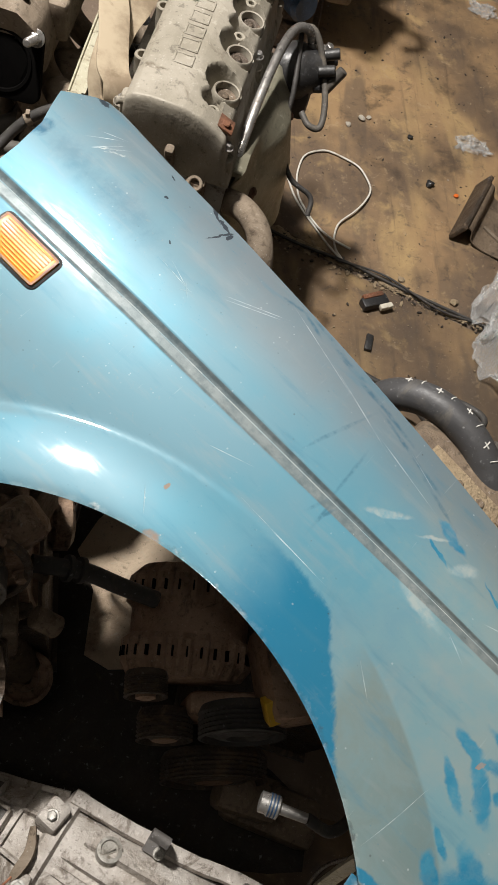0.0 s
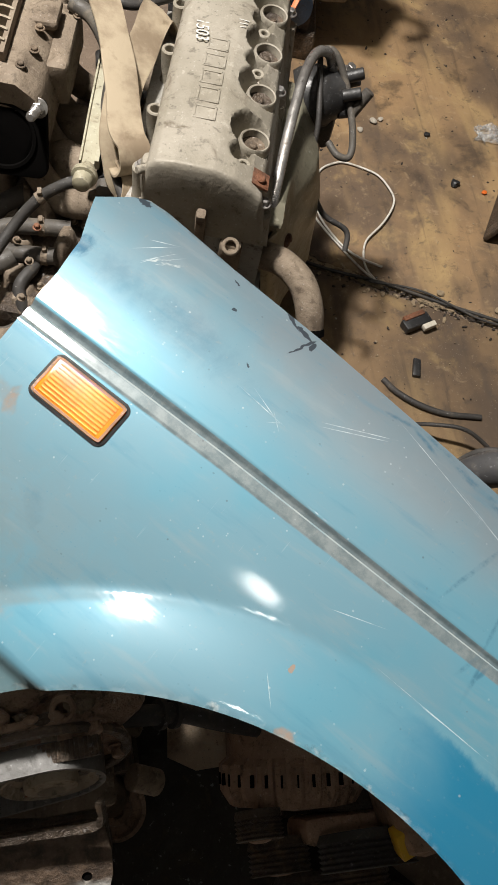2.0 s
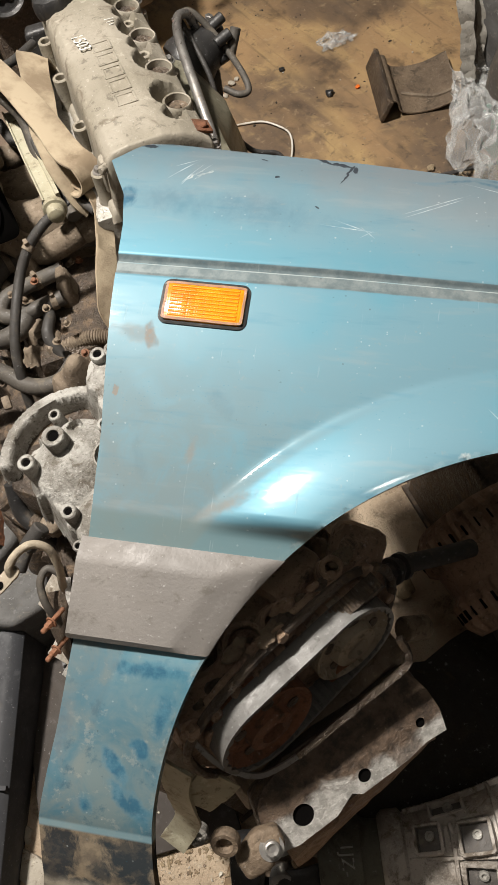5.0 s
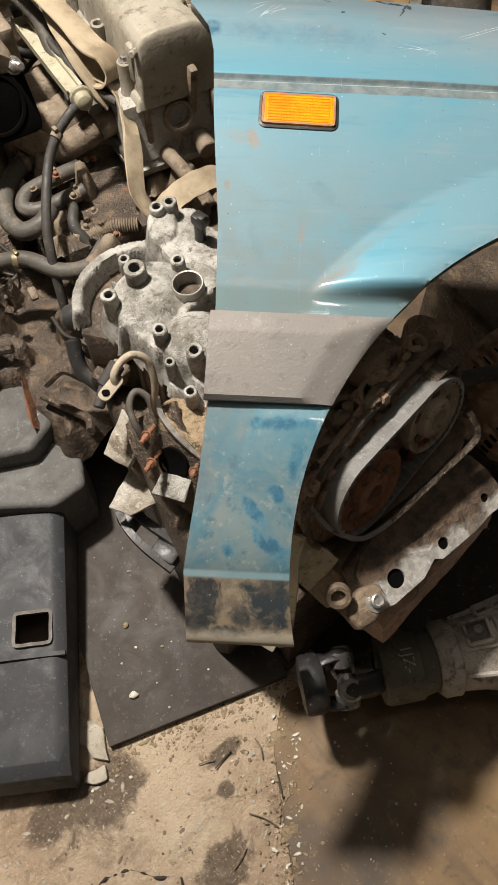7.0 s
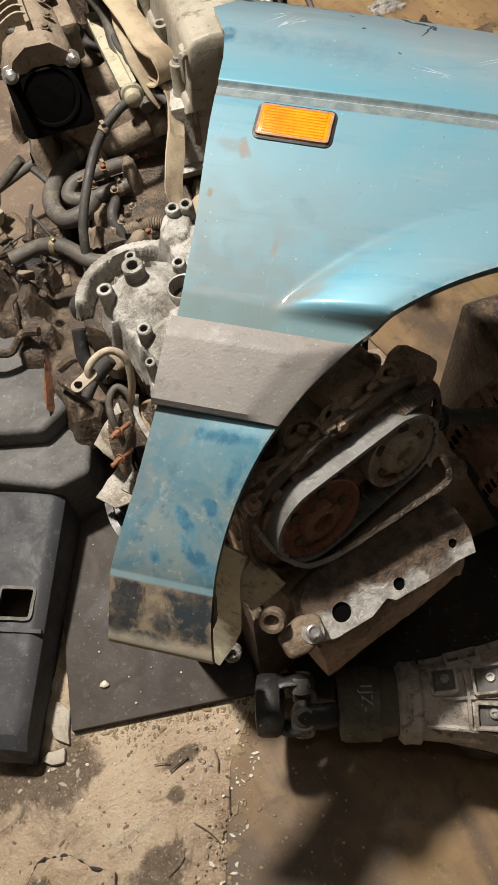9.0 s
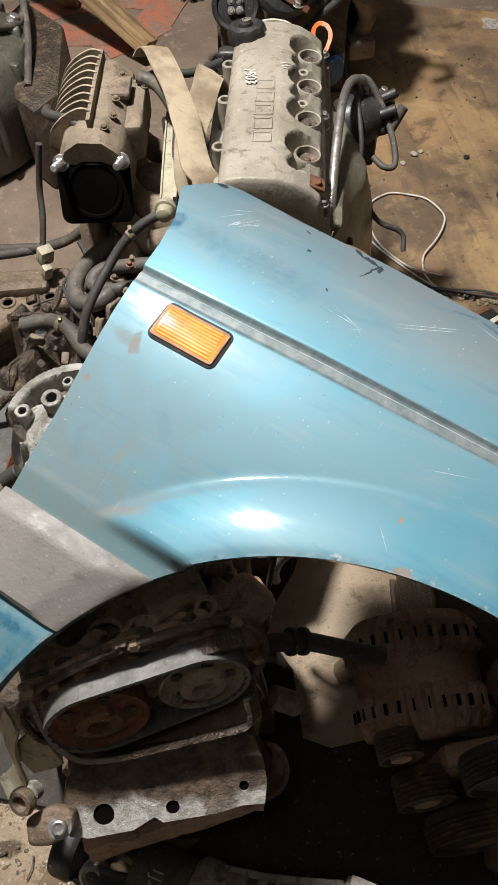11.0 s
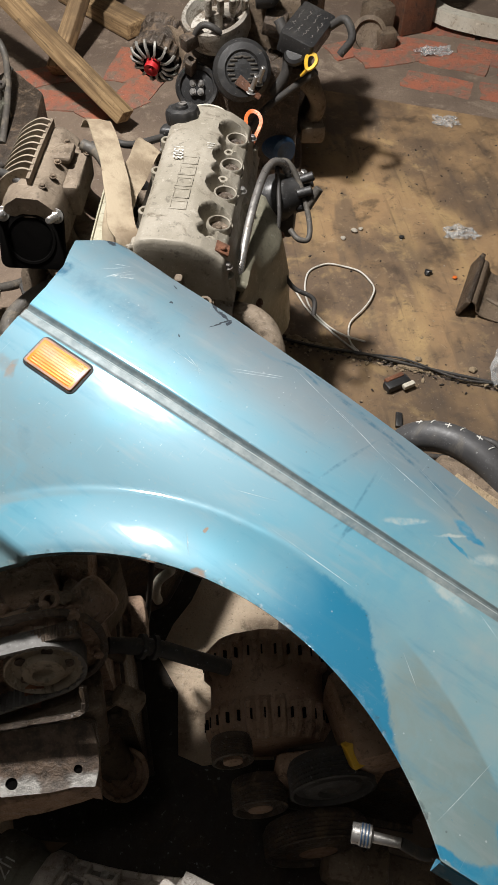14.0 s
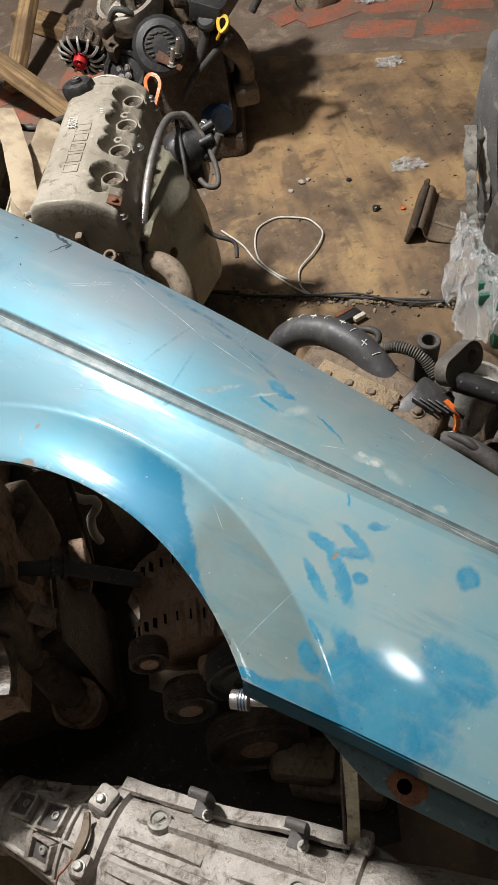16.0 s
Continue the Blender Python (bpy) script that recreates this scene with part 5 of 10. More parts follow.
box(bm, (-0.052, -0.199, 0.43), (0.010, 0.014, 0.075), 0.004)
box(bm, (0.065, -0.208, 0.43), (0.03, 0.02, 0.05), 0.005)
cup(bm, (0.065, -0.215, 0.45), (0, -0.6, 1), 0.012, 0.012, 0.004, 0.01)
rod(bm, (0.03, -0.20, 0.375), (0.03, -0.235, 0.37), 0.016)
part_each("head_boss", bm, M_TAN, head_a, "", EA)
bm = mesh()
casting(bm, [(-0.08, -0.19), (0.09, -0.19), (0.09, 0.21), (-0.08, 0.21)], 0.12, 0.345, None, edge=0.008)
block_a = part("engine_block", bm, M_BROWN, engine_a, "grimy engine block", EA)
bm = mesh()
for k in range(5):
    box(bm, (-0.088, -0.15 + 0.085 * k, 0.24), (0.02, 0.014, 0.18), 0.004)
for z in (0.17, 0.26):
    box(bm, (0.0, -0.195, z), (0.15, 0.02, 0.012), 0.004)
part_each("block_rib", bm, M_BROWN, block_a, "", EA)
bm = mesh()
prism(bm, [(-0.085, -0.19), (0.095, -0.19), (0.095, 0.21), (-0.085, 0.21)], 0.0, 0.12, EA, 0.02, 3)
part("oil_pan", bm, M_IRON, engine_a, "black oily sump")
bm = mesh()
prism(bm, [(-0.09, 0.212), (0.062, 0.212), (0.055, 0.235), (-0.085, 0.24)], 0.10, 0.50, EA, 0.008, 3)
part("timing_cover", bm, M_BLACK, engine_a, "black plastic timing cover")
bm = mesh()
strip(bm, [(-0.035, 0.205, 0.535), (-0.005, 0.215, 0.548), (0.03, 0.214, 0.547), (0.057, 0.206, 0.530)], 0.013, 0.005, (0, 1, 0))
part("cover_rim", bm, M_WHITE, engine_a, "pale rim of the timing cover", EA)

# exhaust side: pressed heat shield, outlet elbow, distributor with its leads
bm = mesh()
loft(bm, [(y, [(0.110 + dx * q, 0.458), (0.140 + dx * q, 0.454), (0.170 + dx, 0.416), (0.189 + dx, 0.335), (0.198 + dx, 0.21 + 0.02 * q), (0.191 + dx, 0.21 + 0.02 * q), (0.180 + dx, 0.335), (0.160 + dx, 0.410), (0.136 + dx * q, 0.446), (0.110 + dx * q, 0.450)])
          for y, dx, q in ((-0.172, -0.062, 0.2), (-0.160, -0.050, 0.2), (-0.135, -0.040, 0.25), (-0.105, -0.032, 0.3), (-0.075, -0.020, 0.4), (-0.045, -0.008, 0.5), (-0.015, 0.003, 0.5), (0.015, 0.005, 0.4), (0.045, 0.0, 0.3), (0.075, -0.006, 0.3), (0.098, -0.018, 0.3), (0.112, -0.035, 0.2))])
shield_a = part("heat_shield", roughen(bm, 0.0008, 30, 0.012), M_SHIELD, engine_a, "olive-brown pressed heat shield", EA, 75)
for p in ((0.146, -0.113, 0.372), (0.170, 0.06, 0.39)):
    bm = mesh()
    lathe(bm, p, (1, 0, 0.5), [(0.014, -0.004), (0.011, 0.001), (0.007, 0.002), (0.0062, 0.006), (0.004, 0.007)], 20)
    part("shield_bolt", bm, M_RUST, shield_a, "rusty bolt in a dished seat", EA)
bm = mesh()
hose(bm, [(0.085, 0.880, 0.375), (0.112, 0.862, 0.388), (0.135, 0.846, 0.400), (0.164, 0.820, 0.414), (0.186, 0.785, 0.415), (0.195, 0.750, 0.400), (0.196, 0.725, 0.375)], 0.0195, 18)
elbow = part("outlet_elbow", bm, M_TAN, engine_a, "bent alloy outlet pipe")
bm = mesh()
lathe(bm, (0.1955, 0.733, 0.383), (0.02, -0.7, -0.7), [(0.020, 0), (0.0212, 0.003), (0.0212, 0.010), (0.018, 0.012), (0.016, 0.006)], 24)
part("pipe_mouth", bm, M_PLUG, elbow, "dark open mouth of the pipe")
bm = mesh()
lathe(bm, (0.124, 0.854, 0.394), (0.75, -0.55, 0.3), [(0.0220, 0), (0.0235, 0.002), (0.0235, 0.010), (0.0220, 0.012)], 24)
box(bm, (0.124, 0.852, 0.420), (0.014, 0.012, 0.008), 0.002)
part("pipe_clamp", bm, M_RUST, elbow, "rusty clamp")

bm = mesh()
lathe(bm, (0.13, 0.12, 0.42), (0.85, 0.15, 0.25), [(0.042, 0), (0.046, 0.01), (0.046, 0.04), (0.038, 0.055), (0.030, 0.075), (0.012, 0.08)], 28)
box(bm, (0.165, 0.125, 0.39), (0.06, 0.07, 0.06), 0.01)
dist = part("distributor", bm, M_BLACK, engine_a, "black ignition distributor", EA)
for k in range(5):
    a = k * 1.2566
    bm = mesh()
    rod(bm, (0.195, 0.125 + 0.026 * math.cos(a), 0.44 + 0.026 * math.sin(a)), (0.222, 0.13 + 0.028 * math.cos(a), 0.448 + 0.028 * math.sin(a)), 0.009)
    part("cap_tower", bm, M_BLACK, dist, "", EA)
bm = mesh()
bolt(bm, (0.165, 0.10, 0.425), (0, 0, 1), 0.008, 0.01)
bolt(bm, (0.20, 0.15, 0.465), (0.3, 0, 1), 0.007, 0.01)
part_each("clamp_bolt", bm, M_STEEL, dist, "", EA)
bm = mesh()
hose(bm, [(0.105, -0.165, 0.40), (0.112, -0.13, 0.455), (0.118, -0.04, 0.49), (0.128, 0.06, 0.505), (0.142, 0.115, 0.508), (0.162, 0.135, 0.498), (0.175, 0.14, 0.47)], 0.0075)
part("breather_tube", bm, M_STEEL, engine_a, "long grey metal breather tube", EA)
bm = mesh()
hose(bm, [(0.14, 0.14, 0.49), (0.17, 0.145, 0.495), (0.20, 0.12, 0.46), (0.222, 0.075, 0.42), (0.224, 0.045, 0.40), (0.205, 0.042, 0.40), (0.188, 0.06, 0.405)], 0.0055)
rod(bm, (0.215, 0.10, 0.43), (0.235, 0.115, 0.465), 0.009)
part("bent_pipe", bm, M_HOSE, engine_a, "bent metal pipe with an open end", EA)
bm = mesh()
hose(bm, [(0.15, 0.14, 0.495), (0.165, 0.06, 0.44), (0.168, 0.02, 0.38), (0.20, -0.01, 0.33), (0.245, -0.02, 0.31), (0.25, -0.045, 0.29)], 0.0045)
part("ignition_lead", bm, M_RUBBER, engine_a, "black lead hanging from the distributor", EA)
bm = mesh()
hose(bm, [(0.198, 1.245, 0.26), (0.202, 1.252, 0.36), (0.206, 1.262, 0.435)], 0.0045)
strip(bm, [(0.206, 1.262, 0.435), (0.206, 1.285, 0.456), (0.206, 1.308, 0.476), (0.217, 1.318, 0.484), (0.231, 1.311, 0.482), (0.235, 1.296, 0.472), (0.224, 1.280, 0.456), (0.212, 1.267, 0.440)], 0.007, 0.006, (0, -0.5, 1), 6, True)
strip(bm, [(0.204, 1.256, 0.405), (0.206, 1.262, 0.435), (0.209, 1.270, 0.447)], 0.012, 0.006, (0, -0.5, 1), 4)
bm.transform(Matrix.Translation((-0.004, -0.036, 0.036)))
part("dipstick", bm, M_ORANGE, engine_a, "orange looped dipstick handle")

# intake side: runners, ribbed plenum with its throttle mouth, fuel rail
for k, y in enumerate((-0.13, -0.045, 0.04, 0.125)):
    bm = mesh()
    hose(bm, [(-0.105, y, 0.40), (-0.145, y, 0.385), (-0.185, y * 0.9, 0.37), (-0.225, y * 0.8 + 0.01, 0.40), (-0.24, y * 0.75 + 0.02, 0.45)], 0.021, 16)
    part("intake_runner", bm, M_TAN, engine_a, "", EA)
PL = EA @ pose(-0.255, 0.0, 0.50, 0, 0, 3)
bm = mesh()
loft(bm, [(y, [(x * q, z * q2) for x, z in ((-0.055, -0.05), (-0.06, 0.0), (-0.045, 0.035), (-0.02, 0.052), (0.02, 0.050), (0.045, 0.028), (0.055, -0.02), (0.05, -0.05))]) for y, q, q2 in ((-0.105, 0.9, 0.9), (-0.09, 1, 1), (0.10, 1, 1), (0.115, 0.93, 0.9), (0.122, 0.7, 0.7))])
box(bm, (0.055, 0.02, 0.0), (0.03, 0.13, 0.06), 0.006)
box(bm, (0.03, 0.035, 0.045), (0.04, 0.05, 0.012), 0.004)
plenum = part("intake_plenum", roughen(bm, 0.001, 60, 0.015), M_TAN, engine_a, "cast alloy intake plenum", PL)
for k in range(9):
    bm = mesh()
    y = -0.055 + 0.0195 * k
    strip(bm, [(-0.068, y, -0.02), (-0.064, y, 0.018), (-0.045, y, 0.044), (-0.018, y, 0.060), (-0.004, y, 0.058)], 0.004, 0.02, (1, 0, 0), 4)
    part("plenum_rib", bm, M_TANL, plenum, "dusty cooling rib", PL)
bm = mesh()
strip(bm, [(-0.002, -0.075, 0.058), (-0.002, 0.02, 0.060), (-0.002, 0.115, 0.055)], 0.006, 0.014, (0, 0, 1), 5)
part("plenum_spine", bm, M_TAN, plenum, "", PL)
for x, y, z in ((0.03, -0.04, 0.046), (0.03, 0.0, 0.048), (0.035, 0.06, 0.05), (0.02, -0.075, 0.05), (0.068, 0.06, 0.03)):
    bm = mesh()
    bolt(bm, (x, y, z), (0.1, 0, 1), 0.0045, 0.004)
    part("plenum_bolt", bm, M_BROWN, plenum, "rusty bolt", PL)
TH = EA @ pose(-0.252, -0.118, 0.475, 62, 0, 4)
bm = mesh()
prism(bm, rounded(0, 0, 0.112, 0.104, 0.014), -0.012, 0.004, None, 0.003)
lathe(bm, (0, 0, -0.05), (0, 0, 1), [(0.048, 0), (0.05, 0.03), (0.05, 0.040)], 28)
mouth = part("throttle_flange", bm, M_PLUG, engine_a, "black square throttle flange", TH)
bm = mesh()
lathe(bm, (0, 0, 0.004), (0, 0, 1), [(0.043, 0), (0.043, 0.003), (0.039, 0.003), (0.036, -0.004), (0.035, -0.0035)], 36)
part("throttle_bore", bm, M_PLUG, mouth, "deep dark throttle bore", TH)
for x, y in ((-0.046, 0.04), (0.046, 0.04)):
    bm = mesh()
    rod(bm, (x, y, -0.01), (x, y, 0.055), 0.0055)
    for k in range(12):
        rod(bm, (x, y, 0.012 + 0.0034 * k), (x, y, 0.0135 + 0.0034 * k), 0.0063, seg=12, edge=0.0004)
    bolt(bm, (x, y, 0.004), (0, 0, 1), 0.0085, 0.008)
    part("threaded_stud", bm, M_STEEL, mouth, "", TH)
for pts, r, mt, name, lab in (
        ([(-0.36, 0.06, 0.49), (-0.33, -0.02, 0.535), (-0.28, -0.055, 0.545), (-0.245, -0.08, 0.52), (-0.235, -0.10, 0.50)], 0.008, M_RUBBER, "throttle_hose", "black hose over the plenum"),
        ([(-0.20, 0.075, 0.54), (-0.165, 0.06, 0.53), (-0.135, 0.02, 0.50), (-0.132, -0.03, 0.47), (-0.12, -0.10, 0.45), (-0.115, -0.15, 0.44)], 0.011, M_HOSE, "coolant_hose", "grey coolant hose along the plenum"),
        ([(-0.20, 0.10, 0.52), (-0.17, 0.14, 0.51), (-0.13, 0.15, 0.50), (-0.08, 0.20, 0.49)], 0.007, M_RUBBER, "vacuum_hose", "thin black vacuum hose"),
        ([(-0.10, 0.02, 0.49), (-0.118, -0.03, 0.485), (-0.122, -0.09, 0.475), (-0.10, -0.14, 0.46), (-0.085, -0.17, 0.455)], 0.0065, M_RUBBER, "fuel_hose", "thin black fuel hose")):
    bm = mesh()
    hose(bm, pts, r)
    part(name, bm, mt, engine_a, lab, EA)
for pts, r, mt, name, lab in (
        ([(-0.36, 0.875, 0.31), (-0.314, 0.867, 0.32), (-0.282, 0.835, 0.33), (-0.255, 0.781, 0.33), (-0.218, 0.758, 0.335), (-0.181, 0.773, 0.34)], 0.0125, M_HOSE, "heater_hose", "grey heater hose with a brass clamp"),
        ([(-0.105, 0.905, 0.472), (-0.125, 0.90, 0.47), (-0.157, 0.896, 0.45), (-0.192, 0.878, 0.42), (-0.24, 0.824, 0.38), (-0.262, 0.79, 0.33), (-0.275, 0.765, 0.27)], 0.0075, M_RUBBER, "regulator_hose", "dark hose from the fuel regulator"),
        ([(-0.063, 0.871, 0.33), (-0.045, 0.90, 0.36), (-0.057, 0.935, 0.37), (-0.102, 0.95, 0.37), (-0.14, 0.965, 0.365)], 0.0115, M_HOSE, "bypass_hose", "grey curved bypass hose"),
        ([(-0.15, 0.982, 0.365), (-0.19, 0.985, 0.36), (-0.229, 0.967, 0.35), (-0.263, 0.922, 0.345), (-0.26, 0.879, 0.34), (-0.229, 0.869, 0.345), (-0.205, 0.881, 0.35)], 0.0145, M_HOSE, "coolant_pipe", "fat grey coolant hose bent into a loop"),
        ([(-0.124, 0.921, 0.36), (-0.174, 0.925, 0.36), (-0.216, 0.929, 0.355), (-0.235, 0.911, 0.35), (-0.219, 0.891, 0.35), (-0.173, 0.879, 0.355), (-0.145, 0.872, 0.36)], 0.012, M_HOSE, "inner_hose", "grey hose nested inside the loop"),
        ([(-0.029, 0.963, 0.36), (-0.075, 0.976, 0.365), (-0.129, 0.967, 0.37)], 0.010, M_TAN, "water_pipe", "dusty brown water pipe"),
        ([(0.058, 0.951, 0.32), (0.03, 0.90, 0.33), (-0.005, 0.842, 0.37), (-0.013, 0.78, 0.37), (-0.01, 0.73, 0.34)], 0.012, M_TAN, "stub_pipe", "dusty straight pipe beside the head"),
        ([(-0.17, 0.90, 0.33), (-0.178, 0.86, 0.35), (-0.196, 0.83, 0.345), (-0.19, 0.80, 0.32)], 0.009, M_RUBBER, "branch_hose", "dark branch hose"),
        ([(-0.074, 1.213, 0.42), (-0.071, 1.169, 0.41), (-0.04, 1.152, 0.40), (-0.008, 1.135, 0.41)], 0.008, M_RUBBER, "rear_hose", "black hose at the back of the intake"),
        ([(-0.047, 1.14, 0.49), (-0.059, 1.073, 0.485), (-0.067, 1.023, 0.48), (-0.06, 0.981, 0.475), (-0.05, 0.955, 0.47)], 0.005, M_RUBBER, "vacuum_line", "thin black line beside the strap"),
        ([(-0.185, 1.02, 0.36), (-0.205, 1.0, 0.33), (-0.23, 0.97, 0.31), (-0.26, 0.96, 0.29)], 0.011, M_HOSE, "lower_hose", "hose hanging under the throttle")):
    bm = mesh()
    hose(bm, pts, r)
    part(name, bm, mt, engine_a, lab)
bm = mesh()
ribbed(bm, [(-0.19, 0.818, 0.325), (-0.147, 0.801, 0.335), (-0.114, 0.779, 0.335)], 0.0105)
part("corrugated_pipe", bm, M_TAN, engine_a, "short corrugated pipe")
for p, d, r in (((-0.292, 0.846, 0.327), (0.7, -0.7, 0.1), 0.0138), ((-0.185, 0.985, 0.361), (1, 0, 0), 0.016), ((-0.165, 0.925, 0.36), (1, 0, 0), 0.0135), ((-0.16, 0.876, 0.357), (1, -0.2, 0), 0.0135), ((-0.102, 0.95, 0.37), (1, -0.2, 0), 0.013), ((-0.157, 0.896, 0.45), (0.8, 0.3, 0.4), 0.0088)):
    bm = mesh()
    dv = Vector(d).normalized()
    a = Vector(p) - dv * 0.005
    lathe(bm, a, dv, [(r - 0.002, 0), (r, 0.0006), (r, 0.0095), (r - 0.002, 0.010)], 22)
    box(bm, tuple(Vector(p) + Vector((0, 0, r + 0.002))), (0.006, 0.010, 0.006), 0.001)
    part("hose_clamp", bm, M_BRASS if p[0] < -0.28 else M_TAN, engine_a, "spring hose clamp")
bm = mesh()
sweep(bm, [Vector((-0.060, 1.15, 0.472)), Vector((-0.065, 1.119, 0.472)), Vector((-0.079, 1.03, 0.472)), Vector((-0.093, 0.935, 0.472))], [(-0.013, -0.008), (0.013, -0.008), (0.013, 0.004), (0.0105, 0.004), (0.010, 0.0), (-0.007, 0.0), (-0.0075, 0.006), (-0.013, 0.006)])
part("fuel_rail", bm, M_CREAM, engine_a, "dusty cream alloy fuel rail")
bm = mesh()
lathe(bm, (-0.094, 0.925, 0.476), (-0.25, -0.9, 0.12), [(0.009, 0), (0.011, 0.004), (0.011, 0.012), (0.0165, 0.014), (0.0172, 0.017), (0.0165, 0.022), (0.0125, 0.023), (0.0125, 0.032), (0.011, 0.037), (0.006, 0.040)], 30)
part("fuel_regulator", bm, M_CREAM, engine_a, "yellowish ring-shaped fuel pressure regulator")
for y in (-0.13, -0.045, 0.04, 0.125):
    bm = mesh()
    rod(bm, (-0.122, y, 0.455), (-0.10, y, 0.42), 0.010)
    box(bm, (-0.142, y, 0.455), (0.02, 0.018, 0.016), 0.003)
    part("fuel_injector", bm, M_BLACK, engine_a, "", EA)
rngc = random.Random(9)
lumps = []
for k in range(60):
    x, y = rngc.uniform(-0.23, 0.03), rngc.uniform(0.72, 1.16)
    a, half = rngc.uniform(0, math.pi), rngc.uniform(0.004, 0.030)
    lumps.append(("bar", rngc.uniform(0.325, 0.385), x, y, x + half * math.cos(a), y + half * math.sin(a), rngc.uniform(0.004, 0.013), rngc.choice((3.0, 5.0, 6.0))))
lumps += [("bar", 0.405, -0.12, 1.10, -0.075, 1.09, 0.022, 2.5), ("bar", 0.405, -0.13, 1.03, -0.05, 0.985, 0.020, 2.5), ("bar", 0.40, -0.16, 1.12, -0.19, 1.08, 0.02, 3.0)]
part("intake_casting", relief((-0.25, 0.70), (0.06, 1.20), 0.0045, 0.30, lumps, (), 420, 0.0014), M_TAN, engine_a, "sandy brown intake casting full of dust", angle=65)
for k in range(16):
    bm = mesh()
    x, y = rngc.uniform(-0.21, 0.0), rngc.uniform(0.75, 1.0)
    bolt(bm, (x, y, rngc.uniform(0.35, 0.385)), (rngc.uniform(-0.4, 0.4), rngc.uniform(-0.4, 0.4), 1), 0.0042, 0.006)
    part("intake_bolt", bm, rngc.choice((M_DARKRUST, M_TAN, M_BROWN)), engine_a, "small loose-looking bolt")
bm = mesh()
casting(bm, [(-0.24, -0.30), (-0.08, -0.30), (-0.08, 0.18), (-0.22, 0.16)], 0.06, 0.335, None, edge=0.02)
part("accessory_casting", bm, M_IRON, engine_a, "dark oily casting below the intake", EA)

# dark depth below the hoses: oily casing, brackets and a tangle of wiring
rngw = random.Random(41)
lumps = [("bar", 0.20, -0.30, 0.70, -0.20, 0.98, 0.09, 2.0), ("bar", 0.17, -0.38, 0.78, -0.30, 0.92, 0.05, 2.0)]
for k in range(70):
    x, y = rngw.uniform(-0.40, -0.08), rngw.uniform(0.62, 1.02)
    a, half = rngw.uniform(0, math.pi), rngw.uniform(0.006, 0.035)
    lumps.append(("bar", rngw.uniform(0.17, 0.27), x, y, x + half * math.cos(a), y + half * math.sin(a), rngw.uniform(0.005, 0.014), rngw.choice((3.0, 5.0, 6.0))))
part("lower_casing", relief((-0.44, 0.60), (-0.06, 1.06), 0.006, 0.06, lumps, (), 300, 0.002), M_IRON, engine_a, "black oily casing below the hoses", angle=65)
for k in range(26):
    x, y, z = rngw.uniform(-0.38, -0.10), rngw.uniform(0.66, 1.0), rngw.uniform(0.22, 0.31)
    a = rngw.uniform(0, 2 * math.pi)
    pts = [(x, y, z)]
    for j in range(4):
        a += rngw.uniform(-0.9, 0.9)
        x, y, z = x + 0.030 * math.cos(a), y + 0.030 * math.sin(a), max(0.20, min(0.32, z + rngw.uniform(-0.02, 0.02)))
        pts.append((x, y, z))
    bm = mesh()
    hose(bm, pts, rngw.choice((0.0022, 0.003, 0.005, 0.007)), 8, 5)
    part("wiring_run", bm, rngw.choice((M_RUBBER, M_BLACK, M_HOSE, M_IRON)), engine_a, "dark oily wiring")
for k in range(14):
    x, y, z = rngw.uniform(-0.36, -0.08), rngw.uniform(0.66, 0.98), rngw.uniform(0.25, 0.32)
    bm = mesh()
    box(bm, (x, y, z), (rngw.uniform(0.012, 0.035), rngw.uniform(0.010, 0.022), rngw.uniform(0.008, 0.02)), 0.003, (rngw.uniform(-30, 30), rngw.uniform(-30, 30), rngw.uniform(0, 180)))
    part("wiring_plug", bm, rngw.choice((M_BLACK, M_IRON, M_BROWN, M_TAN)), engine_a, "grimy wiring plug")

# lifting strap slung round the engine
webbing_strap = thing("lifting_strap", (-0.06, 1.02, 0.44), "dirty beige webbing strap slung over the engine", "strap")


def weave(points, wide, spin, twist=None):
    """A length of webbing with slightly thicker, wavy edges."""
    bm = mesh()
    line = curve(points, 10)
    sec = [(-0.5, -1), (-0.44, -1.2), (0, -0.9), (0.44, -1.2), (0.5, -1), (0.5, 1), (0.44, 1.2), (0, 0.9), (-0.44, 1.2), (-0.5, 1)]
    sweep(bm, line, lambda t: [(x * wide * (1 + 0.03 * math.sin(37 * t)), y * 0.0013 + 0.0016 * math.sin(9 * x + 11 * t)) for x, y in sec], False, spin)
    return bm


part("upper_run", weave([EA @ Vector(p) for p in ((-0.20, 0.15, 0.53), (-0.178, 0.12, 0.562), (-0.150, 0.06, 0.558), (-0.125, 0.00, 0.545), (-0.106, -0.06, 0.530))] + [(-0.044, 0.955, 0.514), (-0.034, 0.932, 0.505), (-0.033, 0.918, 0.488), (-0.040, 0.920, 0.470), (-0.050, 0.945, 0.463)], 0.046, (0.25, 0.15, 1)), M_STRAP, webbing_strap)
part("lower_run", weave([EA @ Vector(p) for p in ((-0.075, 0.17, 0.44), (-0.088, 0.13, 0.515), (-0.098, 0.06, 0.512), (-0.108, -0.02, 0.508), (-0.108, -0.09, 0.497), (-0.098, -0.13, 0.465), (-0.085, -0.14, 0.44))], 0.046, (0.3, 0.1, 1)), M_STRAP, webbing_strap)
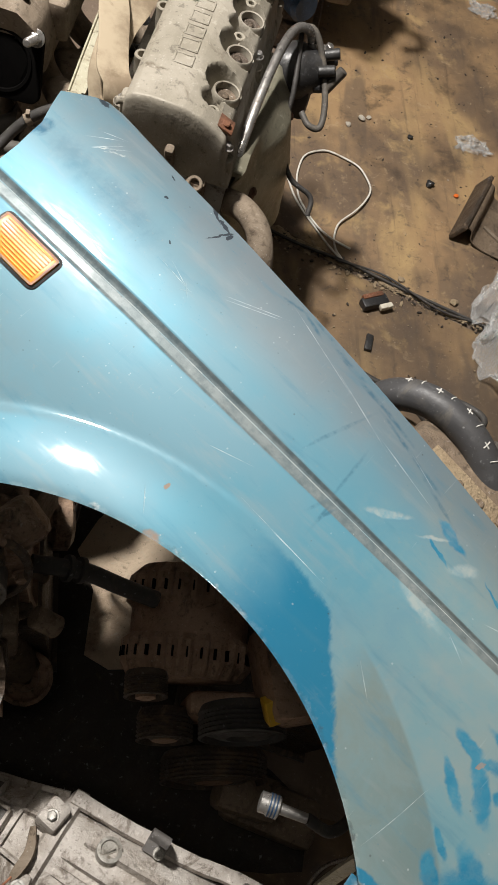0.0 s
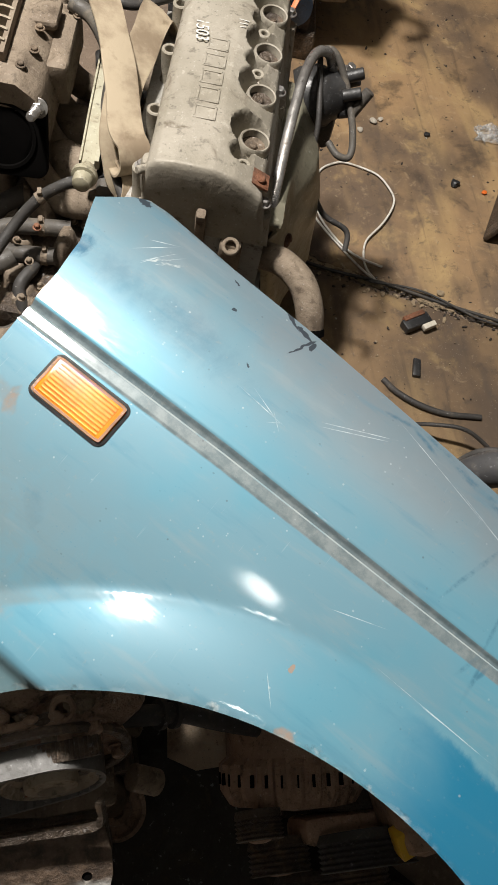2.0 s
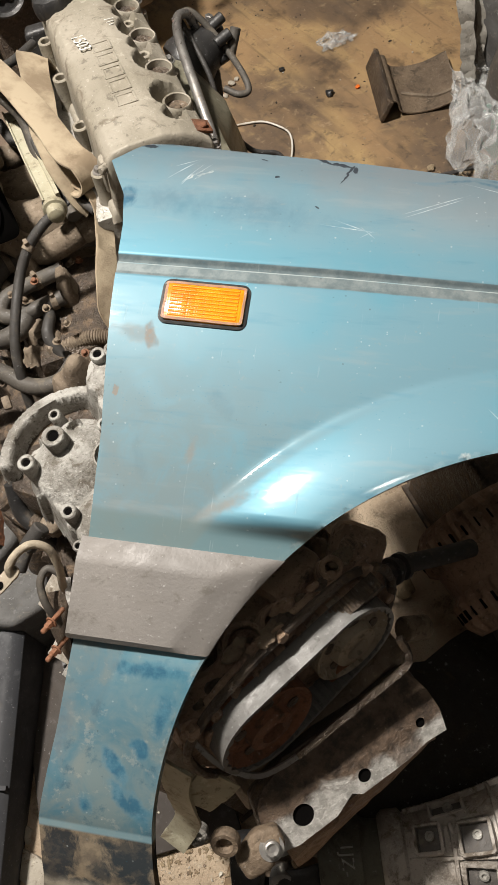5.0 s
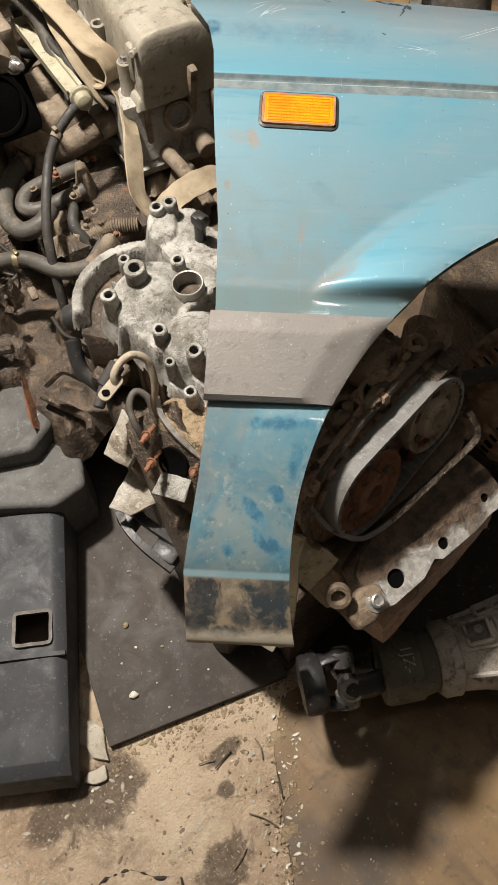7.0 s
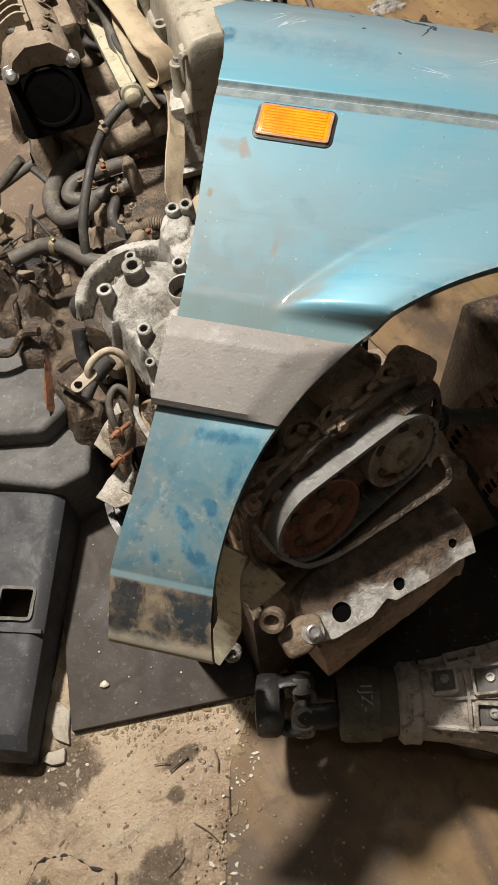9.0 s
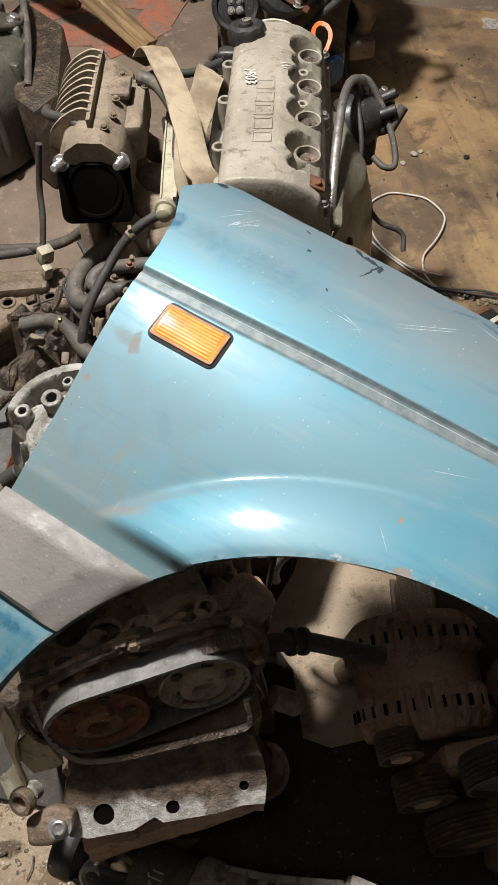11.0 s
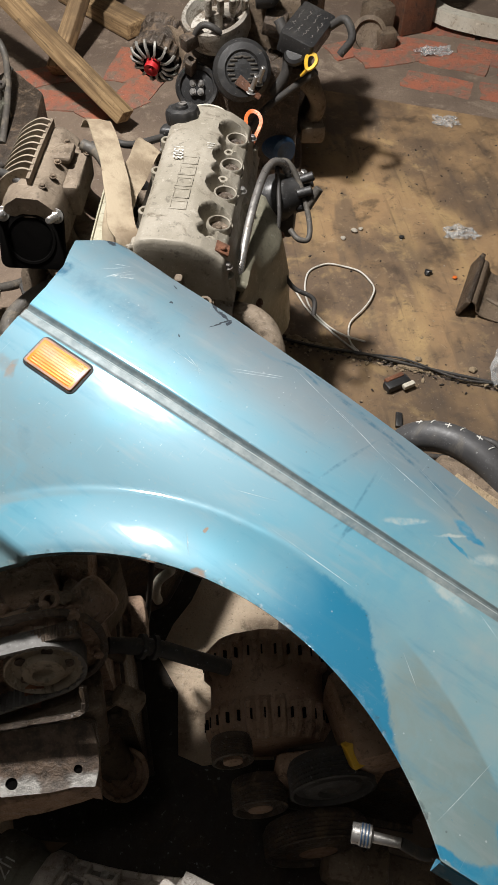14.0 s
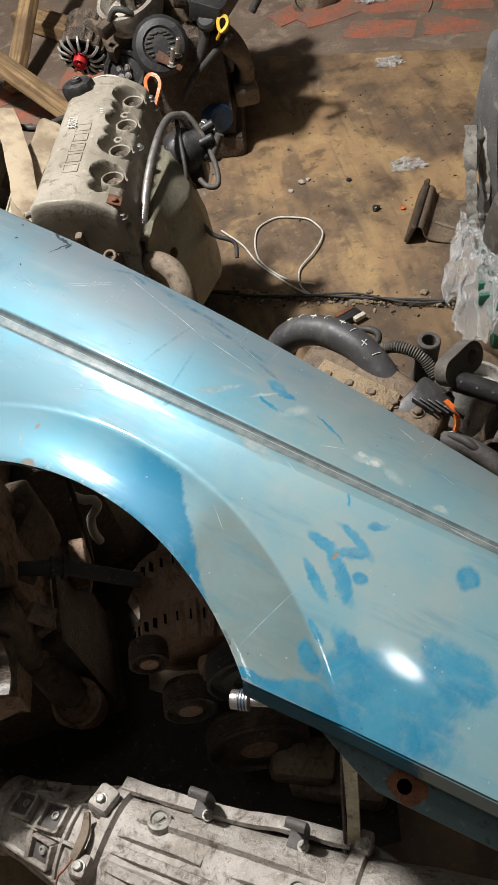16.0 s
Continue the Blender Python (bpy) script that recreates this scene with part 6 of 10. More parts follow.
part("hanging_tail", weave([(-0.050, 0.955, 0.468), (-0.040, 0.925, 0.463), (-0.040, 0.895, 0.455), (-0.056, 0.858, 0.445), (-0.072, 0.829, 0.437), (-0.098, 0.791, 0.415), (-0.111, 0.768, 0.40), (-0.110, 0.750, 0.385), (-0.100, 0.738, 0.365)], 0.031, (0.55, 0.15, 0.8)), M_STRAP, webbing_strap, "twisted hanging tail of the strap")
bm = weave([(-0.11, 0.735, 0.37), (-0.08, 0.728, 0.398), (-0.044, 0.727, 0.405), (0.001, 0.724, 0.40), (0.04, 0.72, 0.37)], 0.036, (0, -0.4, 1))
solo("strap_end", bm, M_STRAP, "loose end of a dirty beige strap by the gearbox", "strap")

# ---- the pale gearbox under the door edge of the wing ----
gearbox = thing("gearbox", (-0.26, 0.45, 0), "whitish oxidised alloy gearbox standing on its side", "gearbox")
GB = (-0.25, 0.543)
case_forms = (
    ("ring", 0.486, *GB, 0.081, 0.012, 26, 158),
    ("dome", 0.531, -0.252, 0.515, 0.050, 0.024), ("bar", 0.503, -0.283, 0.540, -0.276, 0.455, 0.020, 4.0), ("bar", 0.488, -0.297, 0.540, -0.287, 0.440, 0.010, 8.0),
    ("bar", 0.512, -0.242, 0.535, -0.205, 0.500, 0.028, 3.0), ("bar", 0.506, -0.168, 0.560, -0.150, 0.46, 0.034, 4.0), ("bar", 0.520, -0.245, 0.470, -0.19, 0.475, 0.004, 5.0),
    ("bar", 0.512, -0.184, 0.592, -0.174, 0.606, 0.017, 5.0), ("bar", 0.500, -0.16, 0.60, -0.14, 0.60, 0.014, 5.0),
    ("dome", 0.536, -0.256, 0.430, 0.038, 0.020), ("bar", 0.500, -0.268, 0.43, -0.262, 0.385, 0.024, 5.0), ("bar", 0.480, -0.285, 0.42, -0.272, 0.36, 0.018, 6.0),
    ("bar", 0.512, -0.292, 0.452, -0.286, 0.452, 0.006, 7.0), ("bar", 0.506, -0.290, 0.425, -0.286, 0.425, 0.005, 7.0))
case_forms += tuple(("bar", 0.506, -0.252 + 0.034 * math.cos(radians(a)), 0.515 + 0.034 * math.sin(radians(a)), -0.252 + 0.058 * math.cos(radians(a)), 0.515 + 0.058 * math.sin(radians(a)), 0.0014, 6.0) for a in (75, 115, 150, 190, 225))
case = part("gearbox_case", relief((-0.36, 0.33), (-0.10, 0.65), 0.0022, 0.452, case_forms, ((-0.221, 0.490, 0.0150, 0.498), (-0.236, 0.552, 0.008, 0.503)), 900.0, 0.0004), M_CHALKY, gearbox, "powdery whitish alloy casing with a round bell rim", angle=70)
# recess floor in dark iron colour, painting the rim's crescent of shadow
bm = mesh()
prism(bm, [(GB[0] + 0.084 * math.cos(radians(a)), GB[1] + 0.084 * math.sin(radians(a))) for a in range(20, 176, 6)] + [(-0.29, 0.50), (-0.16, 0.48)], 0.36, 0.459, None, 0.002, 1)
part("bell_recess", bm, M_IRON, case, "recess behind the rim, coloured dark for its shadow")
bm = mesh()
prism(bm, [(-0.300, 0.540), (-0.291, 0.44), (-0.283, 0.35), (-0.15, 0.33), (-0.12, 0.58), (-0.25, 0.575)], 0.30, 0.4625, None, 0.004)
for k, y in enumerate((0.525, 0.50, 0.475, 0.452, 0.43, 0.408, 0.386, 0.365)):
    box(bm, (-0.299 + 0.09 * (0.54 - y) - (0.004 if k % 3 == 0 else 0.0), y, 0.41), (0.010, 0.005 + 0.004 * (k % 2), 0.10), 0.002)
part("case_wall", roughen(bm, 0.0012, 80, 0.008), M_BROWN, case, "ribbed brown side wall of the casing")
for x, y, z, r in ((-0.262, 0.532, 0.548, 0.0125), (-0.249, 0.579, 0.515, 0.0075), (-0.300, 0.533, 0.530, 0.0095), (-0.210, 0.523, 0.532, 0.0085), (-0.288, 0.452, 0.537, 0.0085), (-0.278, 0.403, 0.541, 0.0095), (-0.298, 0.424, 0.516, 0.006), (-0.299, 0.388, 0.500, 0.008), (-0.172, 0.617, 0.522, 0.0095), (-0.156, 0.612, 0.524, 0.0095)):
    bm = mesh()
    lathe(bm, (x + 0.006, y + 0.004, z - 0.075), (-0.08, -0.05, 1), [(r * 1.25, 0), (r * 1.12, 0.03), (r, 0.068), (r, 0.074), (r - 0.0012, 0.0755), (r * 0.55, 0.0755), (r * 0.5, 0.074), (r * 0.45, 0.06)], 22)
    boss = part("bolt_boss", roughen(bm, 0.0004, 120, 0.02), M_CHALKY, case)
    bm = mesh()
    lathe(bm, (x - 0.0001, y, z - 0.004), (-0.08, -0.05, 1), [(r * 0.5, 0), (r * 0.5, 0.001), (r * 0.1, 0.0012)], 14)
    part("boss_hole", bm, M_PLUG, boss)
bm = mesh()
lathe(bm, (-0.2205, 0.489, 0.500), (-0.05, 0, 1), [(0.0200, 0), (0.0190, 0.029), (0.0180, 0.0305), (0.0165, 0.030), (0.0160, 0.008), (0.012, 0.006)], 32)
bore = part("shaft_bore", bm, M_ALU, case, "round open shaft bore")
bm = mesh()
lathe(bm, (-0.2205, 0.489, 0.501), (-0.05, 0, 1), [(0.0158, 0), (0.0158, 0.010), (0.004, 0.0105)], 24)
part("bore_floor", bm, M_IRON, bore)
bm = mesh()
box(bm, (-0.155, 0.550, 0.538), (0.015, 0.020, 0.014), 0.003, (0, 0, 10))
box(bm, (-0.156, 0.545, 0.546), (0.010, 0.010, 0.005), 0.002, (0, 0, 10))
rod(bm, (-0.155, 0.552, 0.505), (-0.155, 0.552, 0.535), 0.007)
part("reverse_switch", bm, M_BLACK, gearbox, "black plastic switch with a plug")
for x, y, z, sx, sy, sz, mt in ((-0.312, 0.575, 0.40, 0.03, 0.04, 0.05, M_HOSE), (-0.325, 0.55, 0.37, 0.035, 0.03, 0.06, M_IRON), (-0.318, 0.52, 0.41, 0.022, 0.025, 0.04, M_TAN)):
    bm = mesh()
    box(bm, (x, y, z), (sx, sy, sz), 0.008, (15, -10, 25))
    part("side_lug", roughen(bm, 0.0025, 60, 0.006), mt, case, "corroded lug beside the bell")
bm = mesh()
hose(bm, [(-0.364, 0.424, 0.530), (-0.362, 0.430, 0.542), (-0.348, 0.436, 0.547), (-0.332, 0.436, 0.546), (-0.322, 0.427, 0.535), (-0.325, 0.416, 0.51), (-0.333, 0.412, 0.48), (-0.332, 0.41, 0.45)], 0.0042)
prism(bm, rounded(0, 0, 0.032, 0.014, 0.006), -0.0015, 0.0015, Matrix.Translation((-0.371, 0.425, 0.534)) @ Euler((radians(8), radians(-8), radians(15))).to_matrix().to_4x4(), 0.0006)
cooler = part("cooler_pipe", bm, M_TANL, gearbox, "bent brassy pipe with a drilled tab")
bm = mesh()
lathe(bm, (-0.3785, 0.423, 0.5345), (0.1, 0.1, 1), [(0.0042, 0), (0.0042, 0.0012), (0.001, 0.0013)], 14)
part("tab_hole", bm, M_PLUG, cooler)
bm = mesh()
hose(bm, [(-0.352, 0.39, 0.40), (-0.360, 0.408, 0.45), (-0.354, 0.432, 0.470), (-0.339, 0.440, 0.478), (-0.331, 0.428, 0.470), (-0.336, 0.412, 0.445), (-0.34, 0.40, 0.42)], 0.0042)
part("second_pipe", bm, M_HOSE, gearbox, "dull bent steel pipe")
bm = mesh()
rod(bm, (-0.352, 0.495, 0.44), (-0.325, 0.500, 0.455), 0.010)
rod(bm, (-0.372, 0.480, 0.43), (-0.350, 0.495, 0.441), 0.007)
part("sensor_plug", bm, M_RUBBER, gearbox, "grey rubber sensor plug")
bm = mesh()
lathe(bm, (-0.300, 0.600, 0.44), (-0.75, 0.5, -0.35), [(0.014, 0), (0.017, 0.004), (0.017, 0.03), (0.015, 0.034), (0.013, 0.030), (0.008, 0.026)], 22)
hose(bm, [(-0.335, 0.60, 0.41), (-0.345, 0.575, 0.38), (-0.335, 0.545, 0.36), (-0.33, 0.53, 0.33)], 0.010)
part("round_connector", bm, M_BLACK, gearbox, "black round wiring connector")
# the lower side: curved flange plate, studs, caked sand, sheet brackets
bm = mesh()
strip(bm, [(-0.336, 0.420, 0.455), (-0.347, 0.395, 0.445), (-0.348, 0.36, 0.432), (-0.338, 0.32, 0.42), (-0.325, 0.29, 0.40)], 0.085, 0.004, (-0.75, -0.2, 0.45), 8)
drive_plate = part("drive_flange", bm, M_IRON, gearbox, "oily black flange plate")
bm = mesh()
strip(bm, [(-0.325, 0.418, 0.480), (-0.335, 0.395, 0.475), (-0.333, 0.36, 0.462), (-0.322, 0.32, 0.448)], 0.006, 0.003, (0.3, 0, 1), 8)
part("flange_lip", bm, M_STEEL, drive_plate, "thin bare edge of the plate")
bm = mesh()
lathe(bm, (-0.349, 0.362, 0.432), (-0.75, -0.2, 0.45), [(0.021, 0), (0.020, 0.003), (0.017, 0.003), (0.016, 0.0025), (0.004, 0.0026)], 28)
part("drive_socket", bm, M_PLUG, drive_plate, "dark drive socket")
for a, b in (((-0.345, 0.398, 0.465), (-0.373, 0.382, 0.478)), ((-0.355, 0.378, 0.445), (-0.385, 0.362, 0.458)), ((-0.335, 0.335, 0.45), (-0.352, 0.322, 0.462))):
    bm = mesh()
    rod(bm, a, b, 0.0028)
    bolt(bm, tuple((Vector(a) * 0.45 + Vector(b) * 0.55)), Vector(b) - Vector(a), 0.0043, 0.007)
    part("rusty_stud", bm, M_DARKRUST, gearbox, "rusty stud with a nut")
part("caked_sand", relief((-0.36, 0.33), (-0.27, 0.43), 0.0028, 0.43, (("bar", 0.470, -0.317, 0.395, -0.306, 0.352, 0.018, 2.5), ("bar", 0.466, -0.30, 0.38, -0.285, 0.37, 0.012, 2.5)), (), 300, 0.0025), M_SAND, gearbox, "caked oily sand on the casing", angle=80)
# the cream bracket's fold takes a darker material to paint its shade
for corners, mt, lab in ((((-0.334, 0.500, 0.365), (-0.385, 0.481, 0.33), (-0.371, 0.444, 0.33), (-0.340, 0.448, 0.362)), M_DUSTY, "cream dusty sheet bracket"), (((-0.345, 0.455, 0.33), (-0.371, 0.444, 0.33), (-0.366, 0.432, 0.29), (-0.34, 0.43, 0.29)), M_TAN, "fold of the bracket, in darker tan for its shade"), (((-0.364, 0.464, 0.285), (-0.413, 0.450, 0.258), (-0.398, 0.420, 0.258), (-0.348, 0.399, 0.285)), M_DUSTY, "cream dirty mount sheet"), (((-0.386, 0.360, 0.405), (-0.366, 0.322, 0.415), (-0.345, 0.335, 0.425), (-0.362, 0.368, 0.418)), M_CHALKY, "small whitish bent tab")):
    bm = mesh()
    plate4(bm, corners, 0.004)
    part("sheet_bracket", roughen(bm, 0.0015, 70, 0.012), mt, gearbox, lab)
bm = mesh()
strip(bm, [(-0.403, 0.455, 0.215), (-0.408, 0.425, 0.215), (-0.405, 0.39, 0.21), (-0.394, 0.345, 0.20)], 0.010, 0.014, (0, 0, 1), 6)
strip(bm, [(-0.388, 0.445, 0.225), (-0.382, 0.41, 0.225), (-0.368, 0.370, 0.215)], 0.012, 0.012, (0, 0, 1), 6)
box(bm, (-0.392, 0.445, 0.20), (0.03, 0.03, 0.03), 0.005, (0, 0, 20))
box(bm, (-0.385, 0.37, 0.20), (0.03, 0.04, 0.025), 0.005, (0, 0, 20))
part_each("mount_bracket", bm, M_BLACK, gearbox, "black steel mount bracket")
bm = mesh()
prism(bm, [(-0.40, 0.24), (-0.16, 0.24), (-0.13, 0.56), (-0.33, 0.58)], 0.0, 0.36, None, 0.03, 3)
part("gearbox_lower_case", bm, M_IRON, gearbox, "dark lower gear casing")
# added mass, mostly unseen, that blocks the bulb from the floor here
bm = mesh()
casting(bm, [(-0.135, 0.46), (-0.02, 0.50), (0.035, 0.60), (0.03, 0.74), (-0.10, 0.76), (-0.16, 0.60)], 0.0, 0.34, None, edge=0.02)
part("bell_housing", roughen(bm, 0.003, 30, 0.03), M_IRON, gearbox, "black mass added under the wing to shade the floor")

# ---- the belt-driven engine seen through the wheel arch ----
engine_c = thing("car_engine", (-0.18, 0.28, 0), "grimy engine with toothed timing belt under the arch", "engine", "scrap engines")
EC = pose(-0.19, 0.17, 0.0, 0, 0, 5)
bm = mesh()
casting(bm, [(-0.115, 0.045), (0.115, 0.045), (0.115, 0.20), (-0.09, 0.20)], 0.30, 0.515, None, edge=0.008)
box(bm, (0.0, 0.062, 0.525), (0.21, 0.035, 0.03), 0.006, (0, -6, 0))
for k in range(9):
    box(bm, (-0.10 + 0.025 * k, 0.045, 0.535 + 0.0025 * k), (0.012, 0.018, 0.012), 0.003)
head_c = part("cylinder_head", bm, M_GREASE, engine_c, "oily dark cylinder head", EC)
for x, y, z, r in ((-0.02, 0.075, 0.525, 0.020), (0.014, 0.070, 0.53, 0.017), (0.077, 0.072, 0.55, 0.011), (-0.055, 0.10, 0.51, 0.022), (0.05, 0.11, 0.515, 0.02)):
    bm = mesh()
    cup(bm, (x, y, z), (0, -0.25, 1), r, 0.03, 0.004, 0.025)
    part("head_tube", bm, M_GREASE, head_c, "", EC)
rngh = random.Random(31)
lumps = [("bar", 0.520, -0.10, 0.06, 0.10, 0.06, 0.004, 5.0), ("bar", 0.528, -0.09, 0.035, 0.10, 0.045, 0.003, 5.0)]
for k in range(46):
    x, y, a, half = rngh.uniform(-0.11, 0.11), rngh.uniform(0.04, 0.20), rngh.uniform(0, math.pi), rngh.uniform(0.003, 0.022)
    lumps.append(("bar", rngh.uniform(0.500, 0.536), x, y, x + half * math.cos(a), y + half * math.sin(a), rngh.uniform(0.003, 0.010), rngh.choice((3.0, 5.0, 6.0))))
part("head_casting", relief((-0.14, 0.015), (0.14, 0.225), 0.0035, 0.47, lumps, ((-0.02, 0.075, 0.014, 0.49), (0.014, 0.07, 0.011, 0.49)), 500, 0.0012), M_GREASE, head_c, "lumpy greasy top of the head", EC, 70)
bm = mesh()
box(bm, (0.115, 0.075, 0.535), (0.05, 0.05, 0.04), 0.012, (20, -20, 30))
lathe(bm, (0.11, 0.07, 0.545), (0.2, -0.3, 1), [(0.02, 0), (0.018, 0.012), (0.01, 0.014)], 20)
box(bm, (0.05, 0.10, 0.54), (0.06, 0.05, 0.03), 0.01, (0, 0, 15))
part_each("thermostat_housing", bm, M_GREASE, engine_c, "", EC)


def belt_loop(centres, r, y0, y1, thick, teeth=True):
    """An open belt about two wheels in the x-z plane."""
    (x0, z0, r0), (x1, z1, r1) = centres
    a = math.atan2(z1 - z0, x1 - x0)
    off = math.acos((r0 - r1) / math.hypot(x1 - x0, z1 - z0))
    line = []
    for k in range(25):
        t = a + off + (2 * math.pi - 2 * off) * k / 24
        line.append((x0 + r0 * math.cos(t), z0 + r0 * math.sin(t)))
    for k in range(25):
        t = a - off + 2 * off * k / 24
        line.append((x1 + r1 * math.cos(t), z1 + r1 * math.sin(t)))
    dense = []
    for k, p in enumerate(line):
        q = line[(k + 1) % len(line)]
        n = max(1, int(math.dist(p, q) / 0.004))
        dense += [(p[0] + (q[0] - p[0]) * j / n, p[1] + (q[1] - p[1]) * j / n) for j in range(n)]
    bm = mesh()
    n = len(dense)
    rings = []
    for k, (x, z) in enumerate(dense):
        px, pz = dense[k - 1]
        nx, nz = dense[(k + 1) % n]
        d = Vector((nx - px, nz - pz)).normalized()
        out = Vector((d.y, -d.x))
        t = thick + (0.003 if teeth and k % 2 else 0.0)
        rings.append([bm.verts.new((x, y0, z)), bm.verts.new((x, y1, z)), bm.verts.new((x - out.x * t, y1, z - out.y * t)), bm.verts.new((x - out.x * t, y0, z - out.y * t))])
    for k in range(n):
        p, q = rings[k], rings[(k + 1) % n]
        for j in range(4):
            bm.faces.new((p[j], p[(j + 1) % 4], q[(j + 1) % 4], q[j]))
    return bm


TIP = EC @ Matrix.Translation((0, 0.018, 0.497)) @ Euler((radians(-14), 0, 0)).to_matrix().to_4x4() @ Matrix.Translation((0, -0.004, -0.495))
PUL = ((-0.045, 0.496, 0.052), (0.058, 0.514, 0.046))
part("timing_belt", belt_loop(PUL, 0, -0.008, 0.015, 0.003), M_BELT, engine_c, "grey worn timing belt", TIP)
for k, (x, z, r) in enumerate(PUL):
    bm = mesh()
    lathe(bm, (x, 0.022, z), (0, -1, 0), [(r - 0.004, 0), (r - 0.004, 0.027), (r - 0.006, 0.0275), (r - 0.012, 0.020), (0.024, 0.022), (0.022, 0.031), (0.012, 0.033), (0.010, 0.026)], 40)
    cam_wheel = part("cam_pulley", bm, M_DARKRUST if k == 0 else M_TANL, engine_c, "rusty toothed cam pulley", TIP)
    for j in range(5):
        t = 2 * math.pi * j / 5
        bm = mesh()
        lathe(bm, (x + 0.58 * r * math.cos(t), 0.0, z + 0.58 * r * math.sin(t)), (0, -1, 0), [(0.0062, 0), (0.0062, 0.0012), (0.002, 0.0014)], 16)
        part("pulley_hole", bm, M_IRON, cam_wheel, "", TIP)
bm = mesh()
sweep(bm, [Vector((-0.005 + 0.00125 * k, 0.035, 0.536 + 0.0003 * k)) for k in range(88)], lambda t: [(-0.008, -0.006), (0.008, -0.006), (0.008, 0.008 if round(t * 87) % 3 < 2 else 0.0071), (-0.008, 0.008 if round(t * 87) % 3 < 2 else 0.0071)])
part("ribbed_guard", bm, M_IRON, engine_c, "dark ribbed guard behind the belt", EC, 20)
bm = mesh()
sweep(bm, [Vector((0.022 + 0.0003 * k, 0.012, 0.405 + 0.0012 * k)) for k in range(70)], lambda t: [(-0.010, -0.004), (0.010, -0.004), (0.010, 0.004 if round(t * 69) % 4 < 2 else 0.0015), (-0.010, 0.004 if round(t * 69) % 4 < 2 else 0.0015)], False, (0, -1, 0.2))
part("inner_teeth", bm, M_DARKRUST, engine_c, "rusty toothed inner run", EC, 20)
# pressed back plate of the belt drive, with a rolled rim and crusted dirt
outline = [(-0.117, 0.50), (-0.113, 0.462), (-0.094, 0.432), (-0.05, 0.420), (0.01, 0.436), (0.07, 0.452), (0.112, 0.478), (0.124, 0.52), (0.114, 0.558), (0.084, 0.580), (0.04, 0.580), (-0.03, 0.570), (-0.085, 0.548), (-0.110, 0.526)]
bm = mesh()
prism(bm, [(x, -z) for x, z in outline], 0.022, 0.030, None, 0.002)
bm.transform(Matrix(((1, 0, 0, 0), (0, 0, 1, 0), (0, -1, 0, 0), (0, 0, 0, 1))))
back = part("belt_backplate", roughen(bm, 0.0016, 70, 0.008), M_GREASE, engine_c, "greasy pressed plate behind the belt", TIP)
bm = mesh()
sweep(bm, curve([Vector((x, 0.016, z)) for x, z in outline], 6, True), circle(0.0045, 8), True)
part("backplate_rim", roughen(bm, 0.0012, 90, 0.006), M_IRON, back, "crusted rolled rim", TIP)
rngh = random.Random(77)
for k in range(22):
    x = -0.10 + 0.0095 * k
    z = float(np.interp(x, (-0.11, -0.085, -0.03, 0.04, 0.084, 0.114), (0.526, 0.548, 0.570, 0.580, 0.580, 0.558)))
    bm = mesh()
    bmesh.ops.create_icosphere(bm, subdivisions=2, radius=rngh.uniform(0.004, 0.009))
    bm.transform(Matrix.Translation((x, 0.022 + rngh.uniform(-0.004, 0.014), z + rngh.uniform(-0.012, 0.010))) @ Matrix.Diagonal((1.6, 1.0, 0.7, 1)))
    part("dirt_crust", roughen(bm, 0.003, 140, 0.004), rngh.choice((M_GREASE, M_IRON, M_BROWN)), back, "", TIP)
for x, z, r in ((-0.098, 0.548, 0.006), (0.10, 0.572, 0.007), (0.006, 0.576, 0.006), (0.116, 0.50, 0.006)):
    bm = mesh()
    bolt(bm, (x, 0.020, z), (0, -1, 0.1), r, 0.008)
    part("plate_bolt", bm, M_GREASE, back, "", TIP)
bm = mesh()
strip(bm, [(-0.302, 0.238, 0.535), (-0.298, 0.205, 0.514), (-0.288, 0.174, 0.486), (-0.268, 0.154, 0.468), (-0.245, 0.148, 0.466), (-0.228, 0.147, 0.467)], 0.005, 0.003, (0, -0.4, 1), 8)
part("cover_lip", bm, M_STEEL, engine_c, "bright bent lip of the belt cover")
bm = mesh()
strip(bm, [(-0.228, 0.147, 0.467), (-0.20, 0.148, 0.470), (-0.15, 0.150, 0.474), (-0.102, 0.152, 0.480), (-0.093, 0.158, 0.490), (-0.094, 0.172, 0.505)], 0.006, 0.006, (0, -0.4, 1), 8)
part("cover_edge", roughen(bm, 0.0012, 90, 0.006), M_IRON, engine_c, "greasy edge of the belt cover")
bm = mesh()
prism(bm, [(-0.10, 0.40), (-0.11, 0.30), (0.10, 0.30), (0.11, 0.44), (0.05, 0.43), (-0.04, 0.405)], -0.04, 0.012, EC @ pose(0, 0, 0, 90, 0, 0), 0.006)
part("lower_belt_cover", bm, M_BROWN, engine_c, "greasy lower belt cover")
bm = mesh()
loft(bm, [(x, [(-0.03, z0), (-0.055, z0 - 0.012), (-0.078, z0 - 0.03), (-0.085, z0 - 0.07), (-0.03, z0 - 0.09)]) for x, z0 in ((-0.10, 0.395), (-0.08, 0.405), (-0.03, 0.405), (0.05, 0.412), (0.08, 0.42), (0.09, 0.41))])
apron = Matrix(((0, 1, 0, 0), (1, 0, 0, 0), (0, 0, 1, 0), (0, 0, 0, 1)))
part("cover_apron", roughen(bm, 0.003, 40), M_GREASE, engine_c, "greasy brown apron of the belt cover", EC @ apron)
BR = Matrix.Translation((-0.19, 0.124, 0.428)) @ Euler((radians(25), 0, 0)).to_matrix().to_4x4()


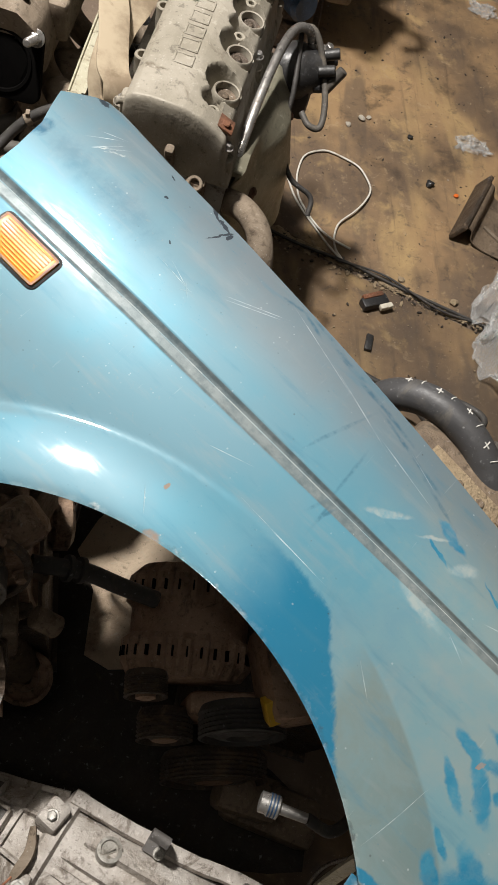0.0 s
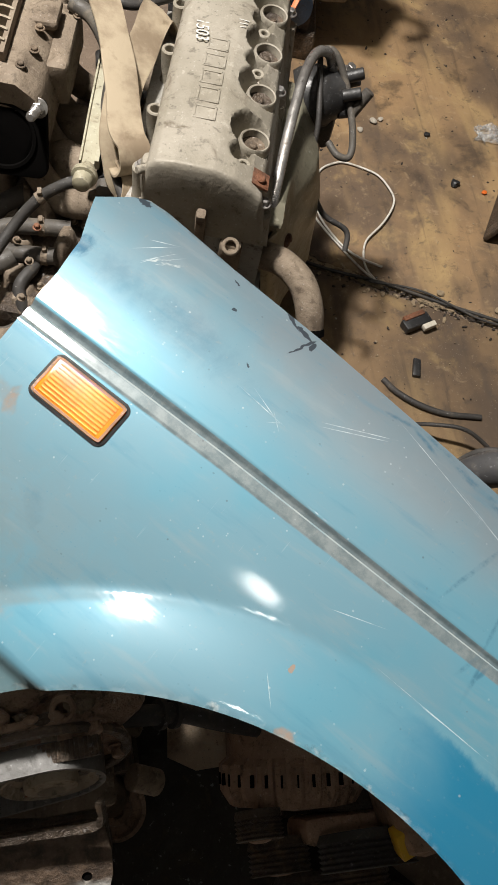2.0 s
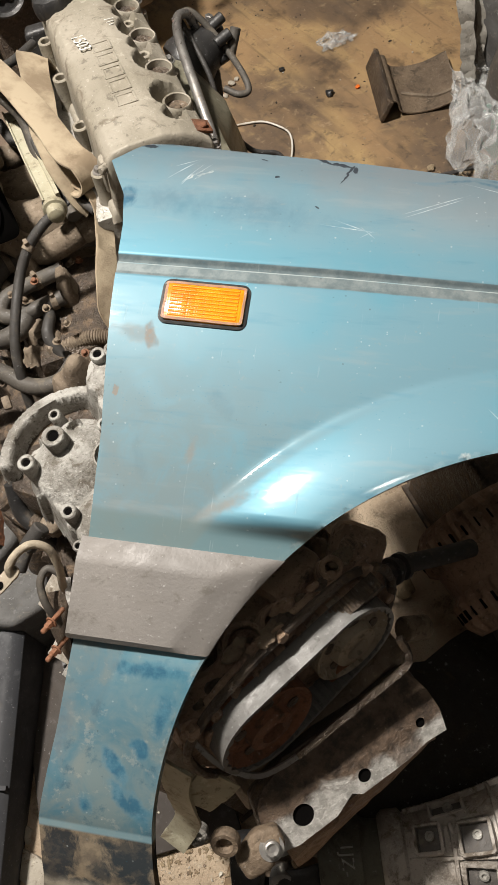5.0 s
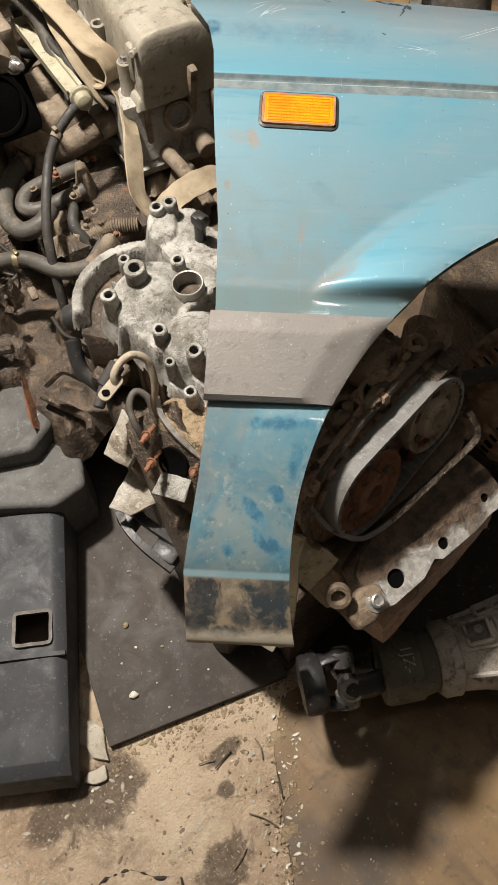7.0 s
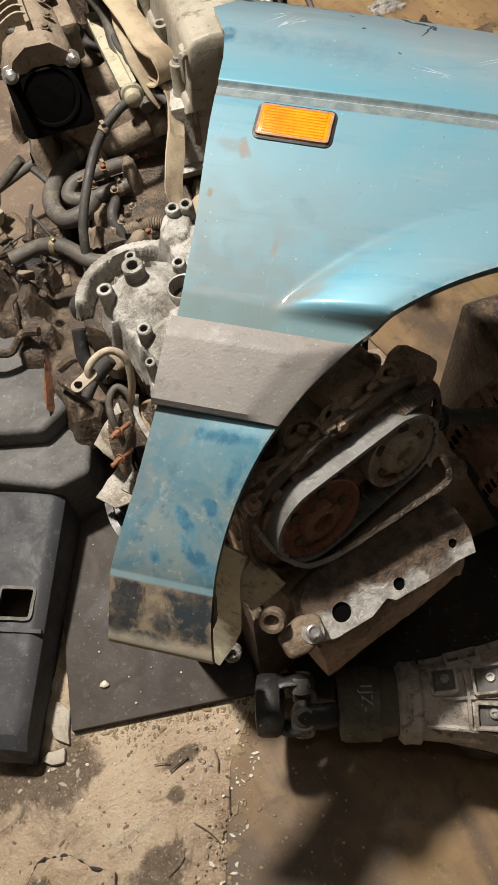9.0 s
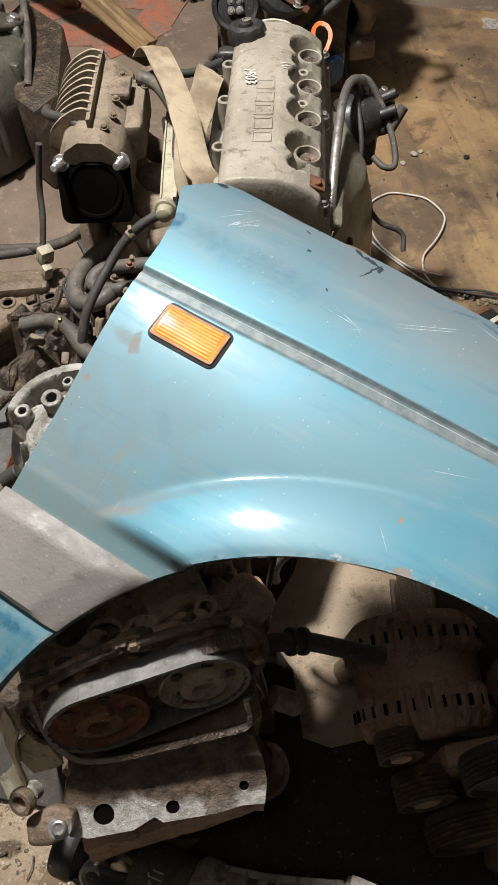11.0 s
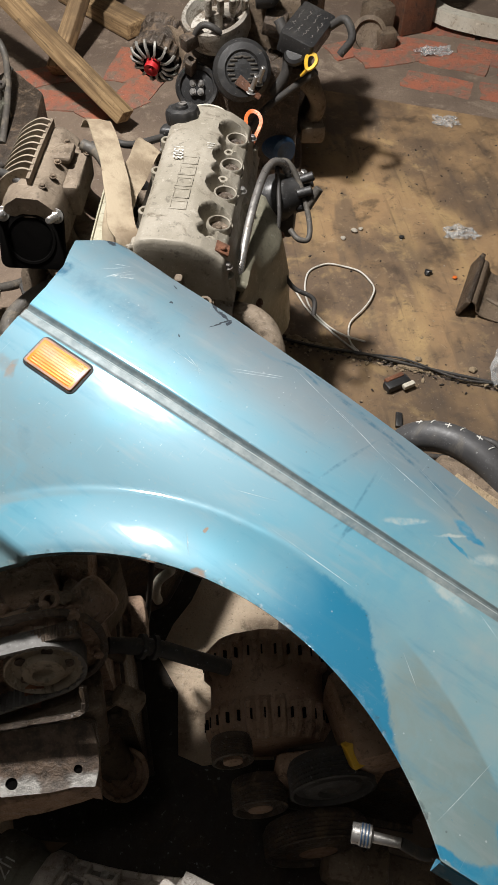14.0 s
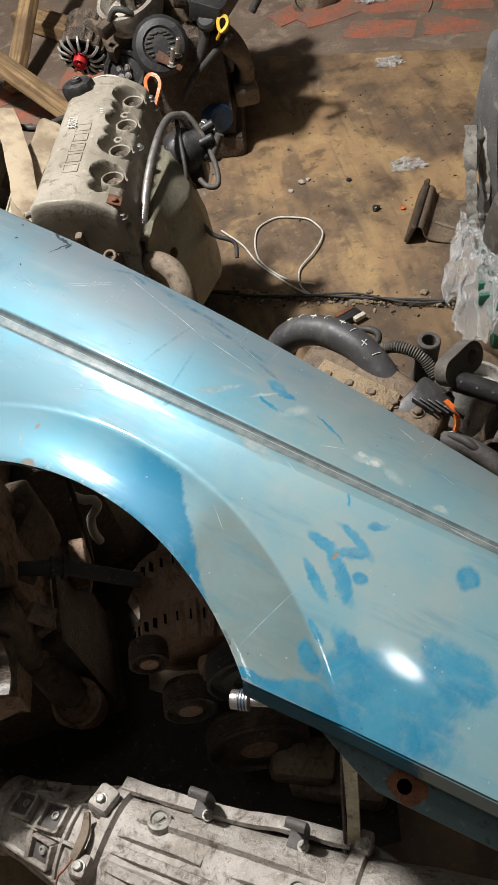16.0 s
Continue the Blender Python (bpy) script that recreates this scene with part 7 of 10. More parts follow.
def holed(bm, outline, holes, thick, m):
    """A flat plate with round holes through it."""
    piece = mesh()
    edges = []
    for loop in [outline] + [[(x + r * math.cos(-a), y + r * math.sin(-a)) for a in (2 * math.pi * k / 20 for k in range(20))] for x, y, r in holes]:
        vs = [piece.verts.new((x, y, 0)) for x, y in loop]
        edges += [piece.edges.new((vs[k], vs[(k + 1) % len(vs)])) for k in range(len(vs))]
    bmesh.ops.triangle_fill(piece, use_beauty=True, edges=edges)
    made = bmesh.ops.extrude_face_region(piece, geom=piece.faces[:])["geom"]
    bmesh.ops.translate(piece, verts=[g for g in made if isinstance(g, bmesh.types.BMVert)], vec=(0, 0, -thick))
    bmesh.ops.recalc_face_normals(piece, faces=piece.faces)
    return merge(bm, piece, m)


bm = mesh()
prism(bm, [(-0.103, -0.034), (-0.06, -0.038), (0.04, -0.035), (0.098, -0.034), (0.103, 0.0), (0.099, 0.032), (0.085, 0.038), (0.02, 0.034), (-0.05, 0.034), (-0.095, 0.020), (-0.103, -0.01)], -0.034, -0.0045, BR, 0.004)
mount_c = part("mount_casting", roughen(bm, 0.0012, 60, 0.008), M_IRON, engine_c, "oily dark mounting casting")
bm = mesh()
holed(bm, [(-0.103, -0.020), (-0.096, -0.034), (-0.078, -0.0385), (-0.035, -0.0385), (-0.012, -0.030), (-0.004, -0.0365), (0.05, -0.037), (0.075, -0.034), (0.098, -0.036), (0.1035, -0.016), (0.103, 0.006), (0.097, 0.030), (0.084, 0.036), (0.045, 0.033), (0.012, 0.032), (-0.02, 0.030), (-0.052, 0.031), (-0.078, 0.024), (-0.094, 0.012)], ((-0.061, -0.019, 0.0105), (0.007, -0.024, 0.0068), (0.080, -0.016, 0.005)), 0.0055, BR)
plate_c = part("mount_plate", bm, M_PLATE, engine_c, "pale machined mounting plate with holes", angle=30)
for x, y, r in ((-0.061, -0.019, 0.0115), (0.007, -0.024, 0.0075), (0.080, -0.016, 0.0056)):
    bm = mesh()
    lathe(bm, (x, y, -0.0045), (0, 0, 1), [(r, 0), (r, 0.0012), (0.001, 0.0013)], 20)
    part("plate_hole", bm, M_PLUG, plate_c, "", BR)
bm = mesh()
prism(bm, [(-0.022, -0.012), (0.0, -0.018), (0.024, -0.010), (0.028, 0.008), (0.008, 0.018), (-0.02, 0.012)], -0.02, 0.0, EC @ Matrix.Translation((-0.118, -0.058, 0.438)) @ Euler((radians(20), radians(-5), 0)).to_matrix().to_4x4(), 0.005, 3)
ear = part("mounting_ear", bm, M_BROWN, engine_c, "brown mounting ear")
bm = mesh()
lathe(bm, EC @ Vector((-0.106, -0.060, 0.436)), (0, -0.3, 1), [(0.0115, 0), (0.0115, 0.0025), (0.0075, 0.0025), (0.0072, 0.009), (0.0055, 0.010), (0.003, 0.007)], 24)
part("ear_bolt", bm, M_STEEL, ear, "bare bolt head")
bm = mesh()
lathe(bm, EC @ Vector((-0.132, -0.030, 0.452)), (-0.5, -0.6, 0.8), [(0.013, 0), (0.014, 0.006), (0.012, 0.010), (0.008, 0.010), (0.006, 0.004)], 24)
part("oil_pipe_end", bm, M_BROWN, engine_c, "round brown pipe end")
for a, b, r in (((0.125, 0.01, 0.42), (0.15, 0.0, 0.40), 0.013), ((0.12, 0.06, 0.43), (0.138, 0.05, 0.42), 0.007)):
    bm = mesh()
    rod(bm, a, b, r)
    part("stub_bolt", bm, M_BROWN, engine_c, "", EC)
bm = mesh()
strip(bm, [(-0.322, 0.196, 0.49), (-0.335, 0.190, 0.455), (-0.343, 0.180, 0.41), (-0.350, 0.174, 0.36), (-0.364, 0.172, 0.325), (-0.384, 0.170, 0.30)], 0.030, 0.003, (-0.7, -0.4, 0.55), 8)
part("crank_shield", roughen(bm, 0.0015, 60, 0.012), M_CREAM, engine_c, "pale bent metal bracket beside the arch")
bm = mesh()
plate4(bm, ((-0.305, 0.188, 0.468), (-0.286, 0.158, 0.432), (-0.326, 0.160, 0.398), (-0.338, 0.182, 0.44)), 0.003)
part("bracket_web", roughen(bm, 0.002, 70, 0.008), M_CREAM, engine_c, "creased pale web of the bracket")
bm = mesh()
cup(bm, (-0.357, 0.168, 0.276), (-0.2, -0.5, 0.9), 0.0105, 0.016, 0.004, 0.008)
part("shield_nut", roughen(bm, 0.001, 120, 0.006), M_CHALKY, engine_c, "whitish corroded nut")
bm = mesh()
lathe(bm, (-0.01, 0.0, 0.30), (0, -1, 0.05), [(0.085, 0), (0.088, 0.008), (0.088, 0.03), (0.08, 0.034), (0.06, 0.026), (0.03, 0.03), (0.02, 0.04)], 44)
part("crank_pulley", bm, M_IRON, engine_c, "large dark crank pulley", EC)
bm = mesh()
casting(bm, [(-0.13, 0.02), (0.13, 0.02), (0.13, 0.20), (-0.10, 0.20)], 0.0, 0.30, EC, edge=0.012)
part("engine_block", bm, M_IRON, engine_c, "black oily engine block")
# the flank: mounting bracket, starter, oil pump nose, dipstick tube
bm = mesh()
prism(bm, [(-0.165, 0.24), (-0.092, 0.30), (-0.060, 0.365), (-0.075, 0.41), (-0.19, 0.41)], 0.30, 0.415, None, 0.008)
bracket = part("flank_bracket", roughen(bm, 0.0012, 50, 0.012), M_BROWN, engine_c, "brown flat-faced bracket on the flank")
for p in ((-0.135, 0.285, 0.418), (-0.085, 0.35, 0.418), (-0.12, 0.37, 0.418)):
    bm = mesh()
    bolt(bm, p, (0, 0, 1), 0.008, 0.008)
    part("bracket_bolt", bm, M_GREASE, bracket, "")
bm = mesh()
plate4(bm, ((-0.17, 0.30, 0.425), (-0.115, 0.315, 0.425), (-0.10, 0.34, 0.428), (-0.165, 0.345, 0.428)), 0.004)
part("bracket_tab", roughen(bm, 0.001, 80, 0.006), M_ALU, bracket, "pale tab on the bracket")
bm = mesh()
lathe(bm, (-0.16, 0.36, 0.235), (0.95, 0.10, -0.18), [(0.02, 0), (0.036, 0.004), (0.038, 0.05), (0.034, 0.054), (0.034, 0.085), (0.040, 0.090), (0.040, 0.112), (0.030, 0.118), (0.012, 0.119)], 28)
part("starter_body", roughen(bm, 0.001, 50, 0.012), M_GREASE, engine_c, "greasy round starter body")
bm = mesh()
lathe(bm, (-0.092, 0.172, 0.13), (0.12, -0.25, 1), [(0.030, -0.06), (0.034, -0.02), (0.036, 0.03), (0.037, 0.048), (0.031, 0.051), (0.028, 0.044), (0.019, 0.044), (0.017, 0.050), (0.009, 0.050), (0.008, 0.042)], 30)
nose = part("pump_nose", roughen(bm, 0.001, 60, 0.01), M_GREASE, engine_c, "grimy round pump nose")
bm = mesh()
sweep(bm, curve([Vector((-0.125, 0.215, 0.31)), Vector((-0.118, 0.205, 0.25)), Vector((-0.108, 0.190, 0.20)), Vector((-0.098, 0.178, 0.165))], 5, False), lambda t: [((0.024 + 0.006 * t) * math.cos(a), (0.018 + 0.01 * t) * math.sin(a)) for a in (2 * math.pi * k / 14 for k in range(14))])
part("nose_arm", roughen(bm, 0.0015, 50, 0.01), M_BROWN, nose, "cast arm above the nose")
for p, r in (((-0.118, 0.178, 0.352), 0.011), ((-0.112, 0.205, 0.275), 0.010), ((-0.092, 0.225, 0.315), 0.012)):
    bm = mesh()
    box(bm, p, (0.035, 0.030, 0.034), 0.006, (12, -10, 25))
    lug = part("flank_lug", roughen(bm, 0.0016, 55, 0.01), M_GREASE, engine_c, "")
    bm = mesh()
    bolt(bm, Vector(p) + Vector((0.004, -0.006, 0.017)), (0.2, -0.3, 1), r * 0.7, 0.007)
    part("lug_bolt", bm, M_BROWN, lug, "")
bm = mesh()
hose(bm, [(-0.018, 0.405, 0.40), (-0.024, 0.395, 0.35), (-0.036, 0.385, 0.26), (-0.046, 0.37, 0.20), (-0.066, 0.36, 0.155)], 0.0042)
stick = part("dipstick_tube", bm, M_RUBBER, engine_c, "thin black dipstick tube")
bm = mesh()
rod(bm, (-0.060, 0.363, 0.168), (-0.070, 0.357, 0.145), 0.005)
part("tube_end", bm, M_ALU, stick, "bare tube end")
bm = mesh()
hose(bm, [(-0.028, 0.405, 0.352), (-0.014, 0.402, 0.340), (0.000, 0.400, 0.336), (0.001, 0.400, 0.318), (-0.018, 0.400, 0.290), (-0.026, 0.40, 0.25), (-0.024, 0.40, 0.222)], 0.0072)
part("cream_plug", bm, M_WHITE, engine_c, "dirty cream bent tube")

# ---- the long alloy transmission with its joint, on the floor ----
TA, TD = Vector((-0.355, 0.124, 0.150)), Vector((0.868, -0.496, 0.05)).normalized()
TR = Matrix.Translation(TA) @ Matrix((TD, Vector((-TD.y, TD.x, 0)).normalized(), TD.cross(Vector((-TD.y, TD.x, 0)).normalized()))).transposed().to_4x4()
gear_t = thing("transmission", (-0.05, -0.03, 0), "long dusty alloy transmission with universal joint lying on floor", "transmission")
bm = mesh()
lathe(bm, (0, 0, 0), (1, 0, 0), [(0.030, 0), (0.038, 0.002), (0.040, 0.008), (0.040, 0.026), (0.036, 0.032), (0.020, 0.036)], 36)
joint = part("universal_joint", bm, M_BLACK, gear_t, "black universal joint yoke", TR)
Q = pose(0, 0, 0, 38, 0, 0)
for s0 in (-1, 1):
    bm = mesh()
    sweep(bm, [Vector((x, s0 * y, 0)) for x, y in ((0.022, 0.026), (0.038, 0.033), (0.052, 0.034), (0.068, 0.031))], lambda t: [((0.018 - 0.004 * abs(t - 0.4)) * math.cos(a), 0.007 * math.sin(a)) for a in (2 * math.pi * k / 16 for k in range(16))], False, (0, s0, 0))
    fork = part("yoke_arm", bm, M_BLACK, joint, "", TR @ Q)
    bm = mesh()
    lathe(bm, (0.060, s0 * 0.020, 0), (0, s0, 0), [(0.016, 0), (0.017, 0.012), (0.016, 0.019), (0.012, 0.020), (0.011, 0.018), (0.002, 0.0175)], 24)
    part("bearing_cup", bm, M_STEEL, joint, "worn bearing cup", TR @ Q)
    bm = mesh()
    sweep(bm, [Vector((x, 0, s0 * y)) for x, y in ((0.105, 0.026), (0.09, 0.033), (0.074, 0.034), (0.056, 0.031))], lambda t: [((0.018 - 0.004 * abs(t - 0.4)) * math.cos(a), 0.007 * math.sin(a)) for a in (2 * math.pi * k / 16 for k in range(16))], False, (0, 0, s0))
    part("yoke_arm", bm, M_BLACK, joint, "", TR @ Q)
    bm = mesh()
    lathe(bm, (0.062, 0, s0 * 0.020), (0, 0, s0), [(0.016, 0), (0.017, 0.012), (0.016, 0.019), (0.012, 0.020), (0.011, 0.018), (0.002, 0.0175)], 24)
    part("bearing_cup", bm, M_STEEL, joint, "worn bearing cup", TR @ Q)
bm = mesh()
rod(bm, (0.061, -0.03, 0), (0.061, 0.03, 0), 0.010)
rod(bm, (0.061, 0, -0.03), (0.061, 0, 0.03), 0.010)
part_each("joint_cross", bm, M_IRON, joint, "", TR @ Q)
bm = mesh()
lathe(bm, (0.105, 0, 0), (1, 0, 0), [(0.030, 0), (0.044, 0.002), (0.047, 0.008), (0.047, 0.052), (0.043, 0.056), (0.040, 0.075), (0.048, 0.080), (0.05, 0.10)], 36)
sleeve = part("output_sleeve", bm, M_DRUM, gear_t, "dark grey output sleeve with chalk strokes", TR)
data = bpy.data.curves.new("chalk_text", "FONT")
data.body, data.size, data.extrude = "1JZ-", 0.021, 0.0004
holder = new("chalk_text", data)
text_mesh = bpy.data.meshes.new_from_object(holder)
bpy.data.objects.remove(holder)
bm = mesh()
bm.from_mesh(text_mesh)
bpy.data.meshes.remove(text_mesh)
for v in bm.verts:
    turn = 0.35 - v.co.x / 0.047
    v.co = Vector((0.134 + v.co.y, 0.0472 * math.sin(turn), 0.0472 * math.cos(turn))) * 1.0
part("chalk_text", bm, M_CHALK, sleeve, "faded chalk lettering", TR)


bm = mesh()
TRY = TR @ Matrix(((0, 1, 0, 0), (1, 0, 0, 0), (0, 0, 1, 0), (0, 0, 0, 1)))
loft(bm, [(y, [(r * math.cos(2 * math.pi * k / 40) * (1 + sq * math.cos(8 * math.pi * k / 40 + math.pi)), r * math.sin(2 * math.pi * k / 40) * (1 + sq * math.cos(8 * math.pi * k / 40 + math.pi))) for k in range(40)]) for y, r, sq in ((0.180, 0.044, 0), (0.186, 0.050, 0), (0.206, 0.051, 0), (0.210, 0.046, 0), (0.24, 0.050, 0.01), (0.29, 0.061, 0.02), (0.33, 0.073, 0.03), (0.352, 0.080, 0.03), (0.356, 0.092, 0.03), (0.372, 0.093, 0.03), (0.376, 0.084, 0.04), (0.42, 0.086, 0.05), (0.52, 0.092, 0.05), (0.60, 0.096, 0.05), (0.66, 0.102, 0.05), (0.664, 0.112, 0.04), (0.68, 0.112, 0.04), (0.684, 0.106, 0.04), (0.76, 0.12, 0.04), (0.86, 0.132, 0.03))])
trans_case = part("transmission_case", roughen(bm, 0.0012, 40, 0.02), M_CASE, gear_t, "pale dusty alloy case with ribs", TRY)
# long shallow ribs over the flank, a folded seam and a proud block at the collar
for y0, y1, deg, out in ((0.385, 0.50, 74, 0.088), (0.385, 0.56, 88, 0.087), (0.385, 0.60, 102, 0.088), (0.385, 0.60, 116, 0.090), (0.54, 0.645, 74, 0.096), (0.40, 0.645, 58, 0.094)):
    c, q = math.cos(radians(deg)), math.sin(radians(deg))
    bm = mesh()
    sweep(bm, [Vector((c * (out + 0.055 * (y - y0)), y, q * (out + 0.055 * (y - y0)))) for y in np.linspace(y0, y1, 7)], lambda t: [(-0.0075, -0.010), (0.0075, -0.010), (0.0055, 0.0015 - 0.006 * (abs(2 * t - 1) ** 6)), (-0.0055, 0.0015 - 0.006 * (abs(2 * t - 1) ** 6))], False, (c, 0, q))
    part("case_rib", roughen(bm, 0.0007, 60, 0.01), M_CASE, trans_case, "", TRY)
bm = mesh()
sweep(bm, curve([Vector((0.078, 0.36, 0.062)), Vector((0.080, 0.42, 0.062)), Vector((0.088, 0.52, 0.060)), Vector((0.098, 0.58, 0.058)), Vector((0.104, 0.66, 0.060))], 6, False), [(-0.009, -0.004), (0.009, -0.004), (0.008, 0.004), (-0.008, 0.004)], False, (0.3, 0, 1))
part("case_seam", roughen(bm, 0.0014, 45, 0.012), M_CASE, trans_case, "flat seam along the case", TRY)
for x, y, z, sx, sy, sz, yaw in ((0.047, 0.352, 0.080, 0.034, 0.030, 0.030, 8), (-0.030, 0.362, 0.090, 0.030, 0.022, 0.022, -6), (0.105, 0.675, 0.055, 0.03, 0.02, 0.03, 0)):
    bm = mesh()
    box(bm, (x, y, z), (sx, sy, sz), 0.006, (0, 20, yaw))
    block = part("collar_block", roughen(bm, 0.0012, 50, 0.008), M_CASE, trans_case, "", TRY)
    bm = mesh()
    bolt(bm, (x, y, z + sz / 2 - 0.001), (0.2, 0, 1), 0.006, 0.006)
    part("block_bolt", bm, M_ALU, block, "", TRY)
bm = mesh()
sweep(bm, curve([Vector((0.028, 0.340, 0.092)), Vector((0.006, 0.352, 0.101)), Vector((-0.016, 0.352, 0.101)), Vector((-0.026, 0.350, 0.098))], 6, False), lambda t: [(-0.004 - 0.003 * math.sin(math.pi * t), -0.002), (0.004 + 0.003 * math.sin(math.pi * t), -0.002), (0.003 + 0.003 * math.sin(math.pi * t), 0.002), (-0.003 - 0.003 * math.sin(math.pi * t), 0.002)], False, (0, 0, 1))
part("collar_lever", bm, M_TAN, trans_case, "brown flat lever across the collar", TRY)
bm = mesh()
hose(bm, [(-0.024, 0.350, 0.101), (-0.036, 0.346, 0.098), (-0.046, 0.338, 0.091), (-0.056, 0.336, 0.083)], 0.0014)
part("pink_wire", bm, M_RUSTY, trans_case, "short faded red wire", TRY)
# cast pockets with raised rims on the cone
for x, y, z, tilt, sx, sy in ((0.012, 0.236, 0.053, 10, 0.030, 0.030), (0.010, 0.288, 0.064, 10, 0.034, 0.036), (-0.028, 0.288, 0.056, -28, 0.030, 0.036), (0.040, 0.262, 0.046, 45, 0.022, 0.04)):
    POC = TRY @ pose(x, y, z, 14, tilt, 0)
    bm = mesh()
    for cx, cy, wx, wy in ((0, sy / 2, sx, 0.004), (0, -sy / 2, sx, 0.004), (sx / 2, 0, 0.004, sy), (-sx / 2, 0, 0.004, sy)):
        box(bm, (cx, cy, 0.002), (wx, wy, 0.012), 0.0012)
    pocket = part("case_pocket", roughen(bm, 0.0006, 80, 0.008), M_CASE, trans_case, "cast pocket with a raised rim", POC)
    bm = mesh()
    box(bm, (0, 0, -0.001), (sx - 0.005, sy - 0.005, 0.004), 0.001)
    part("pocket_floor", bm, M_CLIP, pocket, "grimy pocket bottom", POC)
    bm = mesh()
    lathe(bm, (0.003, 0.002, 0.001), (0, 0, 1), [(0.006, 0), (0.0055, 0.004), (0.003, 0.0045), (0.0025, 0.002)], 16)
    part("pocket_boss", bm, M_ALU, pocket, "", POC)
for deg in (22, 60, 98, 136):
    c, q = math.cos(radians(deg)), math.sin(radians(deg))
    bm = mesh()
    sweep(bm, [Vector((c * r, y, q * r)) for y, r in ((0.212, 0.046), (0.26, 0.0545), (0.31, 0.068), (0.353, 0.082))], [(-0.0025, -0.006), (0.0025, -0.006), (0.0018, 0.005), (-0.0018, 0.005)], False, (c, 0, q))
    part("cone_rib", bm, M_CASE, trans_case, "", TRY)
for y, r in ((0.262, 0.059), (0.315, 0.0735)):
    bm = mesh()
    sweep(bm, [Vector((r * math.cos(radians(d)), y, r * math.sin(radians(d)))) for d in range(22, 137, 6)], [(-0.003, -0.012), (0.003, -0.012), (0.002, 0.001), (-0.002, 0.001)], False, (math.cos(radians(22)), 0, math.sin(radians(22))))
    part("ring_rib", bm, M_CASE, trans_case, "", TRY)
for x, y, z in ((0.05, 0.43, 0.08), (-0.05, 0.52, 0.075), (0.03, 0.62, 0.09)):
    bm = mesh()
    lathe(bm, (x, y, z), (x * 8, 0, 1), [(0.016, -0.01), (0.015, 0.004), (0.011, 0.005), (0.010, 0.002), (0.003, 0.002)], 24)
    box(bm, (x, y, z + 0.003), (0.016, 0.003, 0.002), 0.0005, (0, 0, 35))
    part("case_plug", bm, M_ALU, trans_case, "round screw plug", TRY)
for x, y, z in ((0.082, 0.475, 0.066), (0.086, 0.60, 0.068)):
    bm = mesh()
    strip(bm, [(x - 0.012, y, z), (x + 0.006, y, z + 0.002), (x + 0.012, y, z + 0.010), (x + 0.013, y, z + 0.040), (x + 0.008, y, z + 0.046), (x + 0.002, y, z + 0.042)], 0.024, 0.003, (-1, 0, 0.2), 5)
    clip = part("cable_clip", bm, M_CLIP, gear_t, "dark grey bent cable clip", TRY)
    bm = mesh()
    bolt(bm, (x - 0.006, y + 0.008, z + 0.002), (0, 0, 1), 0.005, 0.004)
    part("clip_bolt", bm, M_ALU, clip, "", TRY)
bm = mesh()
strip(bm, [(0.266, -0.132, 0.205), (0.268, -0.118, 0.235), (0.277, -0.085, 0.30), (0.283, -0.060, 0.38), (0.285, -0.045, 0.44)], 0.015, 0.005, (-0.35, -0.9, 0.25), 8)
part("shift_rod", bm, M_PLATED, gear_t, "plated flat shift rod standing up")
bm = mesh()
lathe(bm, (0.266, -0.136, 0.180), (0.05, 0.25, 1), [(0.004, 0), (0.009, 0.003), (0.0095, 0.022), (0.007, 0.028), (0.004, 0.030)], 20)
part("rod_pin", bm, M_ALU, gear_t, "bright pin at the rod's foot")
bm = mesh()
hose(bm, [(0.256, -0.125, 0.225), (0.262, -0.098, 0.27), (0.272, -0.060, 0.34), (0.280, -0.045, 0.42)], 0.0022)
part("thin_wire", bm, M_IRON, gear_t, "thin wire beside the rod")
bm = mesh()
sweep(bm, curve([Vector((0.255, -0.105, 0.205)), Vector((0.285, -0.120, 0.205)), Vector((0.315, -0.145, 0.195)), Vector((0.335, -0.175, 0.165)), Vector((0.345, -0.19, 0.14))], 6, False), lambda t: [(-0.011 + 0.006 * t, -0.003), (0.011 - 0.006 * t, -0.003), (0.010 - 0.006 * t, 0.003), (-0.010 + 0.006 * t, 0.003)], False, (0, -0.3, 1))
part("shift_lever", bm, M_ALU, gear_t, "curved tapered shift lever")
bm = mesh()
rod(bm, (-0.02, 0.30, -0.115), (-0.02, 0.30, -0.05), 0.035, seg=24)
part("rear_mount", bm, M_RUBBER, gear_t, "black rubber mount", TRY)
bm = mesh()
box(bm, (0.0, 0.62, -0.125), (0.12, 0.26, 0.09), 0.02)
part("transmission_sump", bm, M_IRON, gear_t, "", TRY)

# ---- the engine with the brown alternator, low behind the arch ----
engine_d = thing("car_engine", (0.16, 0.24, 0), "brown grimy engine end with alternator and pulleys", "engine", "scrap engines")
ALT = aim((0.118, 0.150, 0.272), (0.06, 0.98, 0.10)) @ Matrix.Diagonal((1.28, 1.28, 1.28, 1))
bm = mesh()
lathe(bm, (0, 0, 0), (0, 0, 1), [(0.03, -0.004), (0.058, 0), (0.066, 0.012), (0.067, 0.034), (0.060, 0.040), (0.061, 0.066), (0.068, 0.072), (0.067, 0.096), (0.055, 0.108), (0.02, 0.112)], 96)
notch(bm, 96, ((0.010, 0.036), (0.070, 0.098)), 0.006)
alternator = part("alternator", roughen(bm, 0.0008, 50, 0.05), M_ALTER, engine_d, "brown dusty alternator with slotted casing", ALT, 25)
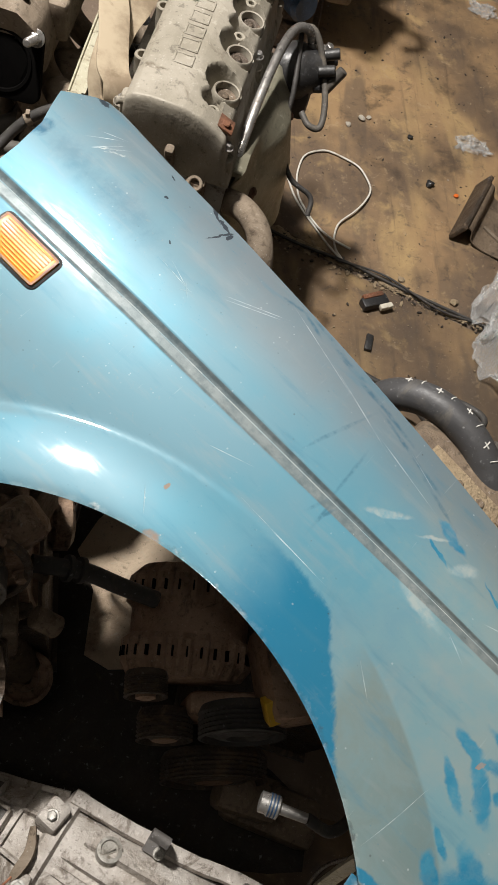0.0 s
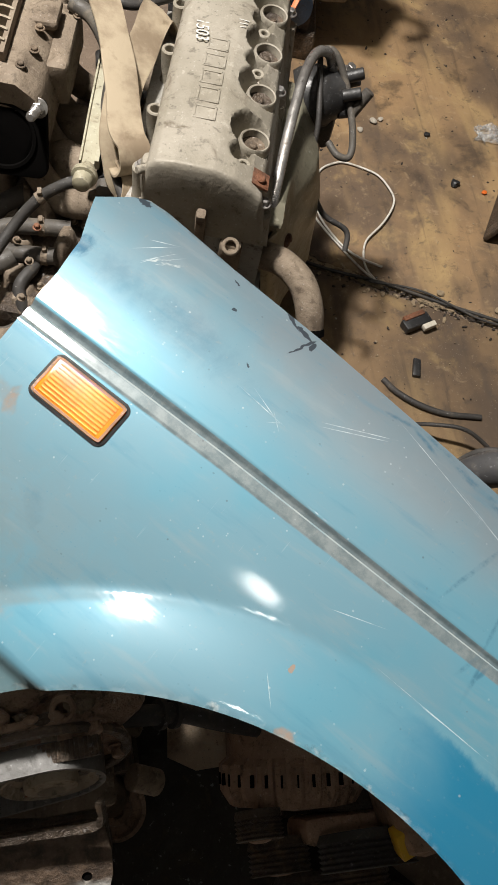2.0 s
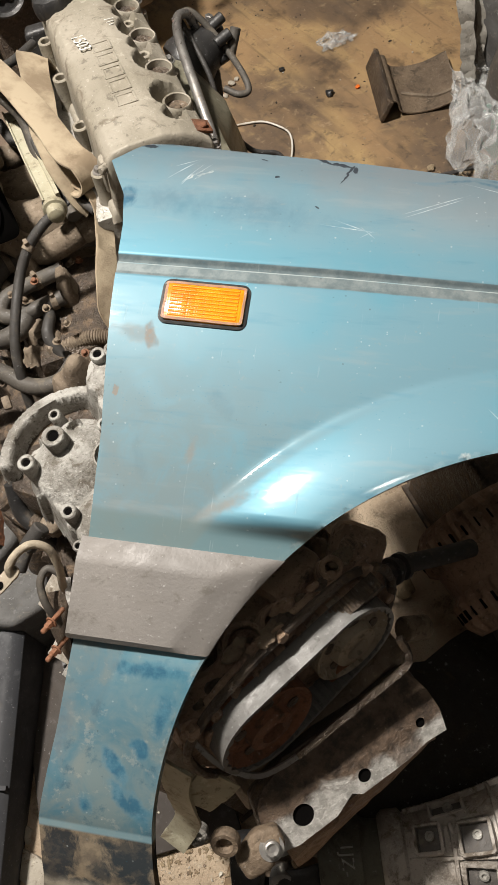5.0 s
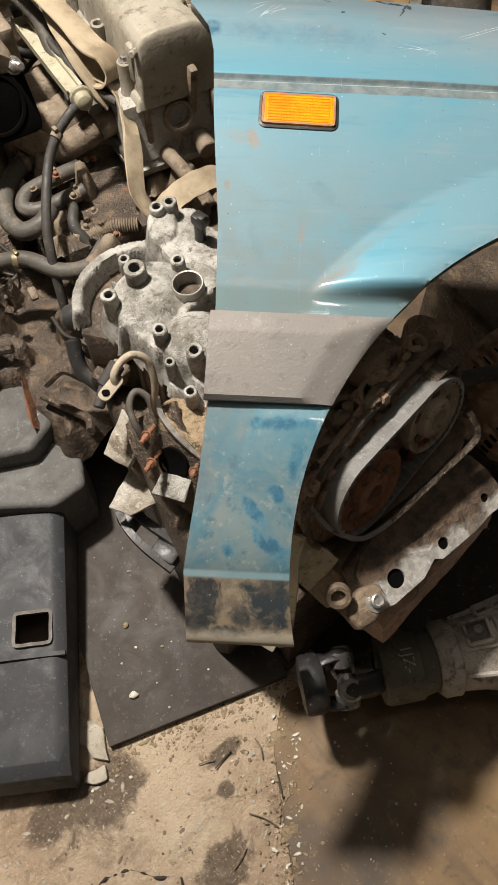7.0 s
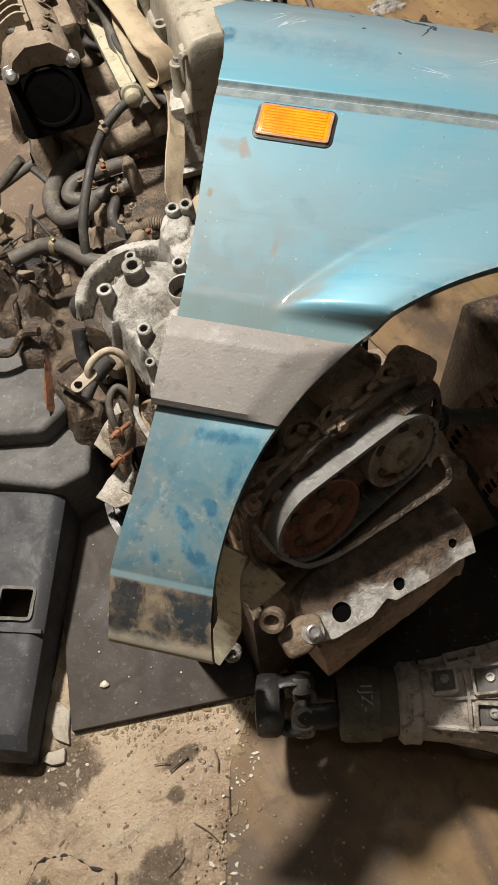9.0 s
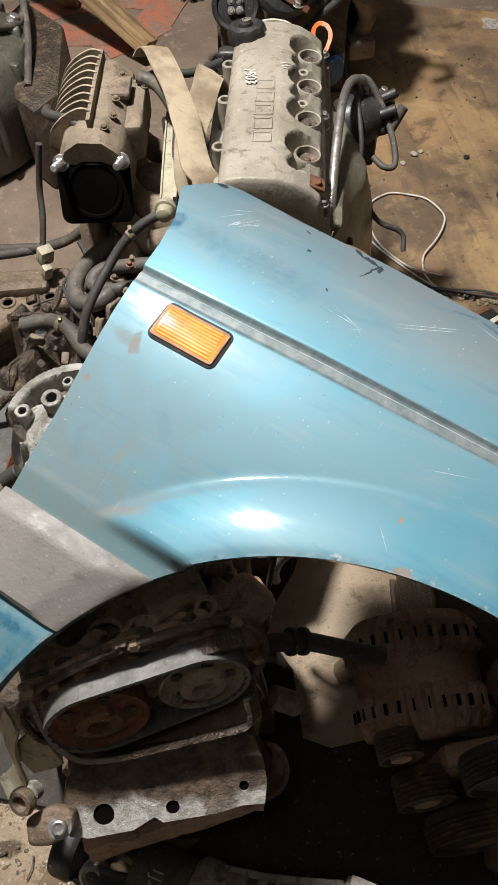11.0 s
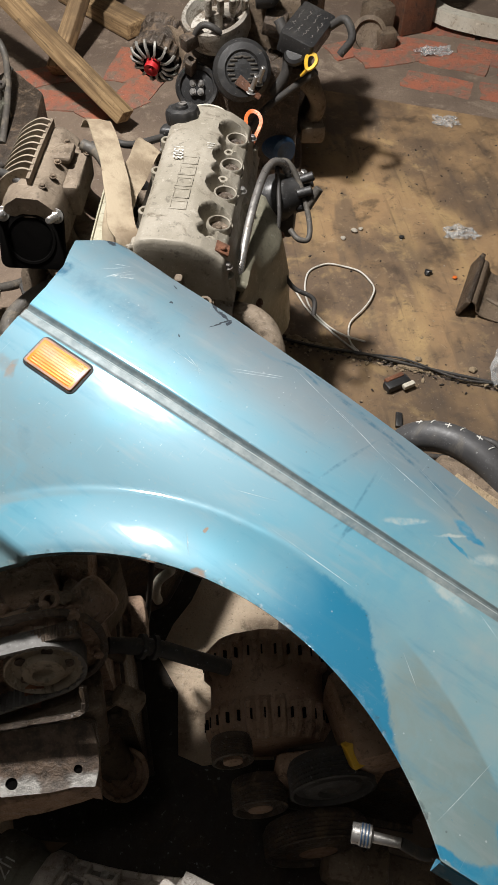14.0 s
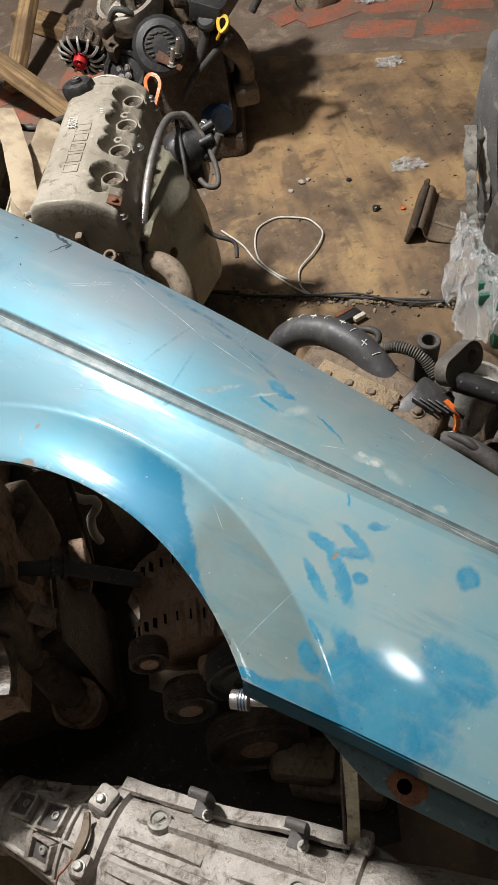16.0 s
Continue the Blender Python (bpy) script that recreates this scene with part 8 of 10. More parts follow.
for band, rad in ((0.022, 0.0668), (0.084, 0.0678)):
    for k in range(30):
        a = math.pi * (0.0 + k / 15)
        bm = mesh()
        box(bm, (0, 0, 0), (0.0045, 0.0016, 0.010), 0.0003)
        part("cooling_slot", bm, M_PLUG, alternator, "", ALT @ Matrix.Rotation(a, 4, "Z") @ Matrix.Translation((rad - 0.0016, 0, band)))
bm = mesh()
pulley(bm, (0.065, 0.140, 0.345), (0, -1, 0.1), 0.026, 0.022, 5)
part("alternator_pulley", bm, M_IRON, engine_d, "small ribbed alternator pulley")
for x, y, z, r, mt, nm in ((0.097, 0.105, 0.262, 0.036, M_IRON, "idler_pulley"), (0.185, 0.105, 0.320, 0.054, M_RUBBER, "pump_pulley"), (0.172, 0.060, 0.185, 0.072, M_IRON, "crank_pulley")):
    bm = mesh()
    pulley(bm, (x, y, z), (0, -1, 0.1), r, 0.028, 5, 0.5 if r < 0.05 else 0.62)
    part(nm, bm, mt, engine_d, "dark ribbed belt pulley")
for x, y, z, r in ((0.097, 0.077, 0.264, 0.016), (0.172, 0.033, 0.187, 0.036), (0.065, 0.117, 0.347, 0.012)):
    bm = mesh()
    lathe(bm, (x, y, z), (0, -1, 0.1), [(r, -0.004), (r, 0.0), (r * 0.5, 0.002), (r * 0.3, 0.001)], 24)
    part("pulley_face", bm, M_ALTER, engine_d, "brown dusty pulley face")
bm = mesh()
box(bm, (0.255, 0.17, 0.31), (0.10, 0.09, 0.10), 0.015)
box(bm, (0.24, 0.15, 0.36), (0.09, 0.12, 0.10), 0.02, (0, 0, 10))
box(bm, (0.255, 0.22, 0.39), (0.08, 0.10, 0.05), 0.015, (0, 10, 15))
box(bm, (0.20, 0.118, 0.255), (0.16, 0.03, 0.12), 0.01)
part_each("front_casing", bm, M_ALTER, engine_d, "brown dusty front casing")
bm = mesh()
box(bm, (0.213, 0.105, 0.384), (0.03, 0.03, 0.02), 0.002, (30, 0, 20))
part("yellow_tag", bm, M_YELLOW, engine_d, "small yellow tag")
bm = mesh()
casting(bm, [(0.14, 0.14), (0.34, 0.08), (0.38, 0.40), (0.19, 0.44)], 0.0, 0.30, None, edge=0.015)
part("engine_block", bm, M_IRON, engine_d, "black oily engine block")
bm = mesh()
box(bm, (0.225, 0.02, 0.14), (0.09, 0.06, 0.05), 0.012, (0, 10, -15))
box(bm, (0.27, 0.0, 0.09), (0.14, 0.07, 0.06), 0.015, (0, 0, -20))
part("crossmember_end", bm, M_BROWN, engine_d, "brown flange below the pulley")
bm = mesh()
lathe(bm, (0.175, 0.008, 0.465), (0.93, -0.32, 0.1), [(0.008, 0), (0.0102, 0.0008), (0.0102, 0.008), (0.011, 0.009), (0.011, 0.020), (0.009, 0.021), (0.0055, 0.022), (0.005, 0.05)], 24)
plug = solo("cable_connector", bm, M_STEEL, "silver round cable connector with blue bands", "connector")
for s in (0.0095, 0.0128, 0.0161):
    bm = mesh()
    d = Vector((0.93, -0.32, 0.1)).normalized()
    lathe(bm, Vector((0.175, 0.008, 0.465)) + d * s, d, [(0.0108, 0), (0.0116, 0.0004), (0.0116, 0.0014), (0.0108, 0.0018)], 24)
    part("blue_band", bm, M_BLUE, plug, "blue sealing band")
bm = mesh()
hose(bm, [(0.222, -0.008, 0.47), (0.25, -0.02, 0.46), (0.28, 0.0, 0.44), (0.30, 0.05, 0.38), (0.30, 0.12, 0.36)], 0.006)
part("cable_tail", bm, M_RUBBER, plug, "black cable")
bm = mesh()
hose(bm, [(-0.075, 0.245, 0.435), (-0.036, 0.246, 0.42), (-0.014, 0.247, 0.405), (0.026, 0.237, 0.388), (0.07, 0.228, 0.367)], 0.0105)
for p in ((-0.036, 0.246, 0.42), (-0.022, 0.247, 0.411)):
    lathe(bm, p, (0.85, 0.02, -0.5), [(0.012, -0.003), (0.0155, -0.0025), (0.0155, 0.003), (0.012, 0.0035)], 20)
part("black_water_hose", bm, M_RUBBER, engine_d, "black clamped water hose")

# ---- the engine with the lettered hose, beside the wing's front ----
engine_e = thing("car_engine", (0.50, 0.33, 0), "dark greasy engine with hoses and a mount arm", "engine", "scrap engines")
bm = mesh()
casting(bm, [(0.33, 0.30), (0.62, 0.02), (0.86, 0.20), (0.48, 0.46)], 0.0, 0.42, None, edge=0.02)
part("engine_block", bm, M_IRON, engine_e, "black oily engine block")
bm = mesh()
prism(bm, [(0.32, 0.37), (0.46, 0.22), (0.50, 0.27), (0.42, 0.40), (0.36, 0.42)], 0.42, 0.545, None, 0.012, 3)
for k in range(6):
    t = k / 5
    bolt(bm, (0.345 + 0.11 * t, 0.375 - 0.11 * t, 0.545), (0, 0, 1), 0.006, 0.005)
part("rocker_cover", bm, M_BROWN, engine_e, "dirty rocker cover full of grit")
bm = mesh()
prism(bm, [(0.345, 0.355), (0.425, 0.275), (0.445, 0.295), (0.37, 0.38)], 0.545, 0.549, None, 0.001)
part("grit", bm, M_SAND, engine_e, "sandy grit on the cover")
HOSE_LINE = [(0.305, 0.46, 0.47), (0.335, 0.455, 0.525), (0.375, 0.43, 0.55), (0.415, 0.385, 0.55), (0.44, 0.335, 0.525), (0.445, 0.31, 0.50)]
bm = mesh()
hose(bm, HOSE_LINE, 0.0205, 20)
bighose = part("intake_hose", bm, M_HOSED, engine_e, "smooth black curved hose with white marks")
marks = curve(HOSE_LINE, 10)
rngm = random.Random(4)
for k in (13, 16, 19, 22, 25, 28, 31, 34):
    d = (marks[k + 1] - marks[k - 1]).normalized()
    up = Vector((0.15, 0.25, 1))
    up = (up - d * up.dot(d)).normalized()
    across = d.cross(up)
    bm = mesh()
    a0 = rngm.uniform(-0.5, 0.1)
    sweep(bm, [marks[k] + d * (0.002 * math.sin(3 * t + k)) + (up * math.cos(a0 + t) + across * math.sin(a0 + t)) * 0.0206 for t in (0, 0.15, 0.3, 0.45, 0.55)], circle(0.0009, 6))
    if k % 2:
        sweep(bm, [marks[k] + d * (0.0035 * t) + (up * math.cos(a0 + 0.3) + across * math.sin(a0 + 0.3)) * 0.0206 for t in (-1, 0, 1, 1.6)], circle(0.0009, 6))
    part("white_mark", bm, M_CHALK, bighose, "white paint marker stroke")
bm = mesh()
ribbed(bm, [(0.44, 0.40, 0.52), (0.465, 0.385, 0.535), (0.49, 0.365, 0.53), (0.505, 0.345, 0.51)], 0.0075)
part("corrugated_conduit", bm, M_HOSE, engine_e, "grey corrugated cable conduit")
MT = Matrix.Translation((0.515, 0.30, 0.575)) @ Euler((radians(62), 0, radians(35))).to_matrix().to_4x4()
bm = mesh()
outer = rounded(0, 0, 0.068, 0.036, 0.0175, 8)
inner = [(0.015 + 0.0085 * math.cos(a), 0.0085 * math.sin(a)) for a in (math.pi / 4 + 2 * math.pi * k / 36 for k in range(36))]
ringv = [[bm.verts.new((x, y, z)) for x, y in o] for o, z in ((outer, -0.009), (outer, 0.009), (inner, 0.009), (inner, -0.009))]
n = len(outer)
for p, q in zip(ringv, ringv[1:] + ringv[:1]):
    for k in range(n):
        bm.faces.new((p[k], p[(k + 1) % n], q[(k + 1) % n], q[k]))
part("mount_eye", bm, M_HOSE, engine_e, "dark flat mounting eye", MT)
bm = mesh()
rod(bm, (0.505, 0.285, 0.565), (0.64, 0.19, 0.545), 0.013)
bolt(bm, (0.64, 0.19, 0.545), (0.6, -0.45, -0.1), 0.016, 0.012)
part("mount_rod", bm, M_BLACK, engine_e, "thick dark steel rod")
bm = mesh()
box(bm, (0.47, 0.285, 0.515), (0.06, 0.05, 0.07), 0.008, (10, -10, 35))
for k in range(5):
    box(bm, (0.462 + 0.008 * k, 0.268 - 0.004 * k, 0.552), (0.003, 0.03, 0.012), 0.001, (10, -10, 35))
part("coil_pack", bm, M_BLACK, engine_e, "black plastic coil with fins")
bm = mesh()
strip(bm, [(0.487, 0.262, 0.56), (0.493, 0.250, 0.556), (0.495, 0.240, 0.545), (0.492, 0.235, 0.535)], 0.006, 0.003, None, 5)
part("orange_clip", bm, M_ORANGE, engine_e, "orange plug clip")
for p0, p1, r, mt in (((0.50, 0.38, 0.47), (0.505, 0.375, 0.545), 0.015, M_HOSE), ((0.56, 0.26, 0.44), (0.575, 0.25, 0.53), 0.028, M_IRON), ((0.53, 0.21, 0.44), (0.53, 0.20, 0.52), 0.022, M_IRON), ((0.60, 0.14, 0.42), (0.61, 0.13, 0.52), 0.03, M_BROWN), ((0.55, 0.33, 0.42), (0.56, 0.33, 0.50), 0.035, M_ALU)):
    bm = mesh()
    cup(bm, p0, Vector(p1) - Vector(p0), r, (Vector(p1) - Vector(p0)).length, 0.005, 0.02)
    part("pipe_stub", bm, mt, engine_e, "upright pipe stub")
for pts, r, mt, nm in (([(0.47, 0.24, 0.52), (0.50, 0.21, 0.53), (0.53, 0.17, 0.52), (0.56, 0.13, 0.48)], 0.012, M_RUBBER, "side_hose"), ([(0.55, 0.23, 0.50), (0.58, 0.19, 0.53), (0.585, 0.15, 0.52), (0.57, 0.10, 0.48)], 0.016, M_HOSE, "grey_hose"), ([(0.44, 0.42, 0.49), (0.455, 0.44, 0.51), (0.42, 0.47, 0.50), (0.36, 0.50, 0.47), (0.33, 0.50, 0.42)], 0.005, M_RUBBER, "thin_hose"), ([(0.46, 0.27, 0.50), (0.49, 0.22, 0.54), (0.51, 0.20, 0.53), (0.52, 0.24, 0.50)], 0.005, M_RUBBER, "loom")):
    bm = mesh()
    hose(bm, pts, r)
    part(nm, bm, mt, engine_e, "dark rubber hose")
bm = mesh()
rngc = random.Random(21)
for k in range(30):
    p = (rngc.uniform(0.46, 0.72), rngc.uniform(0.08, 0.34), rngc.uniform(0.40, 0.48))
    box(bm, p, (rngc.uniform(0.02, 0.06), rngc.uniform(0.02, 0.05), rngc.uniform(0.02, 0.06)), 0.005, (rngc.uniform(-25, 25), rngc.uniform(-25, 25), rngc.uniform(0, 90)))
part_each("top_casting", bm, M_IRON, engine_e, "oily casting")

# ---- the far engine with red and black pulleys ----
engine_b = thing("car_engine", (0.28, 1.86, 0), "complete engine with alternator and black pulleys on the floor", "engine", "scrap engines")
bm = mesh()
casting(bm, [(0.10, 1.82), (0.40, 1.76), (0.46, 2.10), (0.14, 2.16)], 0.06, 0.36, None, edge=0.02)
part("engine_block", bm, M_IRON, engine_b, "grimy engine block")
bm = mesh()
prism(bm, [(0.12, 1.80), (0.42, 1.74), (0.47, 2.06), (0.14, 2.10)], 0.0, 0.08, None, 0.02)
part("oil_pan", bm, M_IRON, engine_b)
bm = mesh()
casting(bm, [(0.19, 1.90), (0.40, 1.84), (0.50, 2.02), (0.47, 2.13), (0.26, 2.15)], 0.34, 0.50, None, edge=0.02)
head_b = part("cylinder_head", roughen(bm, 0.003, 30, 0.02), M_BROWN, engine_b, "grimy cylinder head")
lumps = []
rngb = random.Random(17)
for k in range(40):
    x, y, a, half = rngb.uniform(0.22, 0.47), rngb.uniform(1.88, 2.12), rngb.uniform(0, math.pi), rngb.uniform(0.004, 0.03)
    lumps.append(("bar", rngb.uniform(0.50, 0.56), x, y, x + half * math.cos(a), y + half * math.sin(a), rngb.uniform(0.005, 0.014), rngb.choice((3.0, 5.0, 6.0))))
part("head_casting", relief((0.18, 1.84), (0.52, 2.16), 0.006, 0.47, lumps, (), 420, 0.0014), M_DUSTY, head_b, "dusty lumpy alloy top of the head", angle=65)
BA = aim((0.030, 1.868, 0.333), (0.35, 0.80, 0.30))
bm = mesh()
lathe(bm, (0, 0, 0), (0, 0, 1), [(0.03, -0.003), (0.060, 0), (0.066, 0.010), (0.066, 0.035), (0.058, 0.040), (0.058, 0.070), (0.066, 0.075), (0.064, 0.10), (0.05, 0.11)], 72)
notch(bm, 72, ((0.006, 0.036), (0.074, 0.10)), 0.005)
alt_b = part("alternator", bm, M_IRON, engine_b, "grey finned alternator", BA, 25)
bm = mesh()
lathe(bm, (0, 0, -0.006), (0, 0, 1), [(0.030, 0), (0.056, 0.001), (0.057, 0.004), (0.030, 0.005)], 40)
part("vent_recess", bm, M_PLUG, alt_b, "dark vent of the alternator", BA)
for k in range(14):
    t = 2 * math.pi * k / 14
    bm = mesh()
    strip(bm, [(0.026 * math.cos(t), 0.026 * math.sin(t), -0.012), (0.040 * math.cos(t + 0.10), 0.040 * math.sin(t + 0.10), -0.014), (0.056 * math.cos(t + 0.05), 0.056 * math.sin(t + 0.05), -0.009), (0.066 * math.cos(t), 0.066 * math.sin(t), 0.004)], 0.006, 0.005, (0, 0, 1), 5)
    part("alternator_spoke", bm, M_ALU, alt_b, "", BA)
bm = mesh()
lathe(bm, (0, 0, -0.03), (0, 0, 1), [(0.004, -0.002), (0.006, 0.0), (0.007, 0.005), (0.014, 0.004), (0.018, 0.0), (0.019, 0.003), (0.019, 0.024), (0.012, 0.026)], 32)
part("red_pulley", bm, M_RED, alt_b, "bright red alternator pulley", BA)
bm = mesh()
strip(bm, [(0.04, 1.94, 0.40), (0.085, 1.91, 0.40), (0.11, 1.87, 0.36), (0.125, 1.83, 0.31)], 0.03, 0.012, None, 6)
part("tensioner_arm", bm, M_BROWN, engine_b, "curved steel arm")
bm = mesh()
lathe(bm, (0.138, 1.81, 0.292), (-0.12, -0.85, 0.42), [(0.05, 0), (0.056, 0.003), (0.056, 0.026), (0.052, 0.031), (0.044, 0.028), (0.042, 0.020), (0.020, 0.022), (0.018, 0.030), (0.006, 0.031)], 40)
pul_b = part("pump_pulley", bm, M_BLACK, engine_b, "black steel pump pulley")
fr = aim((0.138, 1.81, 0.292), (-0.12, -0.85, 0.42))
for k in range(4):
    t = math.pi / 4 + k * math.pi / 2
    bm = mesh()
    bolt(bm, fr @ Vector((0.014 * math.cos(t), 0.014 * math.sin(t), 0.031)), (-0.12, -0.85, 0.42), 0.006, 0.004)
    part("pulley_bolt", bm, M_STEEL, pul_b)
bm = mesh()
lathe(bm, (0.245, 1.765, 0.352), (0.0, -0.80, 0.5), [(0.066, 0), (0.072, 0.01), (0.072, 0.04), (0.062, 0.052), (0.045, 0.055), (0.040, 0.050), (0.015, 0.052), (0.008, 0.052)], 40)
fr = aim((0.245, 1.765, 0.352), (0.0, -0.80, 0.5))
cam_cover = part("cam_cover", bm, M_BLACK, engine_b, "round dark plastic cam cover")
for k in range(16):
    t = 2 * math.pi * k / 16
    bm = mesh()
    box(bm, fr @ Vector((0.030 * math.cos(t), 0.030 * math.sin(t), 0.053)), (0.018, 0.003, 0.005), 0.001)
    part("cover_fin", bm, M_HOSE, cam_cover)
bm = mesh()
prism(bm, [(-0.02, -0.012), (0.05, -0.004), (0.05, 0.010), (-0.02, 0.014)], 0, 0.005, fr @ pose(0.0, -0.035, 0.058, 0, 0, -40), 0.002)
part("rusty_strap_bracket", bm, M_RUST, engine_b, "rusty flat bracket")
for d in (0.0, 0.018):
    bm = mesh()
    a = fr @ Vector((0.018 + d, -0.05 + d, 0.058))
    rod(bm, a, a + Vector((0.012, -0.01, 0.045)), 0.006)
    bolt(bm, a, (0.2, -0.2, 1), 0.009, 0.008)
    part("plated_stud", bm, M_STEEL, engine_b, "bright plated stud")
bm = mesh()
prism(bm, rounded(0, 0, 0.15, 0.09, 0.01), 0, 0.05, Matrix.Translation((0.405, 1.79, 0.41)) @ Euler((radians(14), radians(-6), radians(58))).to_matrix().to_4x4(), 0.006)
coil = part("coil_cover", bm, M_BLACK, engine_b, "black plastic cover with white handwriting bars")
cm = Matrix.Translation((0.405, 1.79, 0.41)) @ Euler((radians(14), radians(-6), radians(58))).to_matrix().to_4x4()
rngm = random.Random(8)
for k in range(4):
    for j in range(4):
        bm = mesh()
        x0, y0 = -0.055 + 0.028 * j + 0.004 * k, 0.030 - 0.019 * k
        sweep(bm, [Vector((x0 + 0.0045 * i, y0 + rngm.uniform(-0.0045, 0.0045), 0.0506)) for i in range(rngm.choice((3, 4, 5, 6)))], circle(0.0007, 6))
        part("handwriting_bar", bm, M_TRIM, coil, "white handwriting bar", cm)
bm = mesh()
lathe(bm, (0.375, 1.73, 0.40), (-0.2, -0.5, 1), [(0.024, 0), (0.026, 0.004), (0.026, 0.014), (0.02, 0.02), (0.008, 0.02)], 24)
part("filler_cap", bm, M_BLACK, engine_b, "black filler cap")
bm = mesh()
rod(bm, (0.388, 1.70, 0.37), (0.400, 1.686, 0.394), 0.004)
strip(bm, [(0.400, 1.684, 0.394), (0.396, 1.692, 0.404), (0.400, 1.703, 0.416), (0.411, 1.705, 0.421), (0.420, 1.698, 0.419), (0.421, 1.688, 0.410), (0.412, 1.682, 0.400)], 0.008, 0.006, (0, -0.6, 0.8), 6, True)
part("dipstick", bm, M_YELLOW, engine_b, "yellow dipstick handle")
bm = mesh()
lathe(bm, (0.20, 1.86, 0.40), (-0.2, -0.2, 1), [(0.075, 0), (0.085, 0.02), (0.085, 0.062), (0.080, 0.068), (0.074, 0.064), (0.068, 0.030), (0.05, 0.026), (0.01, 0.025)], 40)
box(bm, (0.215, 1.85, 0.462), (0.045, 0.035, 0.03), 0.008, (0, 0, 10))
rod(bm, (0.19, 1.83, 0.43), (0.185, 1.825, 0.475), 0.018)
rod(bm, (0.235, 1.885, 0.43), (0.24, 1.88, 0.48), 0.014)
for k in range(4):
    rod(bm, (0.17 + 0.03 * k, 1.81 + 0.01 * k, 0.47), (0.168 + 0.03 * k, 1.805, 0.51), 0.009)
part_each("throttle_body", bm, M_DUSTY, engine_b, "alloy throttle body and intake")
bm = mesh()
lathe(bm, (0.285, 1.83, 0.50), (1, -0.1, 0.1), [(0.022, 0), (0.026, 0.004), (0.026, 0.04), (0.02, 0.05), (0.01, 0.06)], 24)
part("vacuum_actuator", bm, M_BLACK, engine_b, "black vacuum actuator")
for pts, r in (([(0.30, 1.84, 0.48), (0.335, 1.86, 0.53), (0.37, 1.88, 0.50), (0.36, 1.86, 0.44)], 0.016), ([(0.12, 1.80, 0.40), (0.15, 1.78, 0.46), (0.19, 1.77, 0.45), (0.21, 1.80, 0.40)], 0.008), ([(0.43, 1.72, 0.37), (0.36, 1.735, 0.31), (0.31, 1.735, 0.27), (0.27, 1.73, 0.22)], 0.009), ([(0.34, 1.80, 0.46), (0.36, 1.77, 0.42), (0.36, 1.75, 0.36), (0.33, 1.75, 0.30)], 0.014), ([(0.47, 1.80, 0.44), (0.50, 1.77, 0.47), (0.515, 1.74, 0.44), (0.49, 1.74, 0.40)], 0.01)):
    bm = mesh()
    hose(bm, pts, r)
    part("engine_hose", bm, M_RUBBER, engine_b, "black rubber hose")
bm = mesh()
for k in range(3):
    hose(bm, [(0.36, 1.80 + 0.05 * k, 0.33), (0.42, 1.78 + 0.05 * k, 0.31), (0.46, 1.80 + 0.04 * k, 0.24), (0.45, 1.83 + 0.03 * k, 0.17)], 0.022)
box(bm, (0.45, 1.84, 0.16), (0.07, 0.13, 0.05), 0.012)
part_each("exhaust_manifold", bm, M_TAN, engine_b, "dusty brown exhaust manifold")
bm = mesh()
lathe(bm, (0.34, 1.80, 0.13), (0.4, -0.8, 0.1), [(0.036, 0), (0.038, 0.005), (0.038, 0.06), (0.03, 0.07), (0.01, 0.07)], 28)
part("oil_filter", bm, M_BLUE, engine_b, "dark blue oil filter")
bm = mesh()
rngc = random.Random(3)
for k in range(34):
    p = (rngc.uniform(0.12, 0.44), rngc.uniform(1.78, 2.02), rngc.uniform(0.34, 0.46))
    box(bm, p, (rngc.uniform(0.02, 0.06), rngc.uniform(0.02, 0.06), rngc.uniform(0.02, 0.05)), 0.004, (rngc.uniform(-30, 30), rngc.uniform(-30, 30), rngc.uniform(0, 90)))
part_each("top_casting", bm, M_IRON, engine_b, "dark casting")

# ---- left: drum-like gearbox, timber, brackets ----
drum = thing("bell_gearbox", (-0.56, 1.85, 0), "large olive-grey dusty bell-shaped gearbox housing", "gearbox")
bm = mesh()
lathe(bm, (-0.60, 1.84, 0.0), (0.02, 0.02, 1), [(0.18, 0), (0.22, 0.02), (0.235, 0.10), (0.24, 0.20), (0.225, 0.26), (0.17, 0.30), (0.10, 0.315), (0.02, 0.32)], 44)
housing = part("drum_housing", roughen(bm, 0.006, 14, 0.03), M_DRUM, drum, "olive-grey dusty housing")
for k in range(7):
    t = -0.9 + 0.42 * k
    bm = mesh()
    box(bm, (-0.60 + 0.236 * math.cos(t), 1.84 + 0.236 * math.sin(t), 0.17), (0.02, 0.016, 0.18), 0.004, (0, 0, math.degrees(t)))
    part("housing_rib", roughen(bm, 0.003, 20, 0.02), M_DRUM, housing)
bm = mesh()
prism(bm, [(-0.36, 1.60), (-0.30, 1.66), (-0.28, 1.95), (-0.38, 2.10), (-0.46, 1.98), (-0.40, 1.66)], 0.0, 0.22, None, 0.012)
part("side_casting", bm, M_IRON, drum, "dark flanged side casting")
